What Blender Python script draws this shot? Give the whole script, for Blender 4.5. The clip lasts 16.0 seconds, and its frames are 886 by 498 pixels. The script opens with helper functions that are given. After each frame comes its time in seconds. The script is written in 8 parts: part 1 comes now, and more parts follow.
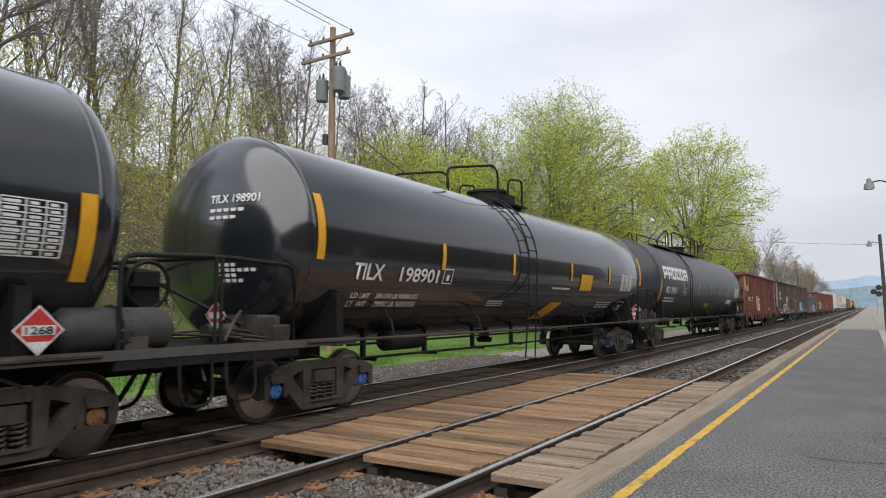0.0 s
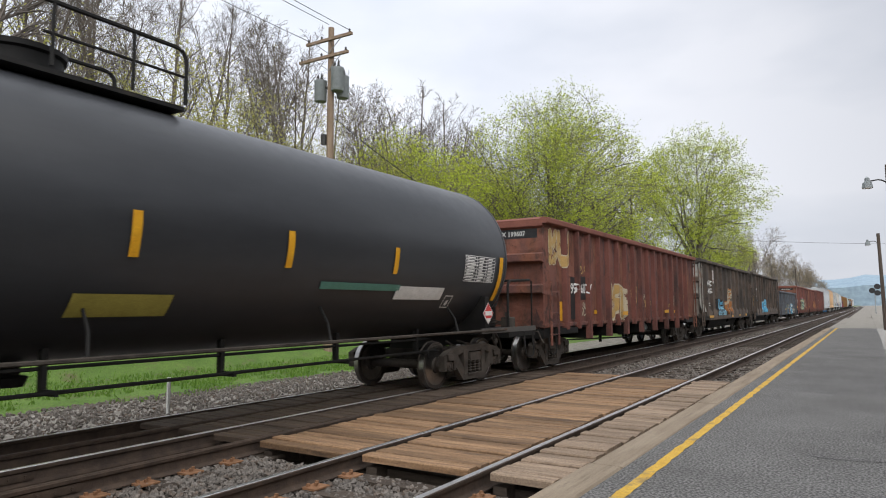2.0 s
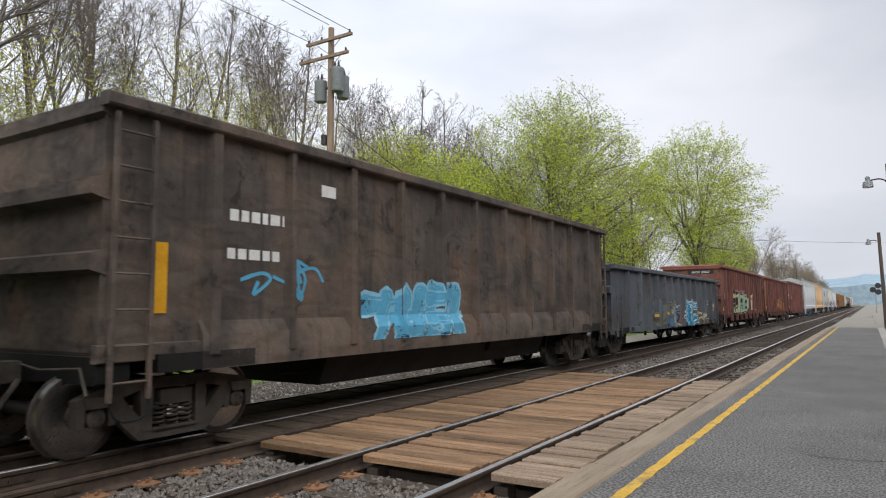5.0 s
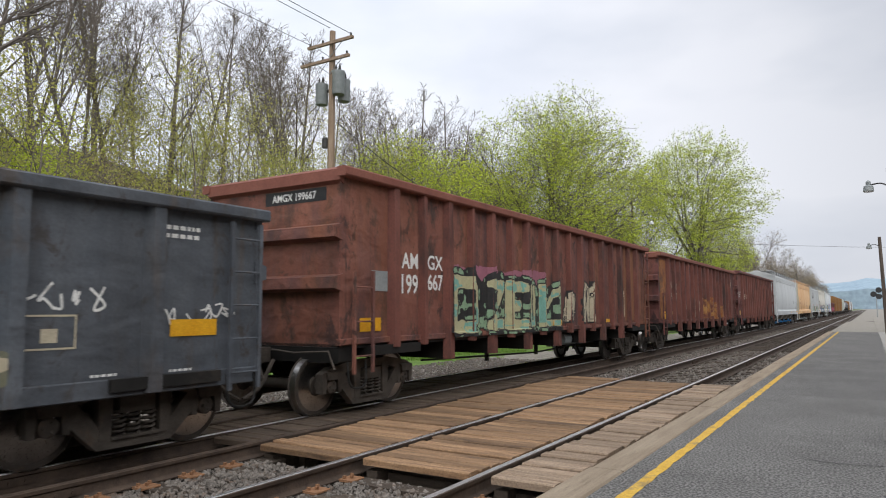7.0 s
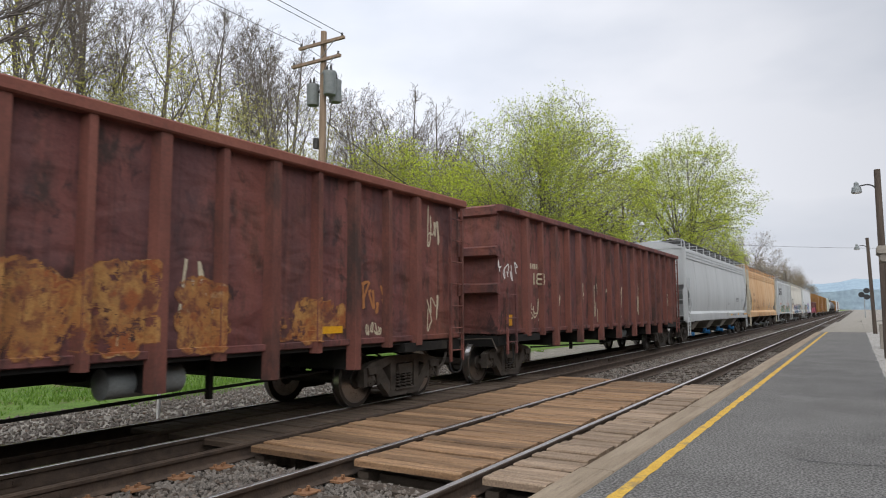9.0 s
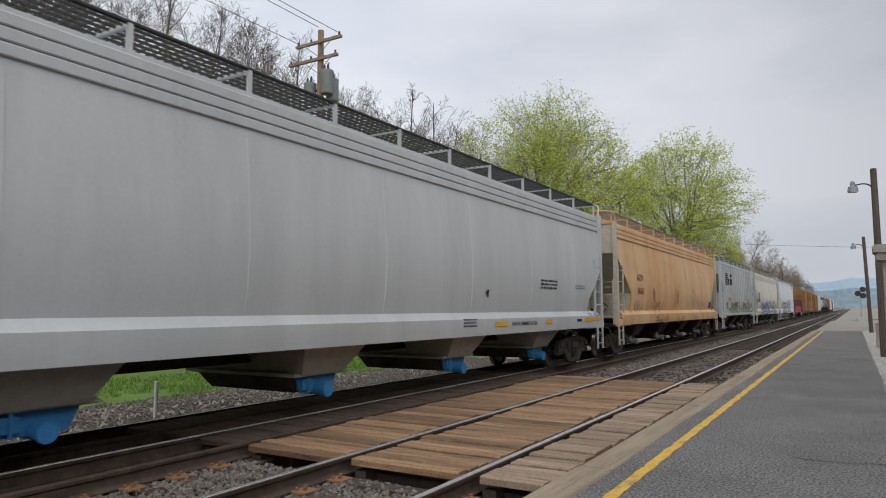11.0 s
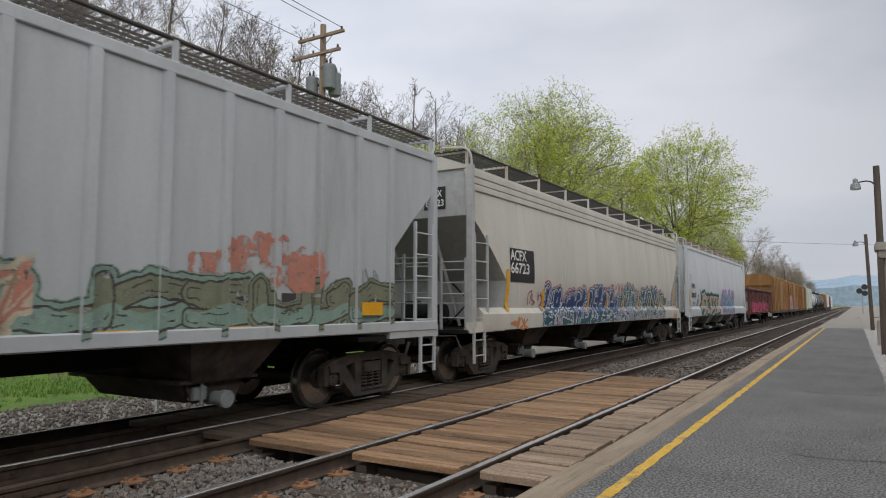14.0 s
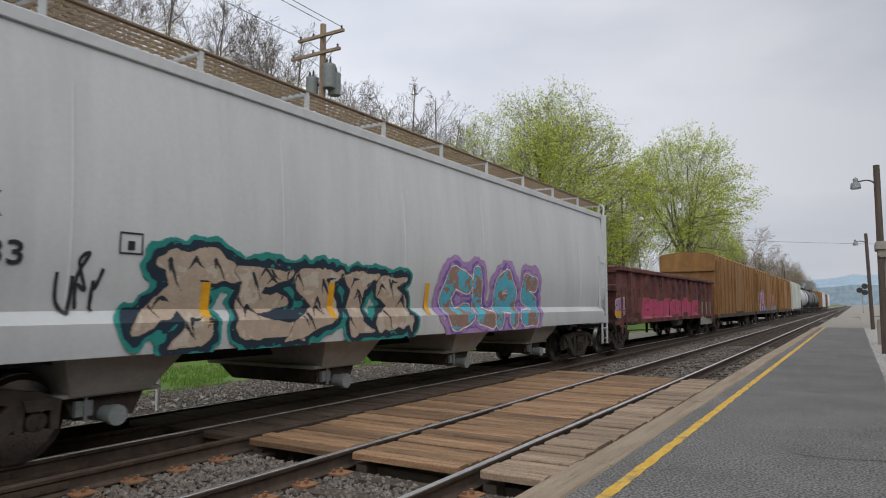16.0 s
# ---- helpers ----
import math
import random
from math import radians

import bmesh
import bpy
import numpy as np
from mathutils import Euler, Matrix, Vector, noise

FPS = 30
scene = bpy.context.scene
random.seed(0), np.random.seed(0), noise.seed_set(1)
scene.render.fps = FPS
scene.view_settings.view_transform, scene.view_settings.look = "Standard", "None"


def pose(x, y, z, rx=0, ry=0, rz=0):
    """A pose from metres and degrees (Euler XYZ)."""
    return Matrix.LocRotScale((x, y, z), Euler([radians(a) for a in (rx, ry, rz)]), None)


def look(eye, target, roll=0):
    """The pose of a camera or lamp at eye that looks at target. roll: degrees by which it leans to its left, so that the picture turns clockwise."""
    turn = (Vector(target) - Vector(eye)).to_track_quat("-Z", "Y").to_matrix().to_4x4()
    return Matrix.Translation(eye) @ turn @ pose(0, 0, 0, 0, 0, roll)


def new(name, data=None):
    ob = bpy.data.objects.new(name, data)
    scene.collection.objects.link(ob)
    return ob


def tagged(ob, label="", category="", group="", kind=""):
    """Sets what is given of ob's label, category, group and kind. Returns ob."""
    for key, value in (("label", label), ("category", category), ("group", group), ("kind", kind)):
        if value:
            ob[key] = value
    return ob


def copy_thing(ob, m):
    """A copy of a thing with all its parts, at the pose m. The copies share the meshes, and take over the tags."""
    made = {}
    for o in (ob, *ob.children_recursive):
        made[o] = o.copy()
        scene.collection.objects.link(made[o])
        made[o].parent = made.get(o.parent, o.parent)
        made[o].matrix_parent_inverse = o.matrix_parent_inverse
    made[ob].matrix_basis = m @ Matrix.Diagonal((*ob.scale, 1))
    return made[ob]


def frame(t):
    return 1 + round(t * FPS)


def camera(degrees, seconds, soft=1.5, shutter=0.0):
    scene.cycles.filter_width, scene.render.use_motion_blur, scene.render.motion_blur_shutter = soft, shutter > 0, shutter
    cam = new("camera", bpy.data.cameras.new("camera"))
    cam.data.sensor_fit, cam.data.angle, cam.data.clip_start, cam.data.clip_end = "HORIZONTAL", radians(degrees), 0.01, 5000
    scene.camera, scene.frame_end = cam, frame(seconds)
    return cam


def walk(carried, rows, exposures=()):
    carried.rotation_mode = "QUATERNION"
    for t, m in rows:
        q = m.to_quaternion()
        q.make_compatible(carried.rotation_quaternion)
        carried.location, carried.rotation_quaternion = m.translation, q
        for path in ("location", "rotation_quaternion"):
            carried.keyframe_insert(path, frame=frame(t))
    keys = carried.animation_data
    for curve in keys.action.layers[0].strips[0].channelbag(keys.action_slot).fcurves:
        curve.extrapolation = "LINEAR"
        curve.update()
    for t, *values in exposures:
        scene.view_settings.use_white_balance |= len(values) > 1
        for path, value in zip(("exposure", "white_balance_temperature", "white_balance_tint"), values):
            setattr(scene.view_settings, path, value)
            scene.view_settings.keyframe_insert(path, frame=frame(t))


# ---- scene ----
cam = camera(66.69, 16.0, soft=1.05, shutter=0.06)
EYE = 1.522


def aim(yaw, up, lean):
    """Camera pose: degrees to the left of the track, up, and roll."""
    return Matrix.Translation((0, 0, EYE)) @ Euler((0, 0, radians(yaw))).to_matrix().to_4x4() \
        @ Euler((radians(90 + up), 0, 0)).to_matrix().to_4x4() @ Euler((0, 0, radians(lean))).to_matrix().to_4x4()


walk(cam, [
    (0.0, aim(32.20, 4.90, -0.09)),
    (0.5, aim(32.20, 4.92, -0.21)),
    (1.0, aim(32.14, 4.93, -0.19)),
    (1.5, aim(32.16, 4.93, -0.16)),
    (2.0, aim(32.10, 4.89, -0.22)),
    (2.5, aim(32.07, 4.86, -0.20)),
    (3.0, aim(32.04, 4.85, -0.28)),
    (3.5, aim(32.05, 4.85, -0.24)),
    (4.0, aim(32.05, 4.86, -0.32)),
    (6.5, aim(32.22, 5.07, -0.24)),
    (7.0, aim(32.18, 5.17, -0.18)),
    (7.5, aim(32.01, 5.26, -0.13)),
    (8.0, aim(31.70, 5.29, -0.21)),
    (8.5, aim(31.55, 5.24, -0.15)),
    (9.0, aim(31.44, 5.23, -0.23)),
    (11.5, aim(31.15, 5.09, -0.22)),
    (12.0, aim(31.19, 4.96, -0.11)),
    (12.5, aim(31.21, 4.86, -0.10)),
    (13.0, aim(31.22, 4.82, -0.09)),
    (13.5, aim(31.29, 4.75, -0.00)),
    (14.0, aim(31.34, 4.75, 0.04)),
    (14.5, aim(31.36, 4.72, -0.07)),
    (15.0, aim(31.41, 4.73, -0.15)),
    (15.5, aim(31.37, 4.72, -0.09)),
    (16.0, aim(31.35, 4.71, 0.00)),
], exposures=[(0, 0.48), (8.3, 0.48), (11.2, 0.14), (16, 0.14)])

# ---- world and light: bright overcast ----
world = bpy.data.worlds.new("sky")
scene.world = world
world.use_nodes = True
wn, wl = world.node_tree.nodes, world.node_tree.links
for n in list(wn):
    wn.remove(n)
w_out = wn.new("ShaderNodeOutputWorld")
w_bg = wn.new("ShaderNodeBackground")
w_sky = wn.new("ShaderNodeTexSky")
w_sky.sky_type, w_sky.sun_disc = "NISHITA", False
w_sky.sun_elevation, w_sky.sun_rotation = radians(48), radians(150)
w_sky.air_density, w_sky.dust_density, w_sky.ozone_density = 1.0, 4.0, 1.0
w_co = wn.new("ShaderNodeTexCoord")
w_map = wn.new("ShaderNodeMapping")
w_map.inputs["Scale"].default_value = (1.0, 1.0, 2.6)
w_noise = wn.new("ShaderNodeTexNoise")
w_noise.inputs["Scale"].default_value, w_noise.inputs["Detail"].default_value = 1.6, 5
w_ramp = wn.new("ShaderNodeValToRGB")
w_ramp.color_ramp.elements[0].position, w_ramp.color_ramp.elements[0].color = 0.30, (4.4, 4.85, 5.7, 1)
w_ramp.color_ramp.elements[1].position, w_ramp.color_ramp.elements[1].color = 0.66, (7.2, 7.35, 7.9, 1)
w_mix = wn.new("ShaderNodeMix")
w_mix.data_type = "RGBA"
w_mix.inputs["Factor"].default_value = 0.93
wl.new(w_co.outputs["Generated"], w_map.inputs["Vector"])
wl.new(w_map.outputs["Vector"], w_noise.inputs["Vector"])
wl.new(w_noise.outputs["Fac"], w_ramp.inputs["Fac"])
wl.new(w_sky.outputs["Color"], w_mix.inputs["A"])
wl.new(w_ramp.outputs["Color"], w_mix.inputs["B"])
w_sep = wn.new("ShaderNodeSeparateXYZ")
w_fall = wn.new("ShaderNodeMapRange")
w_fall.inputs["From Min"].default_value, w_fall.inputs["From Max"].default_value = -0.65, 0.25
w_fall.inputs["To Min"].default_value, w_fall.inputs["To Max"].default_value = 1.20, 0.63
w_scale = wn.new("ShaderNodeVectorMath")
w_scale.operation = "SCALE"
wl.new(w_co.outputs["Generated"], w_sep.inputs["Vector"])
wl.new(w_sep.outputs["X"], w_fall.inputs["Value"])
wl.new(w_mix.outputs["Result"], w_scale.inputs[0])
wl.new(w_fall.outputs["Result"], w_scale.inputs["Scale"])
wl.new(w_scale.outputs["Vector"], w_bg.inputs["Color"])
w_bg.inputs["Strength"].default_value = 0.10
wl.new(w_bg.outputs["Background"], w_out.inputs["Surface"])
sun = new("sun", bpy.data.lights.new("sun", "SUN"))
sun.data.energy, sun.data.angle, sun.data.color = 2.5, radians(100), (1.0, 0.985, 0.965)
sun.matrix_world = look((30, -20, 60), (0, 15, 0))
tagged(sun, kind="structure")


# ---- materials ----
def nodes_of(m):
    m.use_nodes = True
    return m.node_tree.nodes, m.node_tree.links, m.node_tree.nodes["Principled BSDF"]


def surface(name, a, b, c=None, rough=0.75, metal=0.0, scale=2.0, fine=30.0, bump=0.15, stretch=(1, 1, 1), spec=0.4,
            fac=(0.35, 0.7), cfac=(0.6, 0.72), per_object=0.0, coat=0.0, cscale=None, grain=0.14, smear=None, dent=0.0, rvar=1.0, panel=None):
    """Two tones mixed by coarse noise, an optional third (rust, dirt) in patches, fine grain as bump and roughness."""
    m = bpy.data.materials.new(name)
    n, l, p = nodes_of(m)
    co = n.new("ShaderNodeTexCoord")
    mp = n.new("ShaderNodeMapping")
    mp.inputs["Scale"].default_value = stretch
    l.new(co.outputs["Object"], mp.inputs["Vector"])
    big = n.new("ShaderNodeTexNoise")
    big.inputs["Scale"].default_value, big.inputs["Detail"].default_value, big.inputs["Roughness"].default_value = scale, 6, 0.65
    l.new(mp.outputs["Vector"], big.inputs["Vector"])
    small = n.new("ShaderNodeTexNoise")
    small.inputs["Scale"].default_value, small.inputs["Detail"].default_value = fine, 4
    l.new(co.outputs["Object"], small.inputs["Vector"])
    ramp = n.new("ShaderNodeValToRGB")
    ramp.color_ramp.elements[0].position, ramp.color_ramp.elements[1].position = fac
    ramp.color_ramp.elements[0].color, ramp.color_ramp.elements[1].color = (*a, 1), (*b, 1)
    l.new(big.outputs["Fac"], ramp.inputs["Fac"])
    col = ramp.outputs["Color"]
    if c:
        pat = n.new("ShaderNodeTexNoise")
        pat.inputs["Scale"].default_value, pat.inputs["Detail"].default_value, pat.inputs["Roughness"].default_value = cscale or scale * 0.6, 8, 0.7
        off = n.new("ShaderNodeVectorMath")
        off.inputs[1].default_value = (7.3, 3.1, 5.7)
        l.new(mp.outputs["Vector"], off.inputs[0])
        l.new(off.outputs["Vector"], pat.inputs["Vector"])
        rr = n.new("ShaderNodeMapRange")
        rr.inputs["From Min"].default_value, rr.inputs["From Max"].default_value = cfac
        l.new(pat.outputs["Fac"], rr.inputs["Value"])
        mx = n.new("ShaderNodeMix")
        mx.data_type = "RGBA"
        l.new(rr.outputs["Result"], mx.inputs["Factor"])
        l.new(col, mx.inputs["A"])
        mx.inputs["B"].default_value = (*c, 1)
        col = mx.outputs["Result"]
    if smear:
        sm = n.new("ShaderNodeTexNoise")
        sm.inputs["Scale"].default_value, sm.inputs["Detail"].default_value, sm.inputs["Roughness"].default_value, sm.inputs["Distortion"].default_value = 2.2, 10, 0.72, 0.6
        mp2 = n.new("ShaderNodeMapping")
        mp2.inputs["Scale"].default_value, mp2.inputs["Location"].default_value = (1, 1.6, 1.0), (3.0, 1.0, 8.0)
        l.new(co.outputs["Object"], mp2.inputs["Vector"])
        l.new(mp2.outputs["Vector"], sm.inputs["Vector"])
        sr = n.new("ShaderNodeMapRange")
        sr.inputs["From Min"].default_value, sr.inputs["From Max"].default_value, sr.inputs["To Max"].default_value = 0.56, 0.62, 0.85
        l.new(sm.outputs["Fac"], sr.inputs["Value"])
        sx = n.new("ShaderNodeMix")
        sx.data_type = "RGBA"
        l.new(sr.outputs["Result"], sx.inputs["Factor"])
        l.new(col, sx.inputs["A"])
        sx.inputs["B"].default_value = (*smear, 1)
        col = sx.outputs["Result"]
    if panel:
        # long upright streaks and whole sheets of another tone
        for k, (tone, stretch_p, lo, hi, most) in enumerate(panel):
            pn = n.new("ShaderNodeTexNoise")
            pn.inputs["Scale"].default_value, pn.inputs["Detail"].default_value, pn.inputs["Roughness"].default_value = 1.0, 5, 0.6
            mp3 = n.new("ShaderNodeMapping")
            mp3.inputs["Scale"].default_value, mp3.inputs["Location"].default_value = stretch_p, (11.0 * k, 4.0 + 5.0 * k, 2.0)
            l.new(co.outputs["Object"], mp3.inputs["Vector"])
            l.new(mp3.outputs["Vector"], pn.inputs["Vector"])
            pr = n.new("ShaderNodeMapRange")
            pr.inputs["From Min"].default_value, pr.inputs["From Max"].default_value, pr.inputs["To Max"].default_value = lo, hi, most
            l.new(pn.outputs["Fac"], pr.inputs["Value"])
            px = n.new("ShaderNodeMix")
            px.data_type = "RGBA"
            l.new(pr.outputs["Result"], px.inputs["Factor"])
            l.new(col, px.inputs["A"])
            px.inputs["B"].default_value = (*tone, 1)
            col = px.outputs["Result"]
    if per_object:
        info = n.new("ShaderNodeObjectInfo")
        mr = n.new("ShaderNodeMapRange")
        mr.inputs["To Min"].default_value, mr.inputs["To Max"].default_value = 1 - per_object, 1 + per_object
        l.new(info.outputs["Random"], mr.inputs["Value"])
        hs = n.new("ShaderNodeHueSaturation")
        l.new(mr.outputs["Result"], hs.inputs["Value"])
        l.new(col, hs.inputs["Color"])
        col = hs.outputs["Color"]
    if grain:
        gr = n.new("ShaderNodeMapRange")
        gr.inputs["From Min"].default_value, gr.inputs["From Max"].default_value = (0.3, 0.7) if grain < 0.6 else (0.42, 0.60)
        gr.inputs["To Min"].default_value, gr.inputs["To Max"].default_value = 1 - grain, 1 + grain
        l.new(small.outputs["Fac"], gr.inputs["Value"])
        gm = n.new("ShaderNodeVectorMath")
        gm.operation = "SCALE"
        l.new(col, gm.inputs[0])
        l.new(gr.outputs["Result"], gm.inputs["Scale"])
        col = gm.outputs["Vector"]
    l.new(col, p.inputs["Base Color"])
    rm = n.new("ShaderNodeMapRange")
    rm.inputs["To Min"].default_value, rm.inputs["To Max"].default_value = max(rough - 0.12 * rvar, 0.03), min(rough + 0.15 * rvar, 1)
    l.new(small.outputs["Fac"], rm.inputs["Value"])
    l.new(rm.outputs["Result"], p.inputs["Roughness"])
    p.inputs["Metallic"].default_value = metal
    p.inputs["Specular IOR Level"].default_value = spec
    p.inputs["Coat Weight"].default_value = coat
    if bump:
        bp = n.new("ShaderNodeBump")
        bp.inputs["Strength"].default_value, bp.inputs["Distance"].default_value = bump, 0.02
        l.new(small.outputs["Fac"], bp.inputs["Height"])
        l.new(bp.outputs["Normal"], p.inputs["Normal"])
        if dent:
            dn = n.new("ShaderNodeTexNoise")
            dn.inputs["Scale"].default_value, dn.inputs["Detail"].default_value, dn.inputs["Distortion"].default_value = 2.0, 2, 0.3
            md = n.new("ShaderNodeMapping")
            md.inputs["Scale"].default_value = (1, 0.8, 1.5)
            l.new(co.outputs["Object"], md.inputs["Vector"])
            l.new(md.outputs["Vector"], dn.inputs["Vector"])
            db = n.new("ShaderNodeBump")
            db.inputs["Strength"].default_value, db.inputs["Distance"].default_value = dent, 0.10
            l.new(dn.outputs["Fac"], db.inputs["Height"])
            l.new(db.outputs["Normal"], bp.inputs["Normal"])
    return m


def leaf_material(name, a, b):
    """Thin leaves, each island a shade of its own, letting some light through."""
    m = bpy.data.materials.new(name)
    n, l, p = nodes_of(m)
    geo = n.new("ShaderNodeNewGeometry")
    ramp = n.new("ShaderNodeValToRGB")
    ramp.color_ramp.elements[0].color, ramp.color_ramp.elements[1].color = (*a, 1), (*b, 1)
    l.new(geo.outputs["Random Per Island"], ramp.inputs["Fac"])
    l.new(ramp.outputs["Color"], p.inputs["Base Color"])
    p.inputs["Roughness"].default_value = 0.6
    tr = n.new("ShaderNodeBsdfTranslucent")
    l.new(ramp.outputs["Color"], tr.inputs["Color"])
    mx = n.new("ShaderNodeMixShader")
    mx.inputs["Fac"].default_value = 0.4
    l.new(p.outputs["BSDF"], mx.inputs[1])
    l.new(tr.outputs["BSDF"], mx.inputs[2])
    l.new(mx.outputs["Shader"], n["Material Output"].inputs["Surface"])
    return m


M = {}
M["asphalt"] = surface("asphalt", (0.115, 0.112, 0.108), (0.155, 0.152, 0.147), (0.09, 0.088, 0.085), rough=0.9, scale=0.7, fine=42, bump=0.8, cfac=(0.50, 0.72), grain=0.6)
M["curb"] = surface("curb_wood", (0.20, 0.155, 0.11), (0.30, 0.245, 0.18), (0.10, 0.075, 0.055), rough=0.9, scale=1.2, fine=60, bump=0.4, stretch=(6, 0.5, 6))
M["yellow_line"] = surface("yellow_road_paint", (0.50, 0.30, 0.04), (0.60, 0.39, 0.07), (0.20, 0.165, 0.10), rough=0.85, scale=5, fine=60, bump=0.4, cfac=(0.54, 0.66), grain=0.25)
M["ballast"] = surface("ballast_dirt", (0.042, 0.034, 0.028), (0.105, 0.09, 0.078), (0.17, 0.10, 0.06), rough=0.95, scale=5, fine=38, bump=1.0, grain=0.4)
M["stone"] = surface("ballast_stone", (0.09, 0.08, 0.072), (0.25, 0.225, 0.20), (0.13, 0.08, 0.052), rough=0.9, scale=9, fine=60, bump=0.4, cfac=(0.52, 0.7))
M["tie"] = surface("creosoted_tie", (0.042, 0.032, 0.025), (0.08, 0.062, 0.047), rough=0.9, scale=3, fine=50, bump=0.6, stretch=(1, 8, 8), per_object=0.2)
M["plank"] = surface("crossing_plank", (0.17, 0.098, 0.052), (0.30, 0.19, 0.108), (0.085, 0.055, 0.036), rough=0.85, scale=2.2, fine=45, bump=0.45, stretch=(0.9, 9, 9), per_object=0.36, cfac=(0.52, 0.68), grain=0.25)
M["plank_grey"] = surface("bleached_plank", (0.19, 0.135, 0.092), (0.31, 0.235, 0.17), (0.10, 0.07, 0.05), rough=0.88, scale=2.2, fine=45, bump=0.45, stretch=(0.9, 9, 9), per_object=0.2, cfac=(0.55, 0.7), grain=0.25)
# planks under the train: the shade below the cars is put into their colour
M["plank_dark"] = surface("train_shade_plank", (0.055, 0.040, 0.030), (0.115, 0.082, 0.058), rough=0.85, scale=2.2, fine=45, bump=0.45, stretch=(0.7, 9, 9), per_object=0.25)
M["rail_side"] = surface("rusty_rail", (0.045, 0.032, 0.025), (0.095, 0.066, 0.048), rough=0.75, metal=0.2, scale=5, fine=60, bump=0.3)
M["rail_top"] = surface("polished_rail_head", (0.72, 0.71, 0.70), (0.85, 0.84, 0.83), rough=0.38, metal=1.0, scale=4, fine=80, bump=0.05)
M["rust_plate"] = surface("rusty_tie_plate", (0.20, 0.10, 0.05), (0.30, 0.16, 0.085), rough=0.9, scale=8, fine=60, bump=0.4)
M["grass"] = surface("grass_soil", (0.075, 0.145, 0.025), (0.125, 0.205, 0.04), (0.13, 0.12, 0.06), rough=0.95, scale=0.9, fine=25, bump=1.0, cfac=(0.54, 0.68), cscale=1.1, grain=0.4)
M["rib_red"] = surface("rusty_rib_steel", (0.12, 0.043, 0.034), (0.195, 0.072, 0.054), (0.05, 0.028, 0.024), rough=0.75, scale=2.0, fine=30, bump=0.15, stretch=(1, 1.2, 0.4), cfac=(0.5, 0.66))
M["hill"] = surface("leaf_litter", (0.10, 0.085, 0.045), (0.10, 0.12, 0.035), (0.06, 0.09, 0.02), rough=0.95, scale=0.3, fine=6, bump=1.0)
M["verge"] = surface("gravel_verge", (0.17, 0.155, 0.135), (0.32, 0.30, 0.265), (0.13, 0.12, 0.06), rough=0.95, scale=2.5, fine=30, bump=1.0, grain=0.35)
M["bark"] = surface("bark", (0.115, 0.098, 0.083), (0.20, 0.173, 0.148), rough=0.95, scale=1.5, fine=18, bump=0.6)
M["bark_dark"] = surface("dark_bark", (0.09, 0.077, 0.066), (0.16, 0.138, 0.118), rough=0.95, scale=1.5, fine=18, bump=0.6)
M["leaf_lime"] = leaf_material("lime_leaf", (0.34, 0.43, 0.03), (0.57, 0.64, 0.075))
M["leaf_olive"] = leaf_material("olive_leaf", (0.30, 0.31, 0.07), (0.48, 0.46, 0.13))
M["leaf_tan"] = leaf_material("tan_bud", (0.28, 0.22, 0.13), (0.40, 0.33, 0.20))
M["conifer"] = leaf_material("conifer_needles", (0.025, 0.06, 0.04), (0.05, 0.10, 0.065))
M["pole"] = surface("pole_wood", (0.20, 0.14, 0.095), (0.33, 0.25, 0.18), rough=0.9, scale=1.2, fine=40, bump=0.4, stretch=(8, 8, 0.6))
M["pole_dark"] = surface("dark_pole_wood", (0.07, 0.055, 0.045), (0.13, 0.10, 0.08), rough=0.9, scale=1.2, fine=40, bump=0.4, stretch=(8, 8, 0.6))
M["grey_metal"] = surface("grey_painted_metal", (0.20, 0.225, 0.23), (0.28, 0.30, 0.305), rough=0.5, scale=3, fine=40, bump=0.05)
M["dark_metal"] = surface("dark_metal", (0.03, 0.03, 0.03), (0.06, 0.058, 0.055), rough=0.6, scale=4, fine=40, bump=0.1)
M["black_steel"] = surface("black_painted_steel", (0.008, 0.008, 0.008), (0.02, 0.019, 0.018), (0.05, 0.042, 0.034), rough=0.65, scale=2, fine=40, bump=0.08, cfac=(0.6, 0.8), spec=0.25)
M["grime"] = surface("grimy_cast_steel", (0.028, 0.023, 0.019), (0.088, 0.074, 0.062), (0.085, 0.050, 0.032), rough=0.85, scale=3, fine=40, bump=0.25)
M["wheel"] = surface("wheel_steel", (0.045, 0.038, 0.033), (0.085, 0.07, 0.06), (0.11, 0.075, 0.05), rough=0.7, metal=0.3, scale=4, fine=50, bump=0.15)
M["tread"] = surface("wheel_tread", (0.35, 0.34, 0.33), (0.5, 0.49, 0.48), rough=0.3, metal=1.0, scale=4, fine=50, bump=0.05)
M["white_paint"] = surface("white_stencil", (0.62, 0.62, 0.60), (0.74, 0.74, 0.72), (0.42, 0.41, 0.39), rough=0.7, scale=5, fine=60, bump=0.05)
M["yellow_strip"] = surface("yellow_reflector", (0.62, 0.30, 0.01), (0.72, 0.38, 0.02), (0.40, 0.22, 0.04), rough=0.45, scale=6, fine=60, bump=0.03, cfac=(0.62, 0.8))
M["red_paint"] = surface("red_placard", (0.45, 0.03, 0.03), (0.55, 0.05, 0.045), rough=0.5, scale=5, fine=50, bump=0.03)
M["blue_cap"] = surface("blue_bearing_cap", (0.03, 0.12, 0.36), (0.06, 0.20, 0.48), (0.09, 0.07, 0.06), rough=0.5, scale=6, fine=50, bump=0.1)
M["black_paint"] = surface("black_stencil", (0.015, 0.015, 0.017), (0.03, 0.03, 0.03), rough=0.6, scale=5, fine=60, bump=0.03)
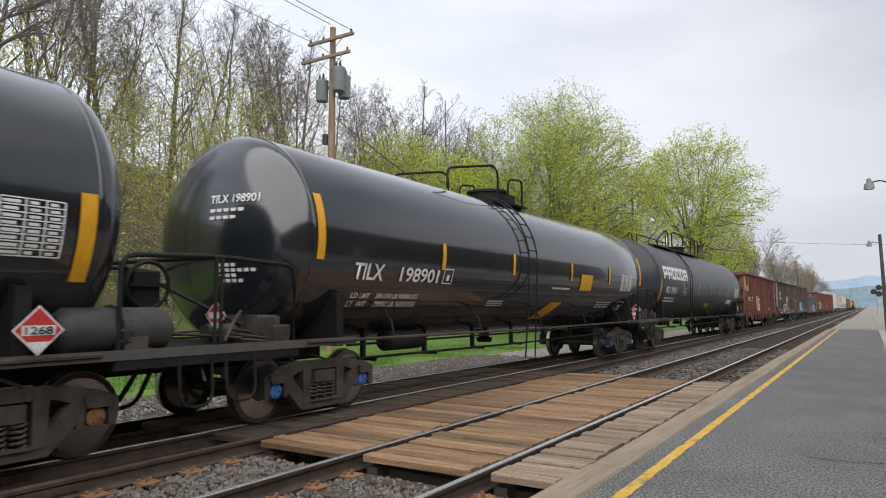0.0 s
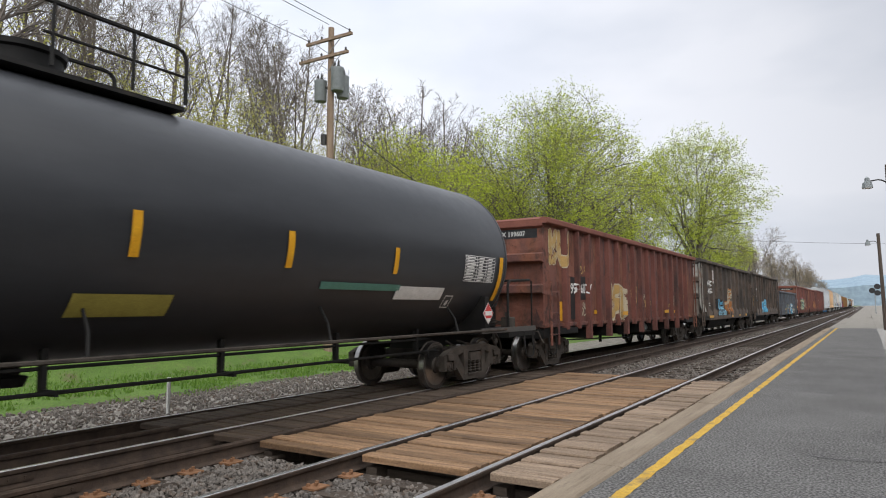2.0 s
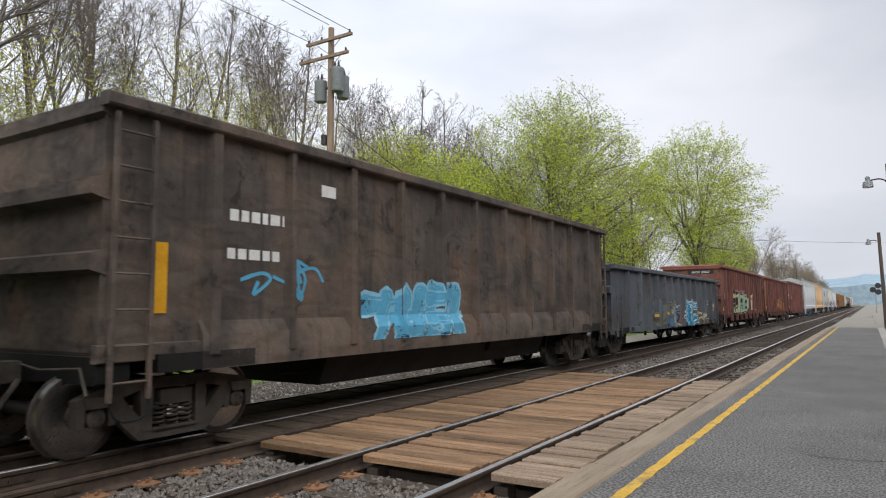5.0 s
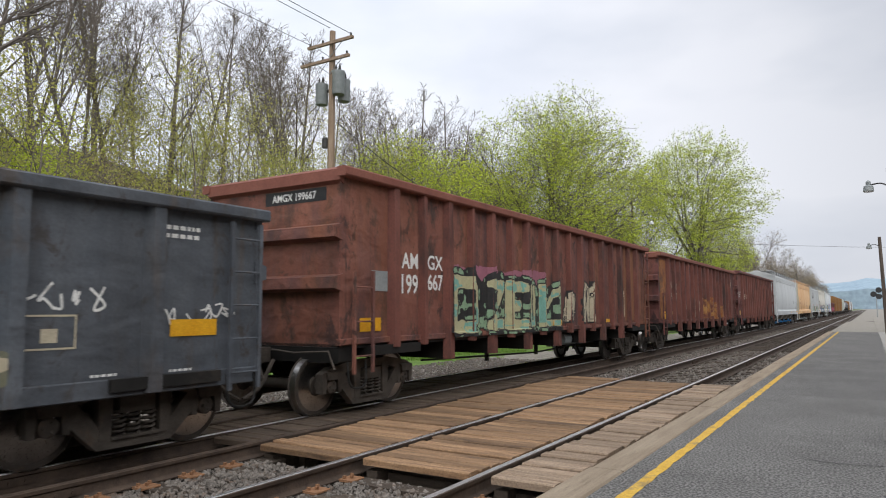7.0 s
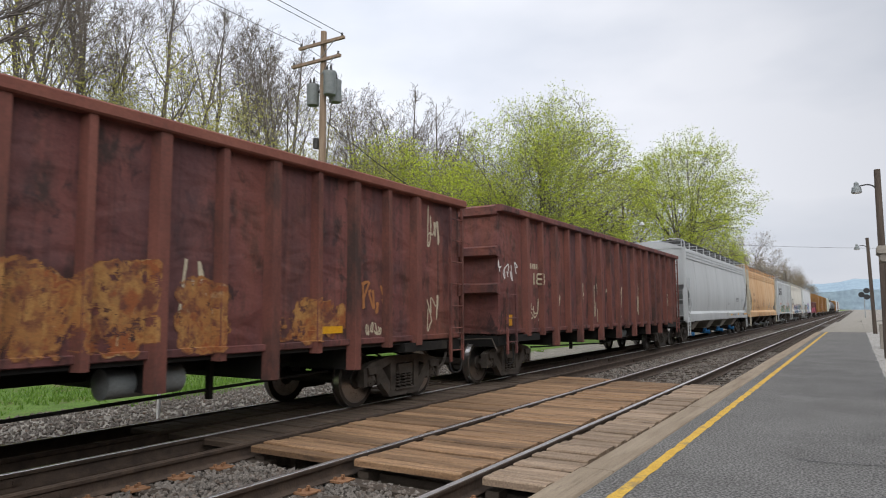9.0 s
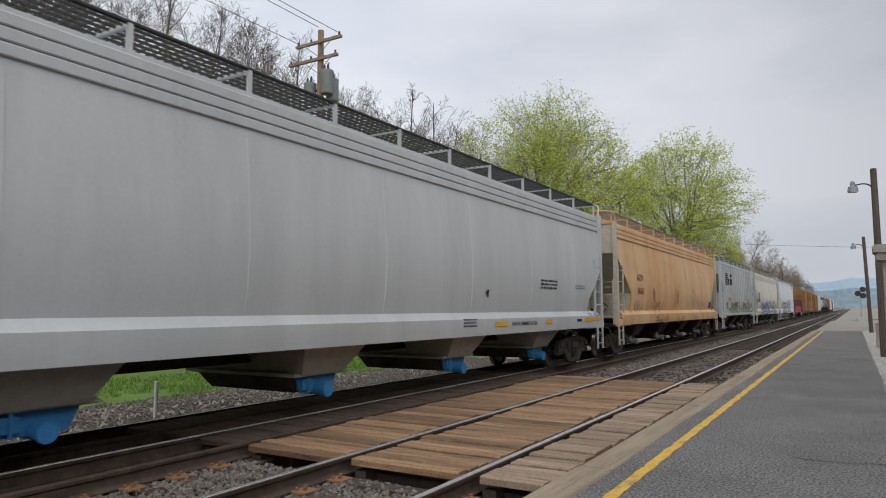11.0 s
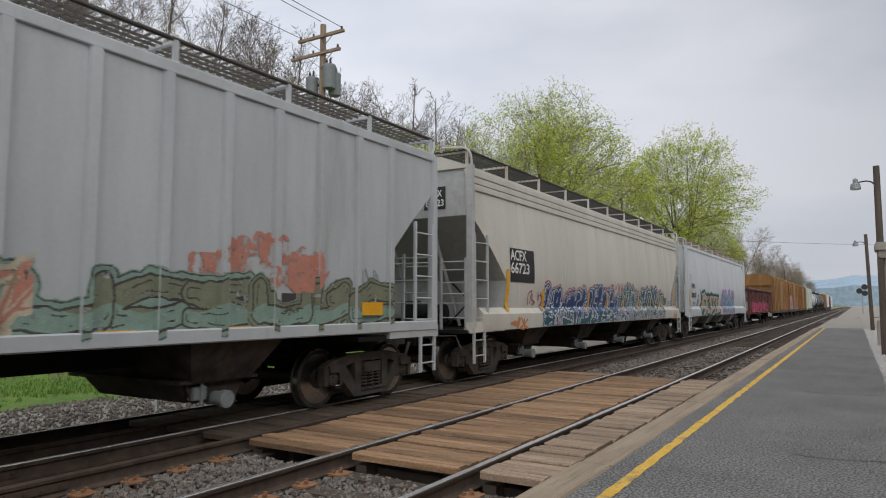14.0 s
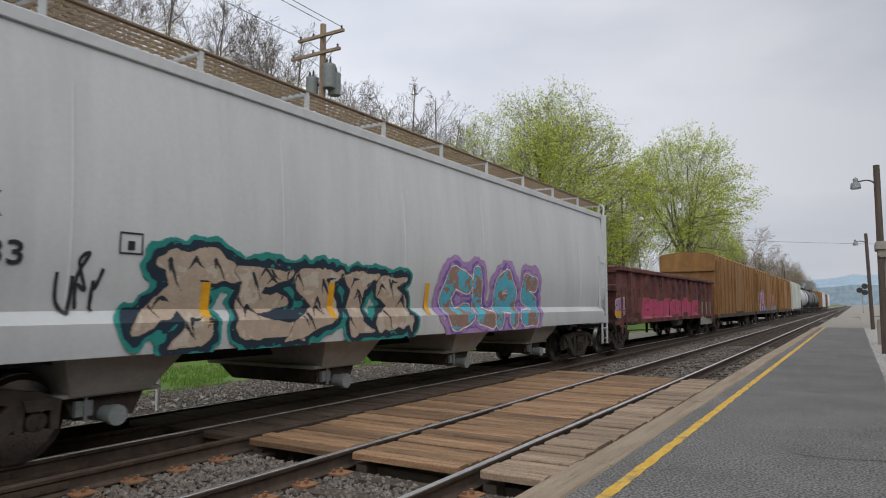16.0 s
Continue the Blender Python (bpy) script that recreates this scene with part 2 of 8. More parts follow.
M["concrete"] = surface("concrete", (0.26, 0.235, 0.20), (0.36, 0.33, 0.29), rough=0.9, scale=2, fine=40, bump=0.3)
M["lamp_glass"] = surface("frosted_lamp_lens", (0.5, 0.5, 0.48), (0.6, 0.6, 0.58), rough=0.3, scale=5, fine=30, bump=0.02)
M["white_stone"] = surface("white_gravel", (0.26, 0.25, 0.235), (0.44, 0.43, 0.41), rough=0.9, scale=8, fine=50, bump=0.8)
# distance haze is put into the blue-grey base colour of the far hills
M["far_hill"] = surface("haze_tinted_hill", (0.25, 0.33, 0.40), (0.30, 0.385, 0.45), rough=1.0, scale=0.01, fine=0.08, bump=0.0, spec=0.0)


M["ochre_primer"] = surface("ochre_primer", (0.20, 0.075, 0.035), (0.36, 0.16, 0.05), (0.11, 0.045, 0.03), rough=0.8, scale=1.6, fine=30, bump=0.2, cfac=(0.50, 0.62), cscale=2.2, dent=0.7, smear=(0.08, 0.035, 0.025))
M["pale_rusty_panel"] = surface("pale_rusty_panel", (0.34, 0.34, 0.31), (0.44, 0.43, 0.39), (0.24, 0.10, 0.045), rough=0.75, scale=1.4, fine=30, bump=0.15, cfac=(0.55, 0.64), cscale=1.7, dent=0.4, panel=[((0.20, 0.15, 0.12), (1, 4.0, 0.4), 0.55, 0.72, 0.6)])


def flat(name, colour, rough=0.6):
    """Spray paint: nearly one tone, slightly worn."""
    if name not in M:
        d = [max(x * 0.8, 0.002) for x in colour]
        M[name] = surface(name, d, colour, [x * 0.6 + 0.04 for x in colour], rough=rough, scale=6, fine=60, bump=0.03, cfac=(0.62, 0.8))
    return M[name]


# ---- mesh building ----
class Geo:
    """Collects vertices and faces for one mesh."""

    def __init__(self):
        self.v, self.f, self.k = [], [], []

    def add(self, verts, faces, slot=0):
        o = len(self.v)
        self.v += [tuple(p) for p in verts]
        self.f += [tuple(i + o for i in f) for f in faces]
        self.k += [slot] * len(faces)
        return self

    def box(self, x0, x1, y0, y1, z0, z1, slot=0, b=0.0):
        """A block; b rounds its edges along z and y by a chamfer."""
        if b <= 0:
            v = [(x, y, z) for z in (z0, z1) for y in (y0, y1) for x in (x0, x1)]
            return self.add(v, [(0, 2, 3, 1), (4, 5, 7, 6), (0, 1, 5, 4), (2, 6, 7, 3), (0, 4, 6, 2), (1, 3, 7, 5)], slot)
        prof = [(x0 + b, z0), (x1 - b, z0), (x1, z0 + b), (x1, z1 - b), (x1 - b, z1), (x0 + b, z1), (x0, z1 - b), (x0, z0 + b)]
        return self.prism(prof, y0, y1, slot)

    def prism(self, prof, y0, y1, slot=0):
        """A profile of (x, z) swept along y."""
        n = len(prof)
        v = [(x, y0, z) for x, z in prof] + [(x, y1, z) for x, z in prof]
        f = [(i, (i + 1) % n, n + (i + 1) % n, n + i) for i in range(n)]
        return self.add(v, f + [tuple(reversed(range(n))), tuple(range(n, 2 * n))], slot)

    def slab(self, prof, x0, x1, slot=0):
        """A profile of (y, z) swept along x."""
        n = len(prof)
        v = [(x0, y, z) for y, z in prof] + [(x1, y, z) for y, z in prof]
        f = [(i, (i + 1) % n, n + (i + 1) % n, n + i) for i in range(n)]
        return self.add(v, f + [tuple(reversed(range(n))), tuple(range(n, 2 * n))], slot)

    def cyl(self, p0, p1, r, r1=None, seg=12, slot=0, caps=True):
        p0, p1 = Vector(p0), Vector(p1)
        r1 = r if r1 is None else r1
        q = (p1 - p0).to_track_quat("Z", "Y")
        ring = [q @ Vector((math.cos(2 * math.pi * i / seg), math.sin(2 * math.pi * i / seg), 0)) for i in range(seg)]
        v = [p0 + a * r for a in ring] + [p1 + a * r1 for a in ring]
        f = [(i, (i + 1) % seg, seg + (i + 1) % seg, seg + i) for i in range(seg)]
        if caps:
            f += [tuple(reversed(range(seg))), tuple(range(seg, 2 * seg))]
        return self.add(v, f, slot)

    def tube(self, pts, r, seg=8, slot=0, r1=None):
        """A pipe along a bent line."""
        pts = [Vector(p) for p in pts]
        n = len(pts)
        v = []
        for i, p in enumerate(pts):
            d = (pts[min(i + 1, n - 1)] - pts[max(i - 1, 0)]).normalized()
            q = d.to_track_quat("Z", "Y" if abs(d.y) < 0.9 else "X")
            rr = r if r1 is None else r + (r1 - r) * i / (n - 1)
            v += [p + q @ Vector((math.cos(2 * math.pi * j / seg) * rr, math.sin(2 * math.pi * j / seg) * rr, 0)) for j in range(seg)]
        f = [(i * seg + j, i * seg + (j + 1) % seg, (i + 1) * seg + (j + 1) % seg, (i + 1) * seg + j) for i in range(n - 1) for j in range(seg)]
        f += [tuple(reversed(range(seg))), tuple(range((n - 1) * seg, n * seg))]
        return self.add(v, f, slot)

    def turn(self, prof, axis="y", c=(0, 0, 0), seg=32, slot=0, caps=True):
        """A profile of (along, radius) turned about an axis through c."""
        v, n = [], len(prof)
        for a, r in prof:
            for j in range(seg):
                u, w = r * math.cos(2 * math.pi * j / seg), r * math.sin(2 * math.pi * j / seg)
                v.append({"y": (c[0] + u, c[1] + a, c[2] + w), "x": (c[0] + a, c[1] + u, c[2] + w), "z": (c[0] + u, c[1] + w, c[2] + a)}[axis])
        f = [(i * seg + j, i * seg + (j + 1) % seg, (i + 1) * seg + (j + 1) % seg, (i + 1) * seg + j) for i in range(n - 1) for j in range(seg)]
        if caps and prof[0][1] > 1e-4:
            f.append(tuple(reversed(range(seg))))
        if caps and prof[-1][1] > 1e-4:
            f.append(tuple(range((n - 1) * seg, n * seg)))
        return self.add(v, f, slot)

    def mesh(self, name, mats, smooth=35):
        me = bpy.data.meshes.new(name)
        me.from_pydata(self.v, [], self.f)
        for m in mats if isinstance(mats, (list, tuple)) else [mats]:
            me.materials.append(m)
        if any(self.k):
            me.polygons.foreach_set("material_index", self.k)
        if smooth:
            me.polygons.foreach_set("use_smooth", [True] * len(me.polygons))
            me.set_sharp_from_angle(angle=radians(smooth))
        me.update()
        return me


def part(name, geo, mats, parent=None, label="", smooth=35):
    ob = new(name, geo.mesh(name, mats, smooth) if isinstance(geo, Geo) else geo)
    if parent:
        ob.parent = parent
    return tagged(ob, label)


def bend(pts, n=5):
    """Points with their corners rounded."""
    out = [Vector(pts[0])]
    for a, b, c in zip(pts, pts[1:], pts[2:]):
        a, b, c = Vector(a), Vector(b), Vector(c)
        r = min((a - b).length, (c - b).length, 0.36) * 0.5
        p, q = b + (a - b).normalized() * r, b + (c - b).normalized() * r
        out += [p.lerp(b, i / n).lerp(b.lerp(q, i / n), i / n) for i in range(n + 1)]
    return out + [Vector(pts[-1])]


# ---- ground, tracks, platform ----
def ground_height(x, y):
    """Level beside the line, rising into a wooded hill on the far side."""
    z = -0.42
    if x < -18:
        rise = min((-18 - x) / 27.0, 1.0)
        high = 13.0 if y < 25 else max(4.0, 13.0 - (y - 25) * 0.16) if y < 160 else max(1.0, 4.0 - (y - 160) / 100)
        z += high * rise ** 1.15 + 0.35 * noise.noise((x * 0.13, y * 0.13, 0))
    return z


def build_ground():
    xs = sorted(set([-2600, -1500, -900, -500, -300, -200, -150, -120, -100, -90] + [-80 + 2.0 * i for i in range(36)] + [-15.2, -14.2, -13.2, -12.4, -9.6, -9, 0.4, 3, 8, 20, 60, 150, 400, 900, 1600, 2600]))
    ys = [-900, -400, -200, -120] + [-80 + 4.0 * i for i in range(60)] + [170, 185, 200, 230, 260, 300, 360, 430, 520, 650, 800, 1000, 1400, 2000, 3000]
    g = Geo()
    v = [(x, y, ground_height(x, y)) for y in ys for x in xs]
    nx = len(xs)
    g.v = v
    for j in range(len(ys) - 1):
        for i in range(nx - 1):
            g.f.append((j * nx + i, j * nx + i + 1, (j + 1) * nx + i + 1, (j + 1) * nx + i))
            xm = (xs[i] + xs[i + 1]) / 2
            g.k.append(1 if xm < -19 else 2 if xm > -13.3 + 0.9 * noise.noise((ys[j] * 0.3, 3, 0)) else 0)
    tagged(part("ground", g, [M["grass"], M["hill"], M["verge"]]), "green grass rising to a brown wooded hillside", "ground", kind="structure")


build_ground()

NEAR_RAILS, GAUNTLET_RAILS, TRAIN_RAILS = (-3.12, -4.63), (-6.13, -7.65), (-6.94, -8.44)
TRAIN_X = -7.69


def build_bed():
    g = Geo()
    prof = [(-10.8, -0.5), (-10.2, -0.33), (-9.6, -0.22), (-2.42, -0.22), (-2.42, -0.9), (-10.8, -0.9)]
    pocket = [(-10.8, -0.5), (-10.2, -0.33), (-9.6, -0.22), (-6.0, -0.22), (-6.0, -0.55), (-2.42, -0.55), (-2.42, -0.9), (-10.8, -0.9)]
    g.prism(prof, -60, 5.58)
    g.prism(pocket, 5.58, 14.7)
    g.prism(prof, 14.7, 900)
    tagged(part("ballast_bed", g, M["ballast"]), "grey-brown crushed stone ballast under the tracks", "ballast", kind="structure")
    # loose stones near the platform and on the far shoulder
    rng = random.Random(4)
    s = Geo()
    base = [Vector(p) for p in ((0, 0, 1), (0.9, 0, 0.25), (0.25, 0.9, 0.3), (-0.75, 0.55, 0.2), (-0.7, -0.6, 0.3), (0.3, -0.9, 0.2), (0, 0, -0.8))]
    tri = [(0, 1, 2), (0, 2, 3), (0, 3, 4), (0, 4, 5), (0, 5, 1), (6, 2, 1), (6, 3, 2), (6, 4, 3), (6, 5, 4), (6, 1, 5)]
    zones = [(-6.1, -2.45, 2.6, 5.55, 7500, 0.032, -0.205), (-6.1, -2.45, 15.2, 30, 5200, 0.04, -0.205), (-13.4, -8.6, 2.5, 24, 14000, 0.035, -0.24), (-6.0, -4.8, 15, 60, 2500, 0.05, -0.2)]
    for x0, x1, y0, y1, n, size, z in zones:
        for _ in range(n):
            x, y = rng.uniform(x0, x1), rng.uniform(y0, y1)
            zz = z if x > -9.6 else max(-0.22 - (-9.6 - x) * 0.19, -0.405)
            e = Euler((rng.uniform(0, 6), rng.uniform(0, 6), rng.uniform(0, 6))).to_matrix()
            k = size * rng.uniform(0.5, 1.35)
            sc = Vector((k, k * rng.uniform(0.7, 1.2), k * rng.uniform(0.6, 1)))
            o = Vector((x, y, zz + rng.uniform(-0.012, 0.02)))
            s.add([o + e @ Vector((p.x * sc.x, p.y * sc.y, p.z * sc.z)) * rng.uniform(0.85, 1.15) for p in base], tri)
    tagged(part("ballast_stones", s, M["stone"], smooth=0), "loose grey crushed stones between the rails", "stones", kind="stuff")


build_bed()

RAIL = [(-0.07, -0.172), (0.07, -0.172), (0.07, -0.162), (0.018, -0.145), (0.01, -0.13), (0.01, -0.05), (0.034, -0.038), (0.036, -0.008), (0.026, 0.0),
        (-0.026, 0.0), (-0.036, -0.008), (-0.034, -0.038), (-0.01, -0.05), (-0.01, -0.13), (-0.018, -0.145), (-0.07, -0.162)]


def rail(x, parent, shiny=True):
    g = Geo()
    g.prism([(x + a, b) for a, b in RAIL], -60, 900)
    body = part("rail", g, M["rail_side"], parent, smooth=50)
    t = Geo()
    t.prism([(x - 0.031, -0.007), (x + 0.031, -0.007), (x + 0.025, 0.004), (x - 0.025, 0.004)], -60, 900)
    part("running_surface", t, M["rail_top"] if shiny else M["rail_side"], body, "polished steel head" if shiny else "dull steel head")
    # joint bars with bolts
    for y in (3.1, 11.7, 22.0):
        for s in (-1, 1):
            j = Geo()
            j.box(x + s * 0.012, x + s * 0.03, y - 0.45, y + 0.45, -0.125, -0.055)
            for i in range(6):
                yy = y - 0.38 + i * 0.15
                j.cyl((x + s * 0.02, yy, -0.09), (x + s * 0.045, yy, -0.09), 0.017, seg=6)
            part("joint_bar", j, M["rail_side"], body)


def track(name, rails, label, shiny, y_first, y_last, tie_x, plates):
    top = tagged(new(name), label, "railway track", kind="structure")
    for x in rails:
        rail(x, top, shiny)
    rng = random.Random(len(name))
    tie, plate = Geo(), Geo()
    tie.box(tie_x[0], tie_x[1], -0.115, 0.115, -0.36, -0.178, b=0.012)
    tm = tie.mesh("tie", M["tie"])
    plate.box(-0.19, 0.23, -0.10, 0.10, -0.178, -0.158, b=0.004)
    for sx, sy in ((0.105, 0.06), (0.105, -0.06), (-0.105, 0.06), (-0.105, -0.06), (0.15, 0.0)):
        plate.box(sx - 0.014, sx + 0.014, sy - 0.014, sy + 0.014, -0.172, -0.128)
    pm = plate.mesh("tie_plate", M["rust_plate"])
    y, far_t = y_first, Geo()
    while y < y_last:
        if y < 34:
            ob = part("tie", tm, None, top)
            ob.matrix_local = pose(rng.uniform(-0.05, 0.05), y, rng.uniform(-0.012, 0.004), 0, 0, rng.uniform(-1.2, 1.2))
            for x in plates if y < 5.4 else ():
                part("tie_plate", pm, None, top).matrix_local = pose(x, y, 0, 0, 0, rng.uniform(-2, 2))
        else:
            far_t.box(tie_x[0], tie_x[1], y - 0.115, y + 0.115, -0.36, -0.185)
        y += 0.53 + rng.uniform(-0.03, 0.03)
    tagged(part("far_ties", far_t, M["tie"], top), kind="stuff")


track("track_platform", NEAR_RAILS, "platform-side railway track with polished rails on dark wooden ties", True, 2.2, 220, (-5.05, -2.62), NEAR_RAILS)
track("track_gauntlet", GAUNTLET_RAILS, "second pair of rusty rails overlapping the freight line", False, 2.0, 220, (-9.2, -5.75), (GAUNTLET_RAILS[0],))
t3 = tagged(new("track_freight"), "freight railway track carrying the train", "railway track", kind="structure")
for xr in TRAIN_RAILS:
    rail(xr, t3, True)


def build_platform():
    g = Geo()
    g.box(-2.02, 0.46, -40, 52, -0.5, 0.0)
    tagged(part("platform", g, M["asphalt"]), "grey worn asphalt station platform", "platform", kind="structure")
    rng = random.Random(8)
    y = -8.0
    curb = tagged(new("platform_edge"), "weathered tan timber edging along the platform", "platform edge", kind="structure")
    while y < 52:
        n = 4.8 if y < 45 else 52 - y
        c = Geo()
        c.box(-2.36, -2.024, y + 0.006, min(y + n, 52) - 0.006, -0.42, 0.012, b=0.018)
        part("edge_timber", c, M["curb"], curb).location = (rng.uniform(-0.012, 0.012), 0, rng.uniform(-0.006, 0.006))
        y += n
    line, nseg = Geo(), 420
    pts = [(-1.76 + 0.022 * noise.noise((i * 0.5, 0, 2)), -8 + i * (60 / nseg)) for i in range(nseg + 1)]
    v = []
    for i, (x, yy) in enumerate(pts):
        w = 0.052 + 0.014 * noise.noise((i * 1.3, 5, 0))
        v += [(x - w, yy, 0.004), (x + w, yy, 0.004)]
    line.add(v, [(2 * i, 2 * i + 1, 2 * i + 3, 2 * i + 2) for i in range(nseg)])
    tagged(part("safety_line", line, M["yellow_line"]), "faded yellow painted safety line along the platform", "painted line", kind="structure")
    # cracks sealed with tar
    for k, (x0, x1, yc) in enumerate(((-1.9, 0.44, 13.6), (-1.95, 0.44, 24.0), (-0.6, 0.45, 7.9), (-1.9, 0.45, 18.4))):
        c, v, n = Geo(), [], 26
        for i in range(n + 1):
            x = x0 + (x1 - x0) * i / n
            yy = yc + 0.16 * noise.noise((x * 1.4, k * 9.0, 0)) + 0.04 * noise.noise((x * 7, k, 3))
            w = 0.012 + 0.012 * abs(noise.noise((x * 3, k, 7)))
            v += [(x, yy - w, 0.003), (x, yy + w, 0.003)]
        c.add(v, [(2 * i, 2 * i + 2, 2 * i + 3, 2 * i + 1) for i in range(n)])
        tagged(part("platform_crack", c, M["dark_metal"]), "dark crack across the asphalt platform", "crack", kind="structure")
    s, rng = Geo(), random.Random(12)
    v = Geo()
    v.box(0.465, 1.6, -10, 120, -0.5, -0.03)
    tagged(part("gravel_strip", v, M["verge"]), "pale gravel strip beside the platform", "gravel", kind="structure")
    base = [(0, 0, 1), (0.9, 0, 0.2), (0.2, 0.9, 0.3), (-0.8, 0.4, 0.2), (-0.6, -0.7, 0.3), (0.3, -0.9, 0.2)]
    for _ in range(2600):
        k = rng.uniform(0.03, 0.09)
        x, yy = rng.uniform(0.44, 1.2), rng.uniform(8, 52)
        s.add([(x + a * k, yy + b * k * 1.3, -0.03 + c * k * 0.7) for a, b, c in base], [(0, 1, 2), (0, 2, 3), (0, 3, 4), (0, 4, 5), (0, 5, 1)])
    tagged(part("white_stones", s, M["white_stone"], smooth=0), "white landscaping stones along the platform", "stones", kind="stuff")


build_platform()


def build_crossing():
    top = tagged(new("plank_crossing"), "worn brown timber plank crossing between the rails", "plank crossing", kind="structure")
    rng = random.Random(21)
    # the last three strips lie under the train, with shade in their colour
    strips = [(-3.045, -2.385, "plank_grey"), (-4.54, -3.21, "plank"), (-6.05, -4.71, "plank"), (-6.86, -6.21, "plank_dark"), (-7.57, -7.02, "plank_dark"), (-8.36, -7.73, "plank_dark")]
    for x0, x1, m in strips:
        y, end = 5.62, 15.1 - (x1 + 6.8) * 0.10
        while y < end:
            w = rng.uniform(0.175, 0.25)
            L, h = x1 - x0, rng.uniform(-0.026, 0.0)
            skew = rng.uniform(-0.03, 0.02)
            b, xa, xb = 0.012, x0 + rng.uniform(0, 0.05), x1 - rng.uniform(0, 0.05)
            y1 = y + w - rng.uniform(0.008, 0.03)
            g = Geo()
            v = []
            for x, dy in ((xa, 0), (xb, skew)):
                v += [(x, y + dy, h - 0.07), (x, y1 + dy, h - 0.07), (x, y1 + dy, h - b), (x, y1 + dy - b, h), (x, y + dy + b, h), (x, y + dy, h - b)]
            g.add(v, [(i, (i + 1) % 6, 6 + (i + 1) % 6, 6 + i) for i in range(6)] + [(5, 4, 3, 2, 1, 0), (6, 7, 8, 9, 10, 11)])
            ob = part("plank", g, M[m], top, smooth=0)
            y += w
        for xs in (x0 + 0.10, x1 - 0.10):
            g = Geo()
            g.box(xs - 0.07, xs + 0.07, 5.66, end, -0.30, -0.135)
            part("stringer", g, M["tie"], top)
    return top


build_crossing()

# ---- rolling stock ----
SPEED = 14.6
CARS = []


def car(kind, u, label, category="rail car"):
    top = tagged(new(kind), label, category, group="freight train cars")
    CARS.append((top, u))
    return top


WHEEL_R = 0.43
WHEELS = []


def wheel_mesh():
    g = Geo()
    for s in (-1, 1):
        x = s * 0.755
        prof = [(-0.10, 0.09), (-0.085, 0.14), (-0.02, 0.16), (0.0, 0.33), (-0.055, 0.36), (-0.062, 0.415), (-0.055, WHEEL_R), (0.045, WHEEL_R + 0.003), (0.06, WHEEL_R + 0.026), (0.072, WHEEL_R + 0.02), (0.072, 0.37), (0.04, 0.34), (0.035, 0.16), (0.09, 0.12), (0.09, 0.09)]
        g.turn([(-s * a, r) for a, r in prof], "x", (x, 0, 0), 36)
        g.turn([(-s * -0.056, WHEEL_R + 0.002), (-s * 0.044, WHEEL_R + 0.005)], "x", (x, 0, 0), 36, slot=1)
        g.turn([(s * 0.10, 0.085), (s * 0.26, 0.085), (s * 0.27, 0.10), (s * 0.36, 0.10), (s * 0.375, 0.08), (s * 0.375, 0.0)], "x", (x, 0, 0), 16, slot=2)
        for k in range(3):
            a = 2 * math.pi * k / 3
            cx = x + s * 0.375
            g.cyl((cx, 0.05 * math.cos(a), 0.05 * math.sin(a)), (cx + s * 0.022, 0.05 * math.cos(a), 0.05 * math.sin(a)), 0.018, seg=6, slot=2)
    g.cyl((-0.70, 0, 0), (0.70, 0, 0), 0.08, seg=12)
    return g


WHEEL_GEO = wheel_mesh()
WHEEL_ME = {k: WHEEL_GEO.mesh("wheel_set", [M["wheel"], M["tread"], M[k]], 40) for k in ("grime", "blue_cap", "rust_plate")}


def side_frame_mesh(s):
    """Cast side frame: arched top member, bowed bottom member, columns and pedestals."""
    g = Geo()
    x0, x1 = s * 1.00, s * 1.13
    xa, xb = min(x0, x1), max(x0, x1)
    top = [(-1.10, 0.50), (-1.10, 0.62), (-0.92, 0.70), (-0.45, 0.78), (0.45, 0.78), (0.92, 0.70), (1.10, 0.62), (1.10, 0.50), (0.95, 0.56), (0.70, 0.58), (0.42, 0.66), (-0.42, 0.66), (-0.70, 0.58), (-0.95, 0.56)]
    low = [(-0.78, 0.60), (-0.62, 0.60), (-0.30, 0.24), (0.30, 0.24), (0.62, 0.60), (0.78, 0.60), (0.72, 0.42), (0.42, 0.13), (-0.42, 0.13), (-0.72, 0.42)]
    for prof in (top, low):
        n = len(prof) // 2
        g.slab(prof if s > 0 else prof[::-1], xa, xb)
    g.slab([(-0.40, 0.22), (-0.28, 0.22), (-0.26, 0.70), (-0.42, 0.70)], xa - 0.01, xb + 0.01)
    g.slab([(0.28, 0.22), (0.40, 0.22), (0.42, 0.70), (0.26, 0.70)], xa - 0.01, xb + 0.01)
    for y in (-0.89, 0.89):
        for d in (-1, 1):
            g.slab([(y + d * 0.13, 0.34), (y + d * 0.20, 0.34), (y + d * 0.22, 0.62), (y + d * 0.11, 0.62)], xa, xb)
        g.slab([(y - 0.12, 0.53), (y + 0.12, 0.53), (y + 0.15, 0.64), (y - 0.15, 0.64)], xa - 0.03, xb + 0.04)
    return g.mesh("side_frame", M["grime"], 30)


SIDE_ME = {s: side_frame_mesh(s) for s in (-1, 1)}


def spring_mesh():
    g = Geo()
    for dy in (-0.17, 0.0, 0.17):
        pts = [(1.07 + 0.072 * math.cos(a), dy + 0.072 * math.sin(a), 0.25 + 0.25 * i / 40) for i, a in ((i, i * 2 * math.pi / 8) for i in range(41))]
        g.tube(pts, 0.017, 6)
    g.box(0.98, 1.16, -0.28, 0.28, 0.22, 0.25)
    return g.mesh("spring_pack", M["grime"], 60)


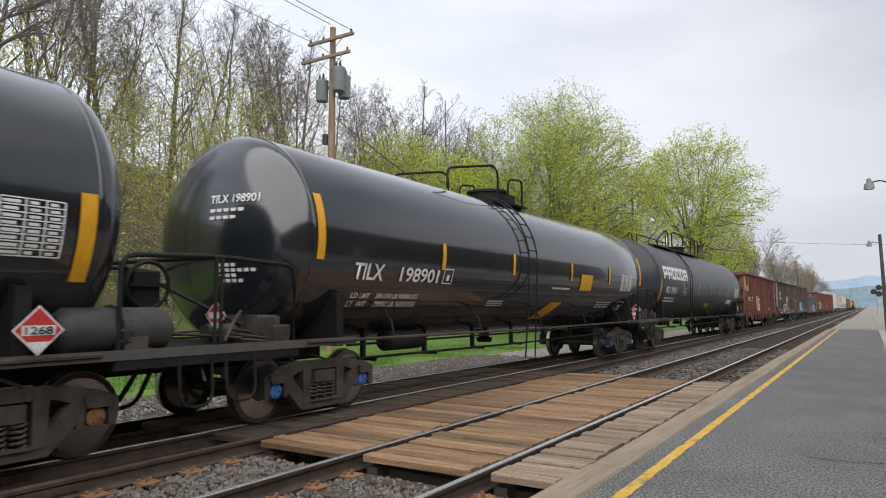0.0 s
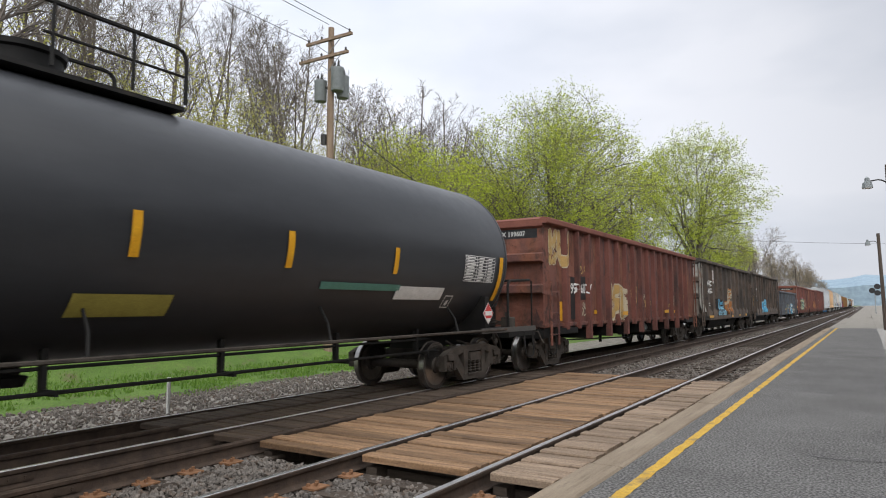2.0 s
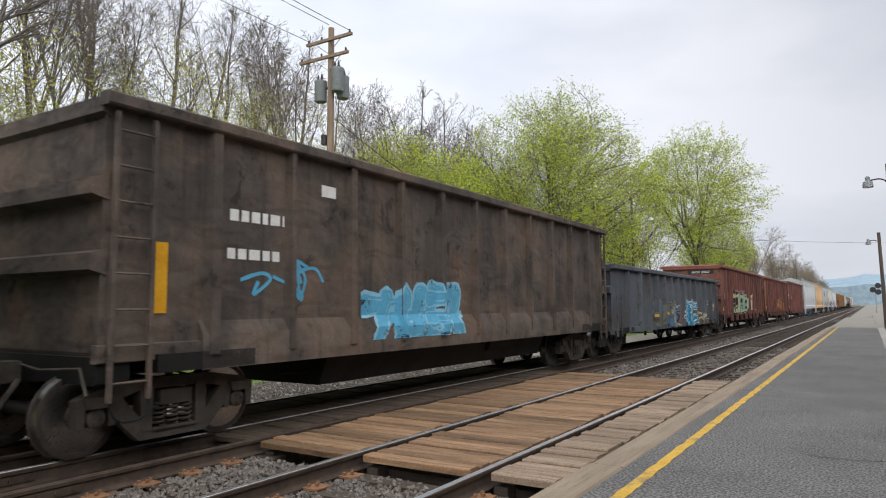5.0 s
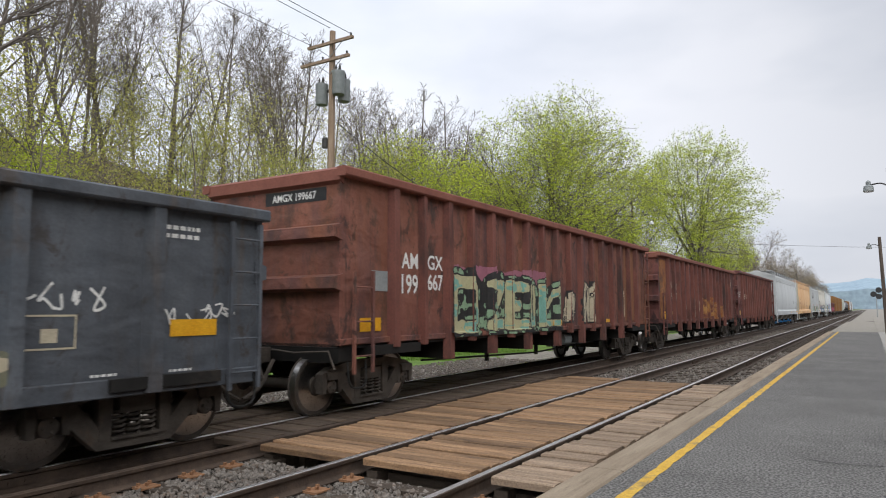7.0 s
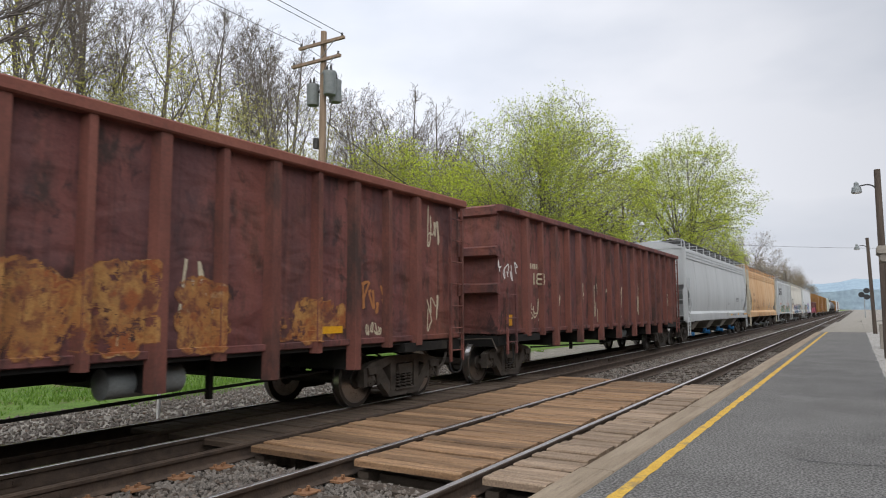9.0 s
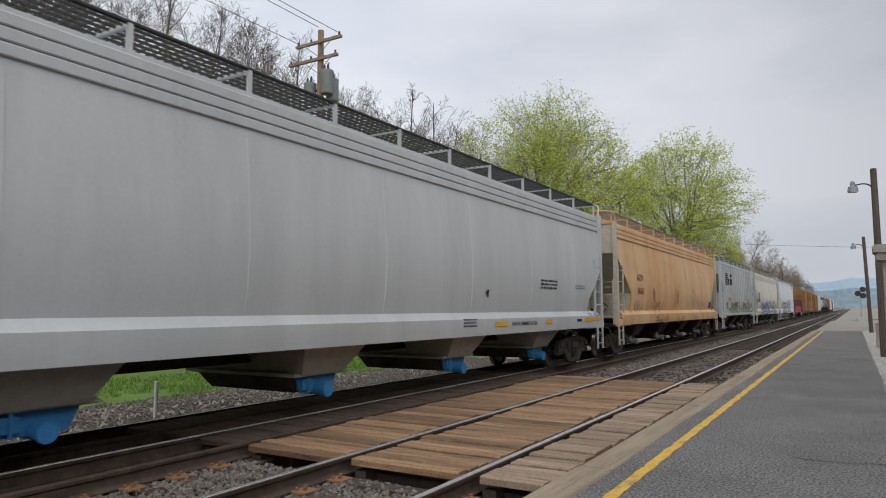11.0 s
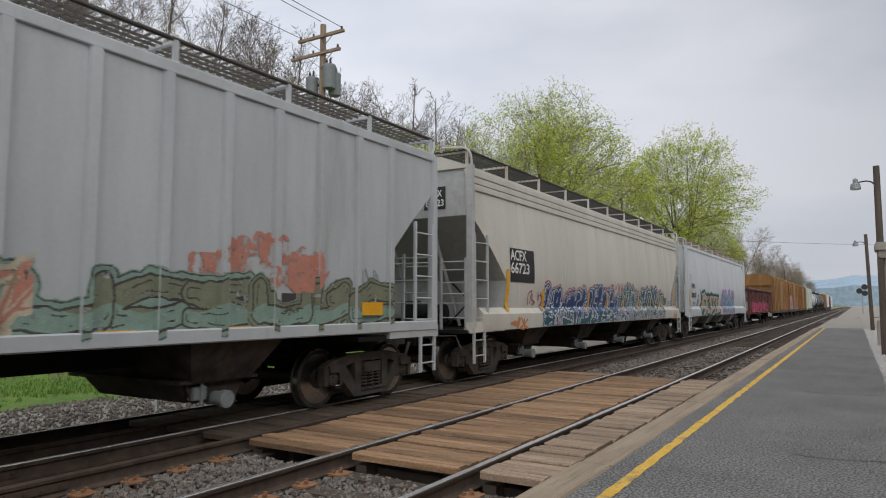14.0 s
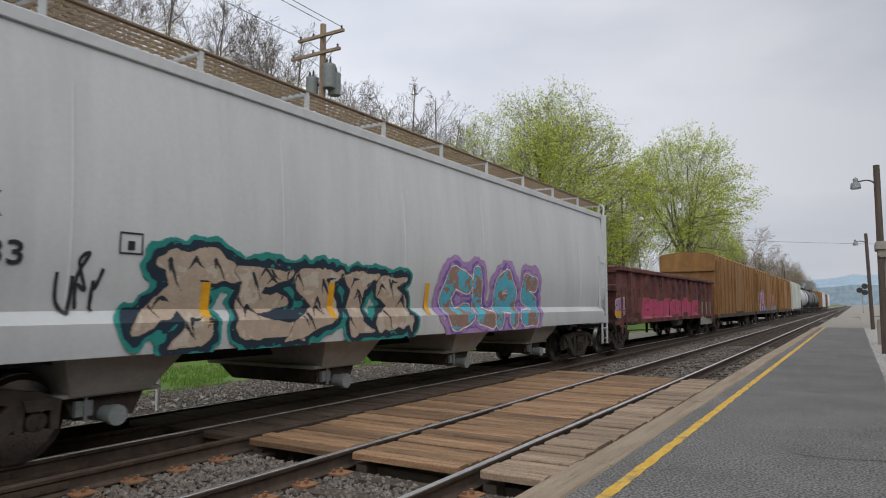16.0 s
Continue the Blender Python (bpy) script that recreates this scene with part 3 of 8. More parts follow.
SPRING_ME = spring_mesh()


def bolster_mesh():
    g = Geo()
    g.slab([(-0.2, 0.48), (0.2, 0.48), (0.2, 0.64), (-0.2, 0.64)], -1.16, 1.16)
    g.box(-0.75, 0.75, -0.24, 0.24, 0.45, 0.72)
    for y in (-0.5, 0.5):
        g.box(-0.9, 0.9, y - 0.05, y + 0.05, 0.38, 0.48)
        g.tube([(0.8, y, 0.45), (1.0, y * 0.75, 0.72), (0.6, y * 0.4, 0.84)], 0.018, 6)
    return g.mesh("bolster", M["grime"], 30)


BOLSTER_ME = bolster_mesh()


def truck(top, y, cap="grime"):
    for s in (-1, 1):
        part("side_frame", SIDE_ME[s], None, top, "grimy cast steel side frame").location = (0, y, 0)
    part("bolster", BOLSTER_ME, None, top).location = (0, y, 0)
    part("spring_pack", SPRING_ME, None, top).location = (0, y, 0)
    for d in (-0.89, 0.89):
        w = part("wheel_set", WHEEL_ME[cap], None, top)
        w.location = (0, y + d, WHEEL_R)
        WHEELS.append((w, y + d))


def coupler_mesh(s):
    g = Geo()
    g.box(-0.12, 0.12, min(0, s * 0.55), max(0, s * 0.55), 0.76, 0.98)
    g.prism([(-0.2, 0.72), (0.16, 0.72), (0.2, 0.86), (0.16, 1.02), (-0.2, 1.02)], s * 0.42, s * 0.72)
    g.tube(bend([(0.28, s * 0.1, 0.80), (0.34, s * 0.4, 0.42), (0.30, s * 0.66, 0.30)]), 0.03, 6)
    g.tube([(0.2, s * 0.05, 0.95), (0.7, s * 0.12, 0.92), (1.3, s * 0.05, 0.95), (1.42, s * 0.05, 0.70)], 0.015, 6)
    return g.mesh("coupler", M["grime"], 30)


COUPLER_ME = {s: coupler_mesh(s) for s in (-1, 1)}


def couplers(top, L):
    for s, y in ((-1, 0.0), (1, L)):
        part("coupler", COUPLER_ME[s], None, top).location = (0, y, 0)


def ladder(top, x, y, z0, z1, wide, mat, along="y", rungs=None):
    """Two stiles and rungs, standing on the side (along y) or on an end (along x)."""
    g = Geo()
    n = rungs or max(2, round((z1 - z0) / 0.38))
    for d in (-wide / 2, wide / 2):
        a = (x + d, y) if along == "x" else (x, y + d)
        g.box(a[0] - 0.022, a[0] + 0.022, a[1] - 0.022, a[1] + 0.022, z0, z1)
    for i in range(n):
        z = z0 + (z1 - z0) * (i + 0.5) / n
        p, q = ((x - wide / 2, y, z), (x + wide / 2, y, z)) if along == "x" else ((x, y - wide / 2, z), (x, y + wide / 2, z))
        g.cyl(p, q, 0.014, seg=6)
    return part("ladder", g, mat, top)


def text_mesh(body, size):
    cu = bpy.data.curves.new("lettering", "FONT")
    cu.body, cu.size, cu.resolution_u, cu.offset = body, size, 3, 0.018 * size
    ob = bpy.data.objects.new("lettering", cu)
    me = bpy.data.meshes.new_from_object(ob)
    bpy.data.objects.remove(ob)
    return me


def lettering(top, body, y, z, size, mat, x_of, squeeze=1.0, end=False, bold=0.0):
    """Painted characters on the side towards +x (or on the front end), following the surface x_of(z)."""
    me = text_mesh(body, size * 1.38)
    for v in me.vertices:
        a, b = v.co.x * squeeze, v.co.y
        v.co = (x_of(z + b), y + a, z + b) if not end else (y + a, x_of(z + b), z + b)
    me.materials.clear()
    me.materials.append(mat)
    return part("lettering", me, None, top)


def strip(top, y0, y1, z0, z1, mat, x_of, name="reflector", slant=0.0, n=6, label=""):
    """A patch of paint or tape that follows the side."""
    g, v = Geo(), []
    for i in range(n + 1):
        z = z0 + (z1 - z0) * i / n
        d = slant * i / n
        x = max(x_of(z, y0), x_of(z, y1)) + 0.006 if name == "reflector" else x_of(z) + 0.0005
        v += [(x, y0 + d, z), (x, y1 + d, z)]
    g.add(v, [(2 * i, 2 * i + 1, 2 * i + 3, 2 * i + 2) for i in range(n)])
    return part(name, g, mat, top, label)


def bars(top, y, z, w, h, rows, mat, x_of, seed=0, cols=(0.14, 0.42)):
    """Lines of small writing too small to read: plain bars."""
    rng, g = random.Random(seed), Geo()
    for r in range(rows):
        zz = z + h * (1 - (r + 0.85) / rows)
        hh = h / rows * 0.5
        yy = y
        while yy < y + w - 0.03:
            ww = min(rng.uniform(*cols) * w * 0.5, y + w - yy)
            x = x_of(zz + hh / 2)
            g.add([(x_of(zz), yy, zz), (x_of(zz), yy + ww, zz), (x_of(zz + hh), yy + ww, zz + hh), (x_of(zz + hh), yy, zz + hh)], [(0, 1, 2, 3)])
            yy += ww + w * 0.05
    return tagged(part("small_print", g, mat, top), kind="stuff")


def frame_mark(top, y, z, w, h, mat, x_of):
    """A stencilled square outline."""
    g, t = Geo(), 0.018
    for a, b, c, d in ((y, y + w, z, z + t), (y, y + w, z + h - t, z + h), (y, y + t, z, z + h), (y + w - t, y + w, z, z + h), (y + w * 0.35, y + w * 0.65, z + h * 0.2, z + h * 0.6)):
        g.add([(x_of(c), a, c), (x_of(c), b, c), (x_of(d), b, d), (x_of(d), a, d)], [(0, 1, 2, 3)])
    return part("stencil", g, mat, top)


def scribble(top, y, z, w, h, mat, x_of, seed, strokes=4, wide=0.03, name="graffiti_tag"):
    """A sprayed tag: loose looping strokes."""
    rng, g = random.Random(seed), Geo()
    for s in range(strokes):
        cy = y + w * (s + 0.5) / strokes
        pts = []
        k = rng.randint(4, 7)
        ctrl = [(cy + rng.uniform(-0.62, 0.62) * w / strokes, z + rng.uniform(0, 1) * h) for _ in range(k)]
        for i in range(k - 1):
            p0, p1, p2, p3 = ctrl[max(i - 1, 0)], ctrl[i], ctrl[i + 1], ctrl[min(i + 2, k - 1)]
            for j in range(7):
                t = j / 7
                pts.append([0.5 * (2 * p1[c] + (p2[c] - p0[c]) * t + (2 * p0[c] - 5 * p1[c] + 4 * p2[c] - p3[c]) * t * t + (3 * p1[c] - p0[c] - 3 * p2[c] + p3[c]) * t ** 3) for c in (0, 1)])
        v = []
        for i, p in enumerate(pts):
            q = pts[min(i + 1, len(pts) - 1)] if i < len(pts) - 1 else pts[i]
            o = pts[i - 1] if i else p
            d = Vector((q[0] - o[0], q[1] - o[1]))
            d = d.normalized() if d.length > 1e-6 else Vector((1, 0))
            ww = wide * (0.7 + 0.5 * abs(noise.noise((i * 0.3, s * 3.0, seed * 1.7)))) / 2
            for e in (-1, 1):
                yy, zz = p[0] - d.y * ww * e, p[1] + d.x * ww * e
                v.append((x_of(zz), yy, zz))
        g.add(v, [(2 * i, 2 * i + 1, 2 * i + 3, 2 * i + 2) for i in range(len(pts) - 1)])
    return part(name, g, mat, top, smooth=0)


def blob(rng, cy, cz, w, h, n=14, rough=0.22):
    return [(cy + w / 2 * (1 + rng.uniform(-rough, rough)) * math.copysign(abs(math.cos(a)) ** 0.65, math.cos(a)),
             cz + h / 2 * (1 + rng.uniform(-rough, rough)) * math.copysign(abs(math.sin(a)) ** 0.65, math.sin(a))) for a in (2 * math.pi * i / n for i in range(n))]


def paint_cells(top, name, y, z, cell, img, mats, x_of, label="", lift=0.002):
    """Lay a field of small paint cells on a car's side, over its ribs; runs of one colour are one face."""
    rows, cols = img.shape
    g = Geo()
    lev = [[x_of(z + r * cell, y + c * cell) for c in range(cols + 1)] for r in (0, rows // 2)]
    step = [abs(lev[1][c + 1] - lev[1][c]) > 1e-6 for c in range(cols)]
    off = [lev[1][c] - x_of(z + rows // 2 * cell) + lift for c in range(cols + 1)]
    for r in range(rows):
        za, zb = z + r * cell, z + (r + 1) * cell
        xa, xb = x_of(za), x_of(zb)
        line, c = img[r], 0
        while c < cols:
            k = line[c]
            if k < 0:
                c += 1
                continue
            e = c + 1
            if not step[c]:
                while e < cols and line[e] == k and not step[e]:
                    e += 1
            ya, yb = y + c * cell, y + e * cell
            g.add([(xa + off[c], ya, za), (xa + off[e], yb, za), (xb + off[e], yb, zb), (xb + off[c], ya, zb)], [(0, 1, 2, 3)], int(k))
            c = e
    return part(name, g, mats, top, label, smooth=0) if g.f else None


def taper(A, B, p, q, r0, r1):
    """Distance of all cells to a tapering stroke."""
    dx, dz = q[0] - p[0], q[1] - p[1]
    t = np.clip(((A - p[0]) * dx + (B - p[1]) * dz) / max(dx * dx + dz * dz, 1e-9), 0, 1)
    return np.hypot(A - p[0] - t * dx, B - p[1] - t * dz) - (r0 + (r1 - r0) * t)


def soft_noise(shape, cells, rng):
    """Smooth random field between 0 and 1."""
    a, b = max(int(shape[0] / cells) + 2, 2), max(int(shape[1] / cells) + 2, 2)
    grid = rng.random((a, b))
    u, v = np.arange(shape[0]) / cells, np.arange(shape[1]) / cells
    i, j = np.minimum(u.astype(int), a - 2), np.minimum(v.astype(int), b - 2)
    fu, fv = (u - i)[:, None], (v - j)[None, :]
    fu, fv = fu * fu * (3 - 2 * fu), fv * fv * (3 - 2 * fv)
    g00, g01, g10, g11 = grid[np.ix_(i, j)], grid[np.ix_(i, j + 1)], grid[np.ix_(i + 1, j)], grid[np.ix_(i + 1, j + 1)]
    return (g00 * (1 - fv) + g01 * fv) * (1 - fu) + (g10 * (1 - fv) + g11 * fv) * fu


def graffiti(top, y, z, w, h, letters, fill, edge, x_of, seed, shade=None, style="bubble", name="graffiti_piece", label="", ground=0, line=None, wear=0.12, halo=0.05, floor_z=1.04):
    """A sprayed piece: outlined letter-like shapes overlapping in layers, none of them readable."""
    w, h = max(w, 0.2), max(h, 0.15)
    rnd, rng = random.Random(seed), np.random.default_rng(seed)
    cell = min(max(max(w, h) / 260, 0.010), 0.022)
    pad = halo + 0.10
    cols, rows = int((w + 2 * pad) / cell), int((h + 2 * pad) / cell)
    A, B = np.meshgrid((np.arange(cols) + 0.5) * cell - pad, (np.arange(rows) + 0.5) * cell - pad)
    wob = 0.03 * min(h, 0.6)
    A2 = A + wob * (soft_noise(A.shape, 9, rng) - 0.5) * 2
    B2 = B + wob * (soft_noise(A.shape, 9, rng) - 0.5) * 2
    img = np.full(A.shape, -1)
    lw, full = w / letters, h
    fields = []
    for i in range(letters):
        a, b = lw * (i - 0.06), lw * (i + 1.06)
        m = (a + b) / 2
        d = np.full(A.shape, 9.0)
        r = 0.15 * min(lw, h)
        if style == "bubble":
            r *= 1.25
            kind = rnd.randint(0, 4)
            lo, hi = r * 0.9, h - r * 0.9
            L, R = a + r, b - r
            runs = [[(R, hi * 0.9), (m, hi), (L, h * 0.55), (L, lo * 1.2), (m, lo), (R, h * 0.3)],
                    [(L, hi), (L, lo), (m, lo * 1.4), (R, h * 0.45), (m, h * 0.6), (R * 0.7 + m * 0.3, hi)],
                    [(R, hi), (L, hi * 0.85), (m, h * 0.52), (R, h * 0.3), (m, lo), (L, lo * 1.3)],
                    [(L, hi), (L, h * 0.3), (m, lo), (R, h * 0.3), (R, hi)],
                    [(L, lo), (L * 0.7 + m * 0.3, hi), (R, hi * 0.9), (R, lo), (m, h * 0.42), (L, h * 0.45)]][kind]
            for p, q in zip(runs, runs[1:]):
                d = np.minimum(d, taper(A2, B2, p, q, r, r * rnd.uniform(0.85, 1.15)))
        else:
            lean = 0.38 * lw
            h, full = full * (0.72 + 0.28 * math.sin(math.pi * (i + 0.6) / letters)) * rnd.uniform(0.9, 1.06), full
            for k in range(rnd.randint(5, 6)):
                x0 = rnd.uniform(a, b)
                if k < 2:
                    p, q = (a + (b - a) * (0.2 + 0.5 * k), h * rnd.uniform(-0.02, 0.12)), (a + (b - a) * (0.2 + 0.5 * k) + lean * rnd.uniform(0.3, 1.4), h * rnd.uniform(0.86, 1.05))
                    d = np.minimum(d, taper(A2, B2, p, q, r * rnd.uniform(0.1, 0.6), r * rnd.uniform(1.0, 1.7)))
                elif k < 4:
                    zz = h * rnd.choice((0.2, 0.5, 0.78))
                    p, q = (a, zz + rnd.uniform(-0.1, 0.1) * h), (b + lean * rnd.uniform(0, 0.8), zz + rnd.uniform(-0.05, 0.2) * h)
                    d = np.minimum(d, taper(A2, B2, p, q, r * rnd.uniform(0.7, 1.3), 0.0))
                else:
                    p, q = (x0, h * 0.5), (x0 + rnd.uniform(-0.8, 0.8) * lw, rnd.choice((-0.04, 1.06)) * h)
                    d = np.minimum(d, taper(A2, B2, p, q, r * 0.9, 0.0))
        fields.append(d)
    h = full
    union = np.minimum.reduce(fields)
    ol = min(0.028, 0.11 * min(lw, h))
    if ground:
        rim = 0.05 + 0.04 * soft_noise(A.shape, 12, rng)
        img[union < rim + halo * 0.6] = 0
        img[union < rim + 0.015] = 3
        img[union < rim] = ground
    else:
        img[union < halo] = 0
    order = list(range(letters))
    rnd.shuffle(order)
    for i in order:
        d = fields[i]
        img[d < ol * 0.9] = 3
        img[d < 0] = 1
        if shade:
            cut = h * (0.42 + 0.10 * np.sin(A * 7 / max(lw, 0.3) + i))
            img[(d < -0.004) & (B < cut)] = 2
        gap = soft_noise(A.shape, 14, rng)
        img[(np.abs(d + ol * 1.9) < ol * 0.28) & (gap > 0.62)] = 3
    img[B + z < floor_z] = -1
    if wear:
        worn = soft_noise(A.shape, 5, rng) * 0.5 + soft_noise(A.shape, 16, rng) * 0.5 + (rng.random(A.shape) - 0.5) * 0.22
        img[worn < 0.08 + wear] = -1
    return paint_cells(top, name, y - pad, z - pad, cell, img, [edge, fill, shade or fill, line or edge], x_of, label, 0.001 + 0.0006 * (seed % 6))


def mural(top, y, z, w, h, glyphs, tones, x_of, seed, name="graffiti_piece", label="", rim=0.05, ground=0.10, line=0.02, splash=0.62, inner=0.55, cloud=0.0, wear=0.04, floor_z=1.0, cell=0.014, solid=False, cuts=0):
    """A large sprayed piece. glyphs: (start, end, half width, strokes) as shares of the field; tones: rim, ground, line, fill, second fill, splash, cloud."""
    rng = np.random.default_rng(seed)
    pad = 0.32
    cols, rows = int((w + 2 * pad) / cell), int((h + 2 * pad) / cell)
    A, B = np.meshgrid((np.arange(cols) + 0.5) * cell - pad, (np.arange(rows) + 0.5) * cell - pad)
    wa, wb = (soft_noise(A.shape, 11, rng) - 0.5) * 0.05, (soft_noise(A.shape, 11, rng) - 0.5) * 0.05
    img = np.full(A.shape, -1)
    fields = []
    for a, b, r, strokes in glyphs:
        d = np.full(A.shape, 9.0)
        for stroke in strokes:
            for p, q in zip(stroke, stroke[1:]):
                ra = r * (p[2] if len(p) > 2 else 1.0)
                rb = r * (q[2] if len(q) > 2 else 1.0)
                d = np.minimum(d, taper(A + wa, B + wb, (w * (a + (b - a) * p[0]), h * p[1]), (w * (a + (b - a) * q[0]), h * q[1]), ra, rb))
        fields.append(d)
    union = np.minimum.reduce(fields)
    if cloud:
        puff = soft_noise(A.shape, 18, rng) * 0.16 + soft_noise(A.shape, 5, rng) * 0.05
        img[(B > h * 0.92) & (B < h + cloud + puff - 0.1) & (A > 0) & (A < w * 0.86)] = 6
    edge = ground + (soft_noise(A.shape, 10, rng) - 0.5) * ground
    jag = edge + 0.4 * rim * np.abs(np.mod((A + 0.4 * B) * 2.6, 1) - 0.5)
    if rim:
        img[union < jag + rim] = 0
    if solid:
        img[(A > 0.03 + wa) & (A < w * 0.98 + 2 * wa) & (B > 0) & (B < h * 0.98 + 2 * wb)] = 1
        union = np.where(img == 1, np.minimum(union, 0.05), union)
    img[union < jag] = 1
    fleck = soft_noise(A.shape, 9, rng) * 0.7 + soft_noise(A.shape, 3, rng) * 0.3
    img[(union < jag * 0.8) & (fleck > splash)] = 5
    for d in fields:
        img[d < line] = 2
        img[d < 0] = 3
        tone = soft_noise(A.shape, 16, rng) * 0.6 + soft_noise(A.shape, 5, rng) * 0.4
        img[(d < -0.02) & (tone > inner)] = 4
    for k in range(cuts):
        x, y0, lean = w * (k + rng.random()) / cuts, h * rng.uniform(0.0, 0.85), rng.uniform(-1.2, 1.2)
        p, m, q = (x, y0), (x + 0.10 * math.cos(lean * 2), y0 + 0.13), (x + 0.24 * math.cos(lean), y0 + 0.24 * math.sin(lean))
        slash = np.minimum(taper(A + wa, B + wb, p, m, 0.004, 0.026), taper(A + wa, B + wb, m, q, 0.026, 0.0))
        img[(slash < 0) & (union < -0.008)] = 2
        img[(slash < -0.012) & (union < -0.008)] = 1
    img[B + z < floor_z] = -1
    worn = soft_noise(A.shape, 5, rng) * 0.5 + soft_noise(A.shape, 16, rng) * 0.5 + (rng.random(A.shape) - 0.5) * 0.2
    img[worn < 0.08 + wear] = -1
    return paint_cells(top, name, y - pad, z - pad, cell, img, tones, x_of, label, 0.0025)


def placard(top, x, y, z, size, face="y"):
    g, h = Geo(), size / 2
    ring = [(0, -h), (h, 0), (0, h), (-h, 0)]
    def put(k, t, slot):
        r = [(a * k, b * k) for a, b in ring]
        if face == "x":
            g.add([(x + t, y + a, z + b) for a, b in r], [(0, 1, 2, 3)], slot)
        else:
            g.add([(x + a, y - t, z + b) for a, b in r], [(0, 1, 2, 3)], slot)
    put(1.12, 0.0, 1)
    put(1.0, 0.004, 0)
    band = [(-h * 0.72, -h * 0.22), (h * 0.72, -h * 0.22), (h * 0.72, h * 0.22), (-h * 0.72, h * 0.22)]
    g.add([((x + 0.008, y + a, z + b) if face == "x" else (x + a, y - 0.008, z + b)) for a, b in band], [(0, 1, 2, 3)], 1)
    low = [(-h * 0.5, -h * 0.5), (0, -h), (h * 0.5, -h * 0.5)]
    g.add([((x + 0.008, y + a, z + b) if face == "x" else (x + a, y - 0.008, z + b)) for a, b in low], [(0, 1, 2)], 1)
    return part("placard", g, [M["red_paint"], M["white_paint"]], top, "red and white diamond hazard placard", smooth=0)


def tank_car(u, L, R, zc, paint, label, style, cap="grime"):
    top = car("tank_car", u, label, "tank car")
    T0, T1 = 0.95, L - 0.95
    side = lambda z, y=None: math.sqrt(max(R * R - (z - zc) ** 2, 0.01)) + 0.012
    g = Geo()
    d = 0.62
    prof = [(T0 + d - d * math.cos(i / 10 * math.pi / 2), R * math.sin(i / 10 * math.pi / 2)) for i in range(11)]
    mid = [(T0 + d + (T1 - T0 - 2 * d) * i / 8, R) for i in range(1, 8)]
    back = [(T0 + T1 - a, r) for a, r in reversed(prof)]
    g.turn(prof + mid + back, "y", (0, 0, zc), 72)
    body = part("tank", g, paint, top, smooth=60)
    for y in (T0 + d, T1 - d):
        s = Geo()
        s.turn([(y - 0.03, R), (y - 0.02, R + 0.008), (y + 0.02, R + 0.008), (y + 0.03, R)], "y", (0, 0, zc), 72)
        part("weld_band", s, paint, body)
    steel = M["black_steel"]
    for s, y0 in ((1, 0.0), (-1, L)):
        q = Geo()
        ya, yb = sorted((y0, y0 + s * 3.0))
        q.box(-0.32, 0.32, ya, yb, 0.72, 1.05, b=0.03)
        part("stub_sill", q, steel, top)
        q = Geo()
        yc = y0 + s * 2.2
        w = math.sqrt(R * R - (zc - 1.72) ** 2)
        q.prism([(-1.42, 0.98), (1.42, 0.98), (1.42, 1.06), (w + 0.09, 1.70), (w - 0.06, 1.73), (0.5, zc - R + 0.02), (-0.5, zc - R + 0.02), (-w + 0.06, 1.73), (-w - 0.09, 1.70), (-1.42, 1.06)], yc - 0.07, yc + 0.07)
        part("saddle", q, steel, top)
        q = Geo()
        ya, yb = sorted((y0 + s * 0.05, y0 + s * 1.35))
        q.box(-1.45, 1.45, ya, yb, 1.02, 1.07)
        q.box(1.40, 1.46, ya, yb, 0.90, 1.07)
        part("end_platform", q, steel, top)
        q = Geo()
        q.tube(bend([(1.42, y0 + s * 1.3, 1.05), (1.42, y0 + s * 1.3, 2.05), (1.42, y0 + s * 0.12, 2.10), (-1.42, y0 + s * 0.12, 2.10), (-1.42, y0 + s * 1.3, 2.05), (-1.42, y0 + s * 1.3, 1.05)]), 0.028, 8)
        part("end_handrail", q, steel, top)
        q = Geo()
        q.tube([(1.42, y0 + s * 0.14, 1.05), (1.42, y0 + s * 0.14, 2.08)], 0.022, 6)
        q.tube(bend([(1.45, y0 + s * 0.2, 1.03), (1.5, y0 + s * 0.2, 0.45), (1.5, y0 + s * 0.62, 0.45), (1.45, y0 + s * 0.62, 1.03)]), 0.018, 6)
        part("sill_step", q, steel, top)
        q = Geo()
        if s < 0:
            q.turn([(-0.02, 0.27), (0.0, 0.30), (0.02, 0.27), (0.0, 0.245), (-0.02, 0.27)], "x", (0.62, y0 - 0.45, 1.78), 20, caps=False)
            q.box(0.58, 0.66, y0 - 0.70, y0 - 0.20, 1.76, 1.80)
            q.box(0.35, 0.60, y0 - 0.62, y0 - 0.28, 1.07, 1.95, b=0.02)
            part("hand_brake", q, steel, top)
        else:
            q.box(0.55, 1.15, y0 + 0.95, y0 + 1.3, 1.07, 1.42, b=0.03)
            q.cyl((0.7, y0 + 0.5, 1.2), (0.7, y0 + 0.95, 1.2), 0.11, seg=12)
            q.tube(bend([(1.3, y0 + 0.3, 1.12), (1.1, y0 + 0.6, 1.35), (0.8, y0 + 1.0, 1.5), (0.4, y0 + 1.2, 1.3)]), 0.02, 6)
            q.tube([(-1.3, y0 + 0.5, 1.2), (1.35, y0 + 0.5, 1.16)], 0.018, 6)
            part("brake_valve", q, M["grime"], top)
            q = Geo()
            q.tube([(-0.5, y0 + 0.14, 2.05), (1.2, y0 + 1.2, 1.08)], 0.026, 6)
            part("handrail_brace", q, steel, top)
        q = Geo()
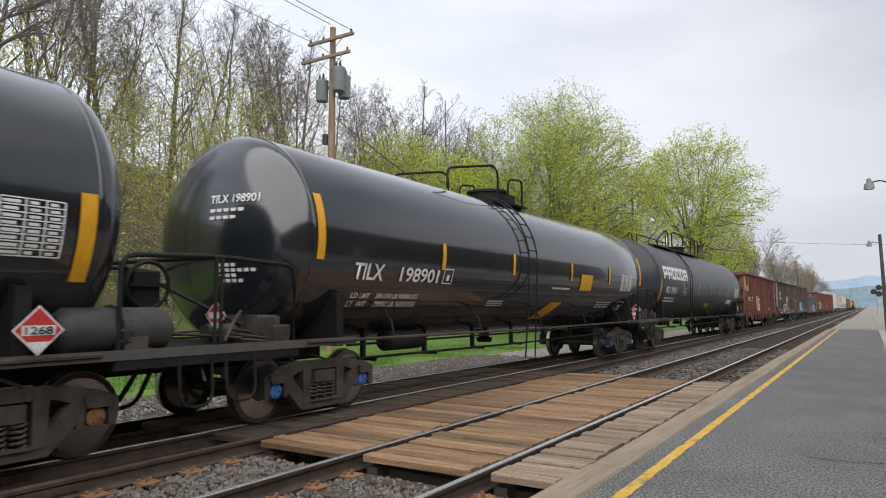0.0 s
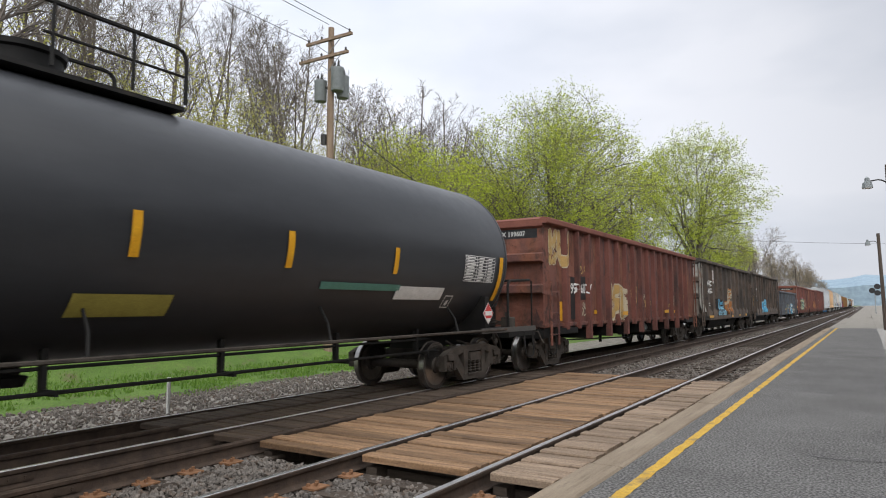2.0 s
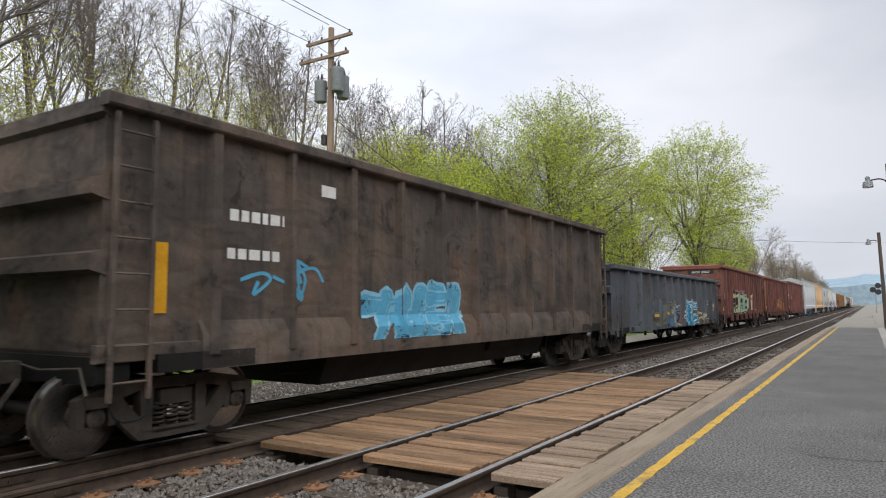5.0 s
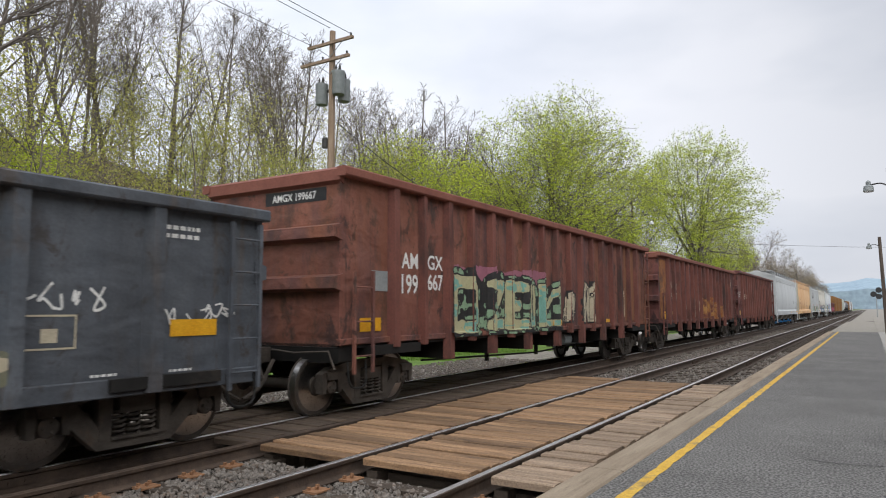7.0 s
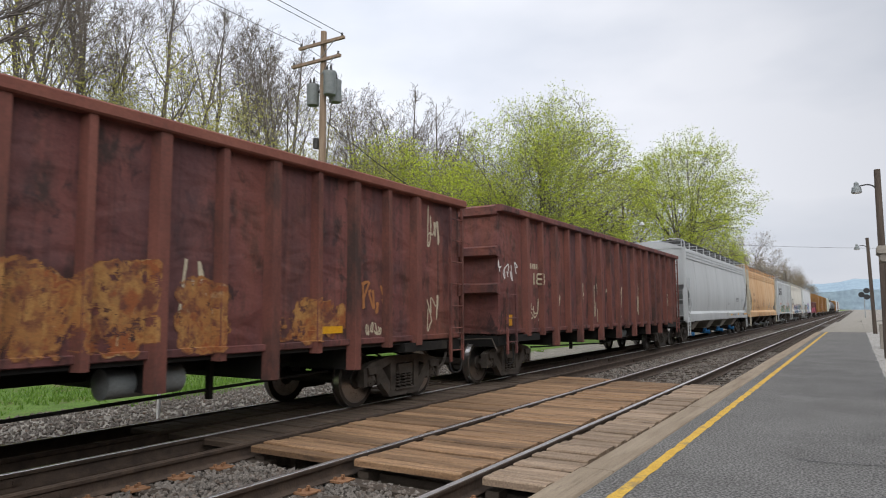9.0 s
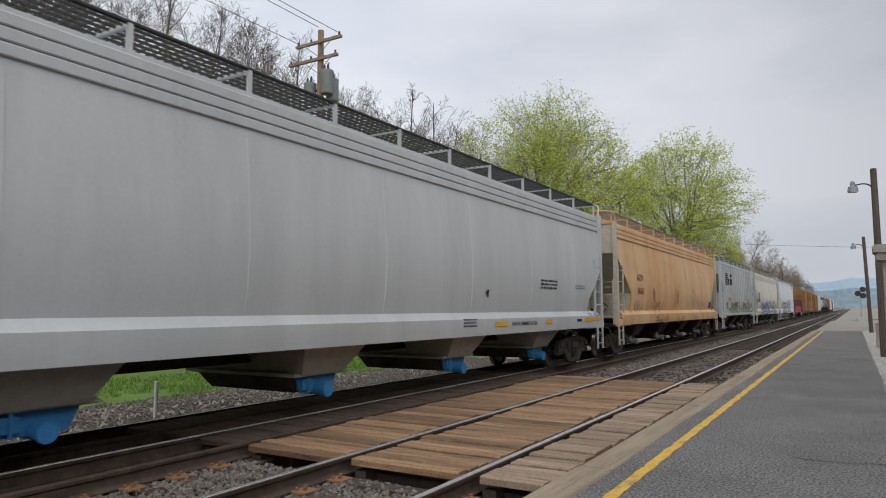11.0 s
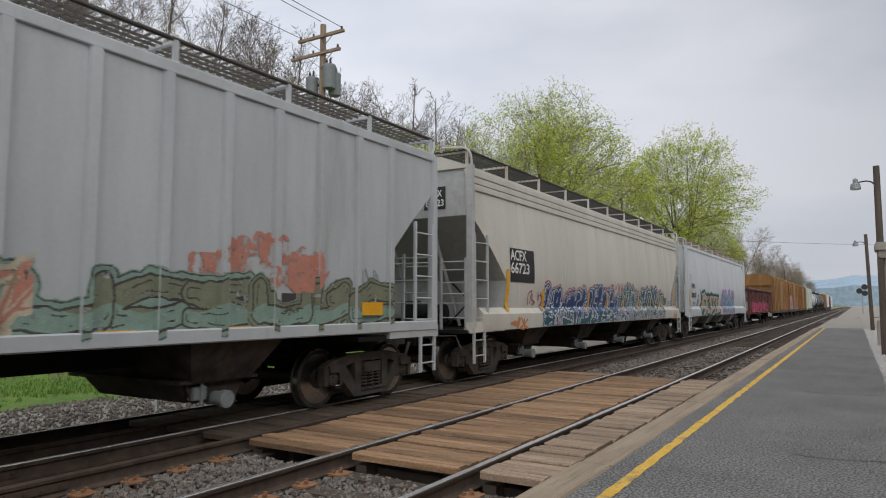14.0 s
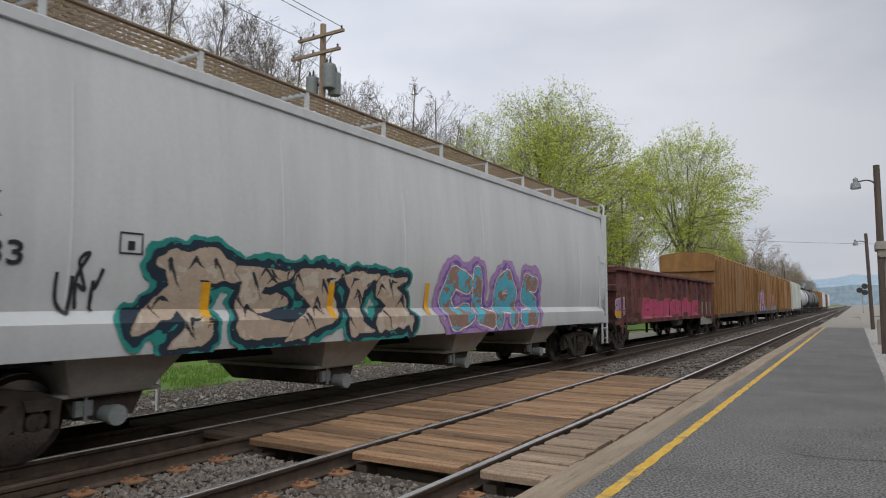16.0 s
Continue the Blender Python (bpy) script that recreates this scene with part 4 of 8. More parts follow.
        for k in range(3):
            q.tube(bend([(1.36, y0 + s * (0.9 + 0.12 * k), 1.10 + 0.03 * k), (0.7, y0 + s * (0.6 + 0.1 * k), 1.16 + 0.05 * k), (0.1, y0 + s * (0.5 + 0.15 * k), 1.12 + 0.04 * k), (-0.8, y0 + s * 0.6, 1.14)]), 0.014, 5)
        q.tube(bend([(0.42, y0 + s * 0.05, 0.98), (0.5, y0 - s * 0.12, 0.72), (0.45, y0 - s * 0.25, 0.40), (0.25, y0 - s * 0.38, 0.34)]), 0.028, 6)
        q.box(1.22, 1.42, y0 + s * 1.1 - 0.13, y0 + s * 1.1 + 0.13, 1.07, 1.30, b=0.02)
        q.cyl((1.30, y0 + s * 1.1, 1.30), (1.30, y0 + s * 1.1, 1.40), 0.05, seg=10)
        part("air_pipe", q, M["grime"], top)
        q = Geo()
        q.box(1.44, 1.47, min(y0 + s * 0.05, y0 + s * 2.5), max(y0 + s * 0.05, y0 + s * 2.5), 1.0, 1.10)
        part("platform_edge", q, flat("worn_grey_edge", (0.09, 0.085, 0.08)), top)
        truck(top, y0 + s * 2.2, cap)
    # long handrail beside the belly, with brackets
    q = Geo()
    q.tube([(1.48, 1.5, 1.06), (1.50, L / 2, 1.04), (1.48, L - 1.5, 1.06)], 0.024, 6)
    part("side_handrail", q, M["grime"], top)
    for i in range(5):
        y = 3.4 + (L - 6.8) * i / 4
        q = Geo()
        q.tube([(1.48, y, 1.06), (1.38, y + 0.05, 1.3), (side(1.5), y + 0.1, 1.52)], 0.02, 6)
        part("rail_bracket", q, steel, top)
    q = Geo()
    q.tube([(0.9, 3.2, 0.72), (0.95, L / 2, 0.70), (0.9, L - 3.2, 0.72)], 0.022, 6)
    q.tube([(0.7, 3.2, 0.92), (0.7, L - 3.2, 0.92)], 0.02, 6)
    for i in range(7):
        y = 3.6 + (L - 7.2) * i / 6
        q.box(0.66, 0.74, y - 0.03, y + 0.03, 0.66, 1.12)
        q.box(0.66, 0.98, y - 0.02, y + 0.02, 0.66, 0.72)
    part("brake_pipe", q, steel, top)
    q = Geo()
    q.turn([(-0.55, 0.0), (-0.5, 0.17), (0.5, 0.17), (0.55, 0.0)], "y", (0.75, 4.6, 0.95), 18)
    part("brake_reservoir", q, steel, top)
    q = Geo()
    q.turn([(0.0, 0.16), (0.1, 0.2), (0.12, 0.12), (0.35, 0.12)], "z", (0, L / 2, zc - R - 0.25), 16)
    part("bottom_outlet", q, steel, top)
    # top fittings
    my = 9.18 if style != "long" else 10.1
    zt = zc + R
    q = Geo()
    q.turn([(0.0, 0.46), (0.28, 0.46), (0.30, 0.50), (0.36, 0.50), (0.40, 0.30), (0.44, 0.0)], "z", (0, my, zt - 0.06), 28)
    part("manway", q, steel, top)
    q = Geo()
    if style == "long":
        q.box(-0.75, 0.75, my - 6.0, my + 1.6, zt - 0.08, zt - 0.03)
        for x in (-0.75, 0.75):
            q.tube(bend([(x, my - 6.0, zt), (x, my - 6.0, zt + 0.1), (x, my - 4.5, zt + 0.68), (x, my - 4.15, zt + 0.6), (x, my - 4.15, zt)]), 0.028, 6)
            q.tube([(x, my - 4.6, zt), (x, my - 4.6, zt + 0.66)], 0.022, 6)
            q.tube(bend([(x, my - 3.5, zt), (x, my - 3.5, zt + 0.68), (x, my + 1.6, zt + 0.68), (x, my + 1.6, zt)]), 0.028, 6)
            for d in (-1.5, 0.0, 0.9):
                q.tube([(x, my + d, zt), (x, my + d, zt + 0.68)], 0.022, 6)
            q.tube([(x, my - 0.1, zt + 0.34), (x, my + 1.6, zt + 0.34)], 0.018, 6)
    else:
        q.box(-0.62, 0.62, my - 0.55, my + 0.95, zt - 0.05, zt - 0.01)
        q.box(-0.28, 0.28, my + 0.55, my + 0.95, zt, zt + 0.3)
        for x in (-0.66, 0.66):
            q.tube(bend([(x, my - 2.9, zt - 0.1), (x, my - 2.9, zt + 0.32), (x, my - 1.0, zt + 0.70), (x, my - 0.72, zt + 0.62), (x, my - 0.72, zt)]), 0.028, 6)
            q.tube(bend([(x, my - 0.2, zt - 0.1), (x, my - 0.2, zt + 0.5), (x, my + 0.55, zt + 0.6), (x, my + 0.55, zt - 0.1)]), 0.028, 6)
    part("walkway_railing", q, steel, top)
    # ladder that bends over the tank
    ly = my + (-0.93 if style != "long" else -4.03)
    q = Geo()
    for dy in (-0.2, 0.2):
        arc = [(R * math.sin(a) + 0.1 * math.sin(a), ly + dy, zc + (R + 0.1) * math.cos(a)) for a in (radians(18 + i * 9) for i in range(9))]
        q.tube(arc + [(R + 0.06, ly + dy, 1.5), (R + 0.0, ly + dy * 1.2, 0.45)], 0.018, 6)
    for i in range(12):
        if i < 6:
            a = radians(26 + i * 11)
            p = ((R + 0.1) * math.sin(a), zc + (R + 0.1) * math.cos(a))
        else:
            p = (R + 0.06, zc - 0.25 - (i - 6) * 0.36)
        q.cyl((p[0], ly - 0.2, p[1]), (p[0], ly + 0.2, p[1]), 0.013, seg=6)
    part("ladder", q, steel, top)
    couplers(top, L)
    return top, side, T0, T1


def panel_lines(a, b, n):
    return [a + (b - a) * i / n for i in range(n + 1)]


def gondola(u, L, z0, z1, paint, rim, label, ribs, rib_w=0.115, hw=1.53, style="high", cap="grime", drop=True, steel=None, end_paint=None, rib_ys=None, deep=0.13, even=True):
    """Open-top gondola: side sheets, one rib at a time, chords, ends with cross ribs, ladders."""
    top = car("gondola_car", u, label, "gondola car")
    steel = steel or M["black_steel"]
    skin = hw - deep
    ys = rib_ys or panel_lines(1.35, L - 1.35, ribs - 1)
    ribs = len(ys)
    half = [rib_w / 2 * (1.2 if i % 2 == 0 or (rib_ys and even) else 0.75) for i in range(ribs)]

    def x_of(z, y=None):
        if y is not None:
            for q, w in zip(ys, half):
                if abs(y - q) < w * 1.6:
                    return skin + 0.006 + (deep - 0.008) * min(1, (w * 1.6 - abs(y - q)) / (w * 0.6))
        if style == "coal":
            return skin + 0.006 + (hw - 0.03 - skin) * min(max((z0 + 0.25 - z) / 0.17, 0), 1)
        return skin + (0.006 if z > z0 + 0.02 else 0.056)

    for s in (-1, 1):
        g = Geo()
        xa, xb = sorted((s * skin, s * (skin - 0.02)))
        g.box(xa, xb, 0.06, L - 0.06, z0, z1)
        part("side_sheet", g, paint, top)
        g = Geo()
        xa, xb = sorted((s * (skin - 0.03), s * (hw + 0.02)))
        g.box(xa, xb, 0.0, L, z1 - 0.10, z1 + 0.04, b=0.02)
        part("top_chord", g, rim, top)
        g = Geo()
        xa, xb = sorted((s * (skin - 0.05), s * (skin + 0.05)))
        g.box(xa, xb, 0.02, L - 0.02, z0 - (0.07 if drop else 0.16), z0 + 0.02, b=0.01)
        part("side_sill", g, paint, top)
        if style == "coal":
            g = Geo()
            prof = [(s * (skin - 0.01), z0 + 0.25), (s * (skin - 0.01), z0 - 0.3), (s * (hw - 0.03), z0 - 0.3), (s * (hw - 0.03), z0 + 0.08)]
            g.prism(prof if s > 0 else prof[::-1], 1.2, L - 1.2)
            part("flared_sill", g, paint, top)
    for i, y in enumerate(ys):
        w = half[i]
        g = Geo()
        low = z0 - (0.42 if drop and i % 2 == 0 and 0 < i < ribs - 1 else 0.14)
        g.add([(skin, y - w * 1.6, low), (hw, y - w, low), (hw, y + w, low), (skin, y + w * 1.6, low),
               (skin, y - w * 1.6, z1 - 0.1), (hw - 0.02, y - w, z1 - 0.1), (hw - 0.02, y + w, z1 - 0.1), (skin, y + w * 1.6, z1 - 0.1)],
              [(0, 1, 5, 4), (1, 2, 6, 5), (2, 3, 7, 6), (3, 2, 1, 0), (4, 5, 6, 7), (0, 4, 7, 3)])
        me = g.mesh("rib", M["rib_red"] if drop else paint, 30)
        part("rib", me, None, top)
        r = part("rib", me, None, top)
        r.matrix_local = pose(0, L, 0, 0, 0, 180)
        if drop and i % 2 == 0 and 0 < i < ribs - 1:
            g = Geo()
            g.prism([(-hw + 0.06, low), (hw - 0.06, low), (hw - 0.06, z0 - 0.1), (-hw + 0.06, z0 - 0.1)], y - 0.05, y + 0.05)
            part("cross_bearer", g, steel, top)
    for s, y0 in ((1, 0.05), (-1, L - 0.05)):
        g = Geo()
        ya, yb = sorted((y0 + s * 0.05, y0 + s * 0.08))
        g.box(-skin, skin, ya, yb, z0 - 0.1, z1 - 0.02)
        end = part("end_sheet", g, end_paint or paint, top)
        for k in range(3 if z1 > 3 else 2):
            zz = z1 - 0.06 if k == 0 else z1 - 0.15 - k * (z1 - z0) * 0.30
            h = Geo()
            ya, yb = sorted((y0 - s * (0.03 if k == 0 else 0.12), y0 + s * 0.06))
            h.slab([(ya, zz - 0.09), (yb, zz - 0.14), (yb, zz + 0.12), (ya, zz + 0.07)] if s > 0 else [(ya, zz - 0.14), (yb, zz - 0.09), (yb, zz + 0.07), (ya, zz + 0.12)], -skin - 0.02, skin + 0.02)
            part("end_rib", h, rim if k == 0 else paint, end)
        g = Geo()
        ya, yb = sorted((y0, y0 + s * 0.35))
        g.box(-1.4, 1.4, ya, yb, 0.78, z0 - 0.1, b=0.02)
        part("end_sill", g, steel, top)
        truck(top, y0 + (1.08 if s > 0 else -1.38), cap)
        g = Geo()
        ya, yb = sorted((y0 + s * 0.6, y0 + s * 1.9))
        g.box(-hw + 0.03, hw - 0.03, ya, yb, 0.86, z0 - 0.1)
        part("body_bolster", g, steel, top)
        if s < 0 or style == "coal":
            lad = ladder(top, hw - 0.02, y0 + s * 0.28, 0.62, z1 - 0.15, 0.42, paint)
        else:
            lad = ladder(top, hw - 0.02, y0 + s * 0.42, 0.62, z0 + 1.0, 0.42, paint, rungs=3)
        if s < 0:
            ladder(top, 1.1, y0 - s * 0.04, 0.9, z1 - 0.2, 0.40, paint, along="x")
        g = Geo()
        g.tube(bend([(hw - 0.05, y0 + s * 0.1, 0.8), (hw - 0.02, y0 + s * 0.1, 0.42), (hw - 0.02, y0 + s * 0.5, 0.42), (hw - 0.05, y0 + s * 0.5, 0.8)]), 0.016, 6)
        part("sill_step", g, steel, top)
    g = Geo()
    g.box(-0.28, 0.28, 0.1, L - 0.1, 0.75, 1.0)
    part("centre_sill", g, steel, top)
    g = Geo()
    g.box(-skin, skin, 0.1, L - 0.1, z0 - 0.12, z0 - 0.06)
    part("floor_plate", g, steel, top)
    g = Geo()
    g.turn([(-0.5, 0.0), (-0.46, 0.16), (0.46, 0.16), (0.5, 0.0)], "y", (1.05, L * 0.60, 0.78), 18)
    part("air_reservoir", g, M["grey_metal"] if style != "coal" else steel, top)
    g = Geo()
    g.tube([(0.8, 3.0, 0.62), (0.85, L / 2, 0.5), (0.8, L - 3.0, 0.62)], 0.02, 6)
    for i in range(3):
        y = L * (0.35 + i * 0.16)
        g.box(0.78, 0.86, y - 0.03, y + 0.03, 0.45, 1.0)
    part("brake_rod", g, steel, top)
    if style == "coal":
        g = Geo()
        g.prism([(-1.2, 0.98), (-1.0, 0.42), (1.0, 0.42), (1.2, 0.98)], 3.6, L - 3.6)
        part("bathtub_floor", g, M["black_steel"], top)
    couplers(top, L)
    return top, x_of


def hopper(u, L, paint, label, eave=4.17, ribbed=0, fascia=True, hw=1.60, cut=1.62, hi=3.25, lo=2.03, end_paint=None, outlet=None, valve=None, mesh=(0.10, 0.09, 0.08), outlets=(3.4, 3.66)):
    """Covered hopper: bulging side sheets, slope-sheet ends, end posts and ladders, roof walk, outlets."""
    top = car("hopper_car", u, label, "covered hopper car")
    steel = M["black_steel"]
    zb = 1.22
    zs = sorted({zb, 1.45, 1.75, 2.2, 2.5, 2.8, 3.0, 3.6, 3.9, eave, lo, hi})
    if ribbed:
        wd = lambda z: hw - 0.1
    else:
        wd = lambda z: hw - 0.05 - 0.16 * max(0, (z - 2.2) / (eave - 2.2)) ** 1.6 - 0.13 * max(0, (2.2 - z) / 1.0) ** 1.8
    inset = lambda z: 0.22 + (cut - 0.22) * min(max((hi - z) / (hi - lo), 0), 1) ** 0.92
    n, g = 12, Geo()
    rows = []
    for z in zs:
        a, b = inset(z), L - inset(z)
        rows.append([(wd(z), a + (b - a) * i / n, z) for i in range(n + 1)] + [(-wd(z), b - (b - a) * i / n, z) for i in range(n + 1)])
    k = 2 * n + 2
    v = [p for r in rows for p in r]
    f = [(r * k + i, r * k + (i + 1) % k, (r + 1) * k + (i + 1) % k, (r + 1) * k + i) for r in range(len(zs) - 1) for i in range(k)]
    g.add(v, f)
    g.k = [1 if q % k in (n, k - 1) else 0 for q in range(len(f))]
    ep = end_paint or paint
    rib_at = [cut + 0.15 + (L - 2 * cut - 0.3) * i / (ribbed - 1) for i in range(ribbed)]
    on_rib = lambda y: any(abs(y - q) < 0.053 for q in rib_at)
    body = part("body", g, [paint, ep], top, smooth=30)
    x_of = lambda z, y=None: wd(z) + 0.008 + (0.073 if y is not None and on_rib(y) else 0) if ribbed or z > 1.47 else hw - 0.004 if z < 1.34 else hw - 0.004 + (wd(1.5) + 0.008 - hw + 0.004) * (z - 1.34) / 0.13
    # roof
    r = Geo()
    w = wd(eave)
    r.prism([(-w - 0.02, eave), (w + 0.02, eave), (w + 0.02, eave + 0.05), (w * 0.6, eave + 0.27), (0, eave + 0.36), (-w * 0.6, eave + 0.27), (-w - 0.02, eave + 0.05)], 0.18, L - 0.18)
    part("roof", r, paint, top)
    for i in range(3 if fascia else 1):
        z = eave - 0.42 + i * 0.14 if fascia else eave - 0.04
        q = Geo()
        for s in (-1, 1):
            xa, xb = sorted((s * (wd(z) - 0.02), s * (wd(z) + 0.035 + 0.012 * i)))
            q.box(xa, xb, 0.15, L - 0.15, z, z + (0.125 if fascia else 0.14), b=0.012)
        part("eave_band", q, paint, top)
    # roof walk: grating on brackets, edge rails
    q = Geo()
    zr = eave + 0.33
    for x in (0.56, 0.68, 0.80, 0.92, 1.04, 1.16, 1.28, w - 0.02):
        for s in (-1, 1):
            q.box(s * x - 0.007, s * x + 0.007, 0.1, L - 0.1, zr, zr + 0.03)
    nb = int(L / 0.13)
    for i in range(nb):
        y = 0.2 + (L - 0.4) * i / (nb - 1)
        for s in (-1, 1):
            xa, xb = sorted((s * 0.56, s * (w - 0.02)))
            q.box(xa, xb, y - 0.007, y + 0.007, zr + 0.005, zr + 0.028)
    part("roof_walk", q, flat("grating_%d_%d" % (mesh[0] * 100, mesh[2] * 100), mesh), top)
    nb = round(L / 1.75)
    for i in range(nb + 1):
        y = 0.25 + (L - 0.5) * i / nb
        for s in (-1, 1):
            q = Geo()
            xa, xb = sorted((s * (w - 0.03), s * (w + 0.01)))
            q.box(xa, xb, y - 0.03, y + 0.03, eave, zr + 0.04)
            xa, xb = sorted((s * 0.45, s * (w + 0.01)))
            q.box(xa, xb, y - 0.02, y + 0.02, zr - 0.02, zr + 0.02)
            part("walk_bracket", q, paint, top)
    for s in (-1, 1):
        q = Geo()
        q.tube([(s * w, 0.2, zr + 0.03), (s * w, L - 0.2, zr + 0.03)], 0.018, 6)
        part("walk_edge", q, flat("grating_%d_%d" % (mesh[0] * 100, mesh[2] * 100), mesh), top)
    for i in range(8):
        y = 1.5 + (L - 3) * i / 7
        q = Geo()
        q.turn([(0, 0.34), (0.1, 0.36), (0.14, 0.2), (0.15, 0.0)], "z", (0, y, eave + 0.34), 16)
        part("roof_hatch", q, paint, top)
    for i in range(0 if ribbed else 6):
        y = 2.3 + (L - 4.6) * i / 5
        q, v = Geo(), []
        zz = [1.5 + (eave - 0.45 - 1.5) * k / 10 for k in range(11)]
        for z in zz:
            v += [(wd(z) - 0.01, y - 0.022, z), (wd(z) + 0.007, y - 0.007, z), (wd(z) + 0.007, y + 0.007, z), (wd(z) - 0.01, y + 0.022, z)]
        q.add(v, [(4 * k + j, 4 * k + j + 1, 4 * k + j + 5, 4 * k + j + 4) for k in range(10) for j in range(3)])
        part("weld_seam", q, paint, body)
    # side sills
    for s in (-1, 1):
        q = Geo()
        xa, xb = sorted((s * (hw - 0.22), s * (hw - 0.02)))
        if ribbed:
            q.box(xa, xb, 0.15, L - 0.15, zb - 0.12, zb + 0.04, b=0.015)
        else:
            prof = [(s * (hw - 0.24), zb - 0.2), (s * (hw - 0.03), zb - 0.2), (s * (hw - 0.01), zb - 0.02), (s * (hw - 0.01), zb + 0.12), (s * (wd(zb + 0.3) - 0.02), zb + 0.25), (s * (hw - 0.3), zb + 0.25)]
            q.prism(prof if s > 0 else prof[::-1], 0.55, L - 0.55)
        part("side_sill", q, paint, top)
    for i in range(ribbed):
        y = cut + 0.15 + (L - 2 * cut - 0.3) * i / (ribbed - 1)
        q = Geo()
        q.slab([(y - 0.05, zb), (y + 0.05, zb), (y + 0.05, eave - 0.05), (y - 0.05, eave - 0.05)], hw - 0.1, hw - 0.02)
        me = q.mesh("rib", paint)
        part("rib", me, None, top)
        part("rib", me, None, top).matrix_local = pose(0, L, 0, 0, 0, 180)
    for s, y0 in ((1, 0.0), (-1, L)):
        for x in (-1, 1):
            q = Geo()
            xa, xb = sorted((x * (hw - 0.16), x * (hw - 0.04)))
            ya, yb = sorted((y0 + s * 0.12, y0 + s * 0.24))
            q.box(xa, xb, ya, yb, 0.98, eave + 0.05, b=0.012)
            part("corner_post", q, ep, top)
            q = Geo()
            ya, yb = sorted((y0 + s * 0.1, y0 + s * 1.5))
            q.box(xa, xb, ya, yb, 1.0, 1.2)
            part("end_sill", q, paint, top)
            q = Geo()
            q.tube(bend([(x * (hw - 0.1), y0 + s * 0.25, eave), (x * (hw - 0.08), y0 + s * 0.12, eave + 0.36), (x * 0.9, y0 + s * 0.12, zr + 0.1)]), 0.025, 6)
            part("roof_grab", q, paint, top)
        ladder(top, hw - 0.06, y0 + s * 0.52, 1.1, 2.9, 0.52, ep)
        for zz in (1.55, 1.95, 2.35):
            q = Geo()
            q.tube([(hw - 0.08, y0 + s * 0.16, zz), (-hw + 0.08, y0 + s * 0.16, zz)] if zz != 1.95 else [(hw - 0.08, y0 + s * 0.16, zz), (0.7, y0 + s * 0.16, zz)], 0.016, 6)
            part("grab_iron", q, ep, top)
        ladder(top, 1.14, y0 + s * 0.14, 1.05, 2.42, 0.55, ep, along="x", rungs=3)
        q = Geo()
        ya, yb = sorted((y0 + s * 0.1, y0 + s * 2.2))
        q.box(-hw + 0.1, hw - 0.1, ya, yb, 0.98, 1.05)
        q.box(-0.3, 0.3, ya, yb, 0.72, 1.0)
        part("end_platform", q, steel, top)
        q = Geo()
        q.turn([(-0.3, 0.0), (-0.28, 0.2), (0.28, 0.2), (0.3, 0.0)], "x", (0.2, y0 + s * 0.9, 1.35), 16)
        q.tube([(0.6, y0 + s * 0.8, 1.1), (0.9, y0 + s * 1.2, 1.6), (0.3, y0 + s * 1.5, 2.0)], 0.02, 6)
        q.box(-0.5, -0.2, y0 + s * 0.9 - 0.15, y0 + s * 0.9 + 0.15, 1.05, 1.6)
        part("brake_gear", q, steel, top)
        for x in (-0.55, 0.55):
            q = Geo()
            q.tube([(x, y0 + s * 0.35, 1.05), (x, y0 + s * 0.3, 3.25)], 0.05, 4)
            q.tube([(x, y0 + s * 0.3, 3.1), (x, y0 + s * 1.4, 1.1)], 0.045, 4)
            part("end_strut", q, ep, top)
        ladder(top, hw - 0.05, y0 + s * 0.42, 0.42, 1.0, 0.42, ep, rungs=2)
        truck(top, y0 + s * 1.4)
    # outlets
    m = 4 if L > 16 else 3
    for i in range(m):
        yc = outlets[0] + outlets[1] * i
        q = Geo()
        up, mid, low = (1.46, 0.72, zb - 0.1), (1.14, 0.44, 0.62), (0.86, 0.30, 0.36)
        rings = [[(-x, yc - y, z), (x, yc - y, z), (x, yc + y, z), (-x, yc + y, z)] for x, y, z in (up, mid)]
        q.add(rings[0] + rings[1], [(3, 2, 1, 0), (4, 5, 6, 7), (0, 1, 5, 4), (1, 2, 6, 5), (2, 3, 7, 6), (3, 0, 4, 7)])
        o = part("outlet_hopper", q, outlet or M["grime"], top)
        q = Geo()
        q.box(-1.12, 1.12, yc - 0.58, yc + 0.58, 0.60, 0.645, b=0.01)
        part("flange", q, outlet or M["grime"], o)
        # gate coloured dark to stand for underside shade; near plate keeps valve colour
        q = Geo()
        x, y, z = low
        v = [(-1.0, yc - 0.46, 0.60), (1.0, yc - 0.46, 0.60), (1.0, yc + 0.46, 0.60), (-1.0, yc + 0.46, 0.60), (-x, yc - y, z), (x, yc - y, z), (x, yc + y, z), (-x, yc + y, z)]
        q.add(v, [(3, 2, 1, 0), (4, 5, 6, 7), (0, 1, 5, 4), (1, 2, 6, 5), (2, 3, 7, 6), (3, 0, 4, 7)])
        part("outlet_gate", q, M["grime"], o)
        q = Geo()
        q.slab([(yc - 0.44, 0.60), (yc - 0.32, 0.36), (yc + 0.32, 0.36), (yc + 0.44, 0.60)], 0.985, 1.01)
        part("gate_plate", q, valve or M["grime"], o)
        q = Geo()
        q.cyl((0.75, yc, 0.40), (1.16, yc, 0.40), 0.085, seg=14)
        q.cyl((1.16, yc, 0.40), (1.24, yc, 0.40), 0.105, seg=14)
        q.box(0.95, 1.06, yc - 0.34, yc - 0.16, 0.40, 0.56, b=0.01)
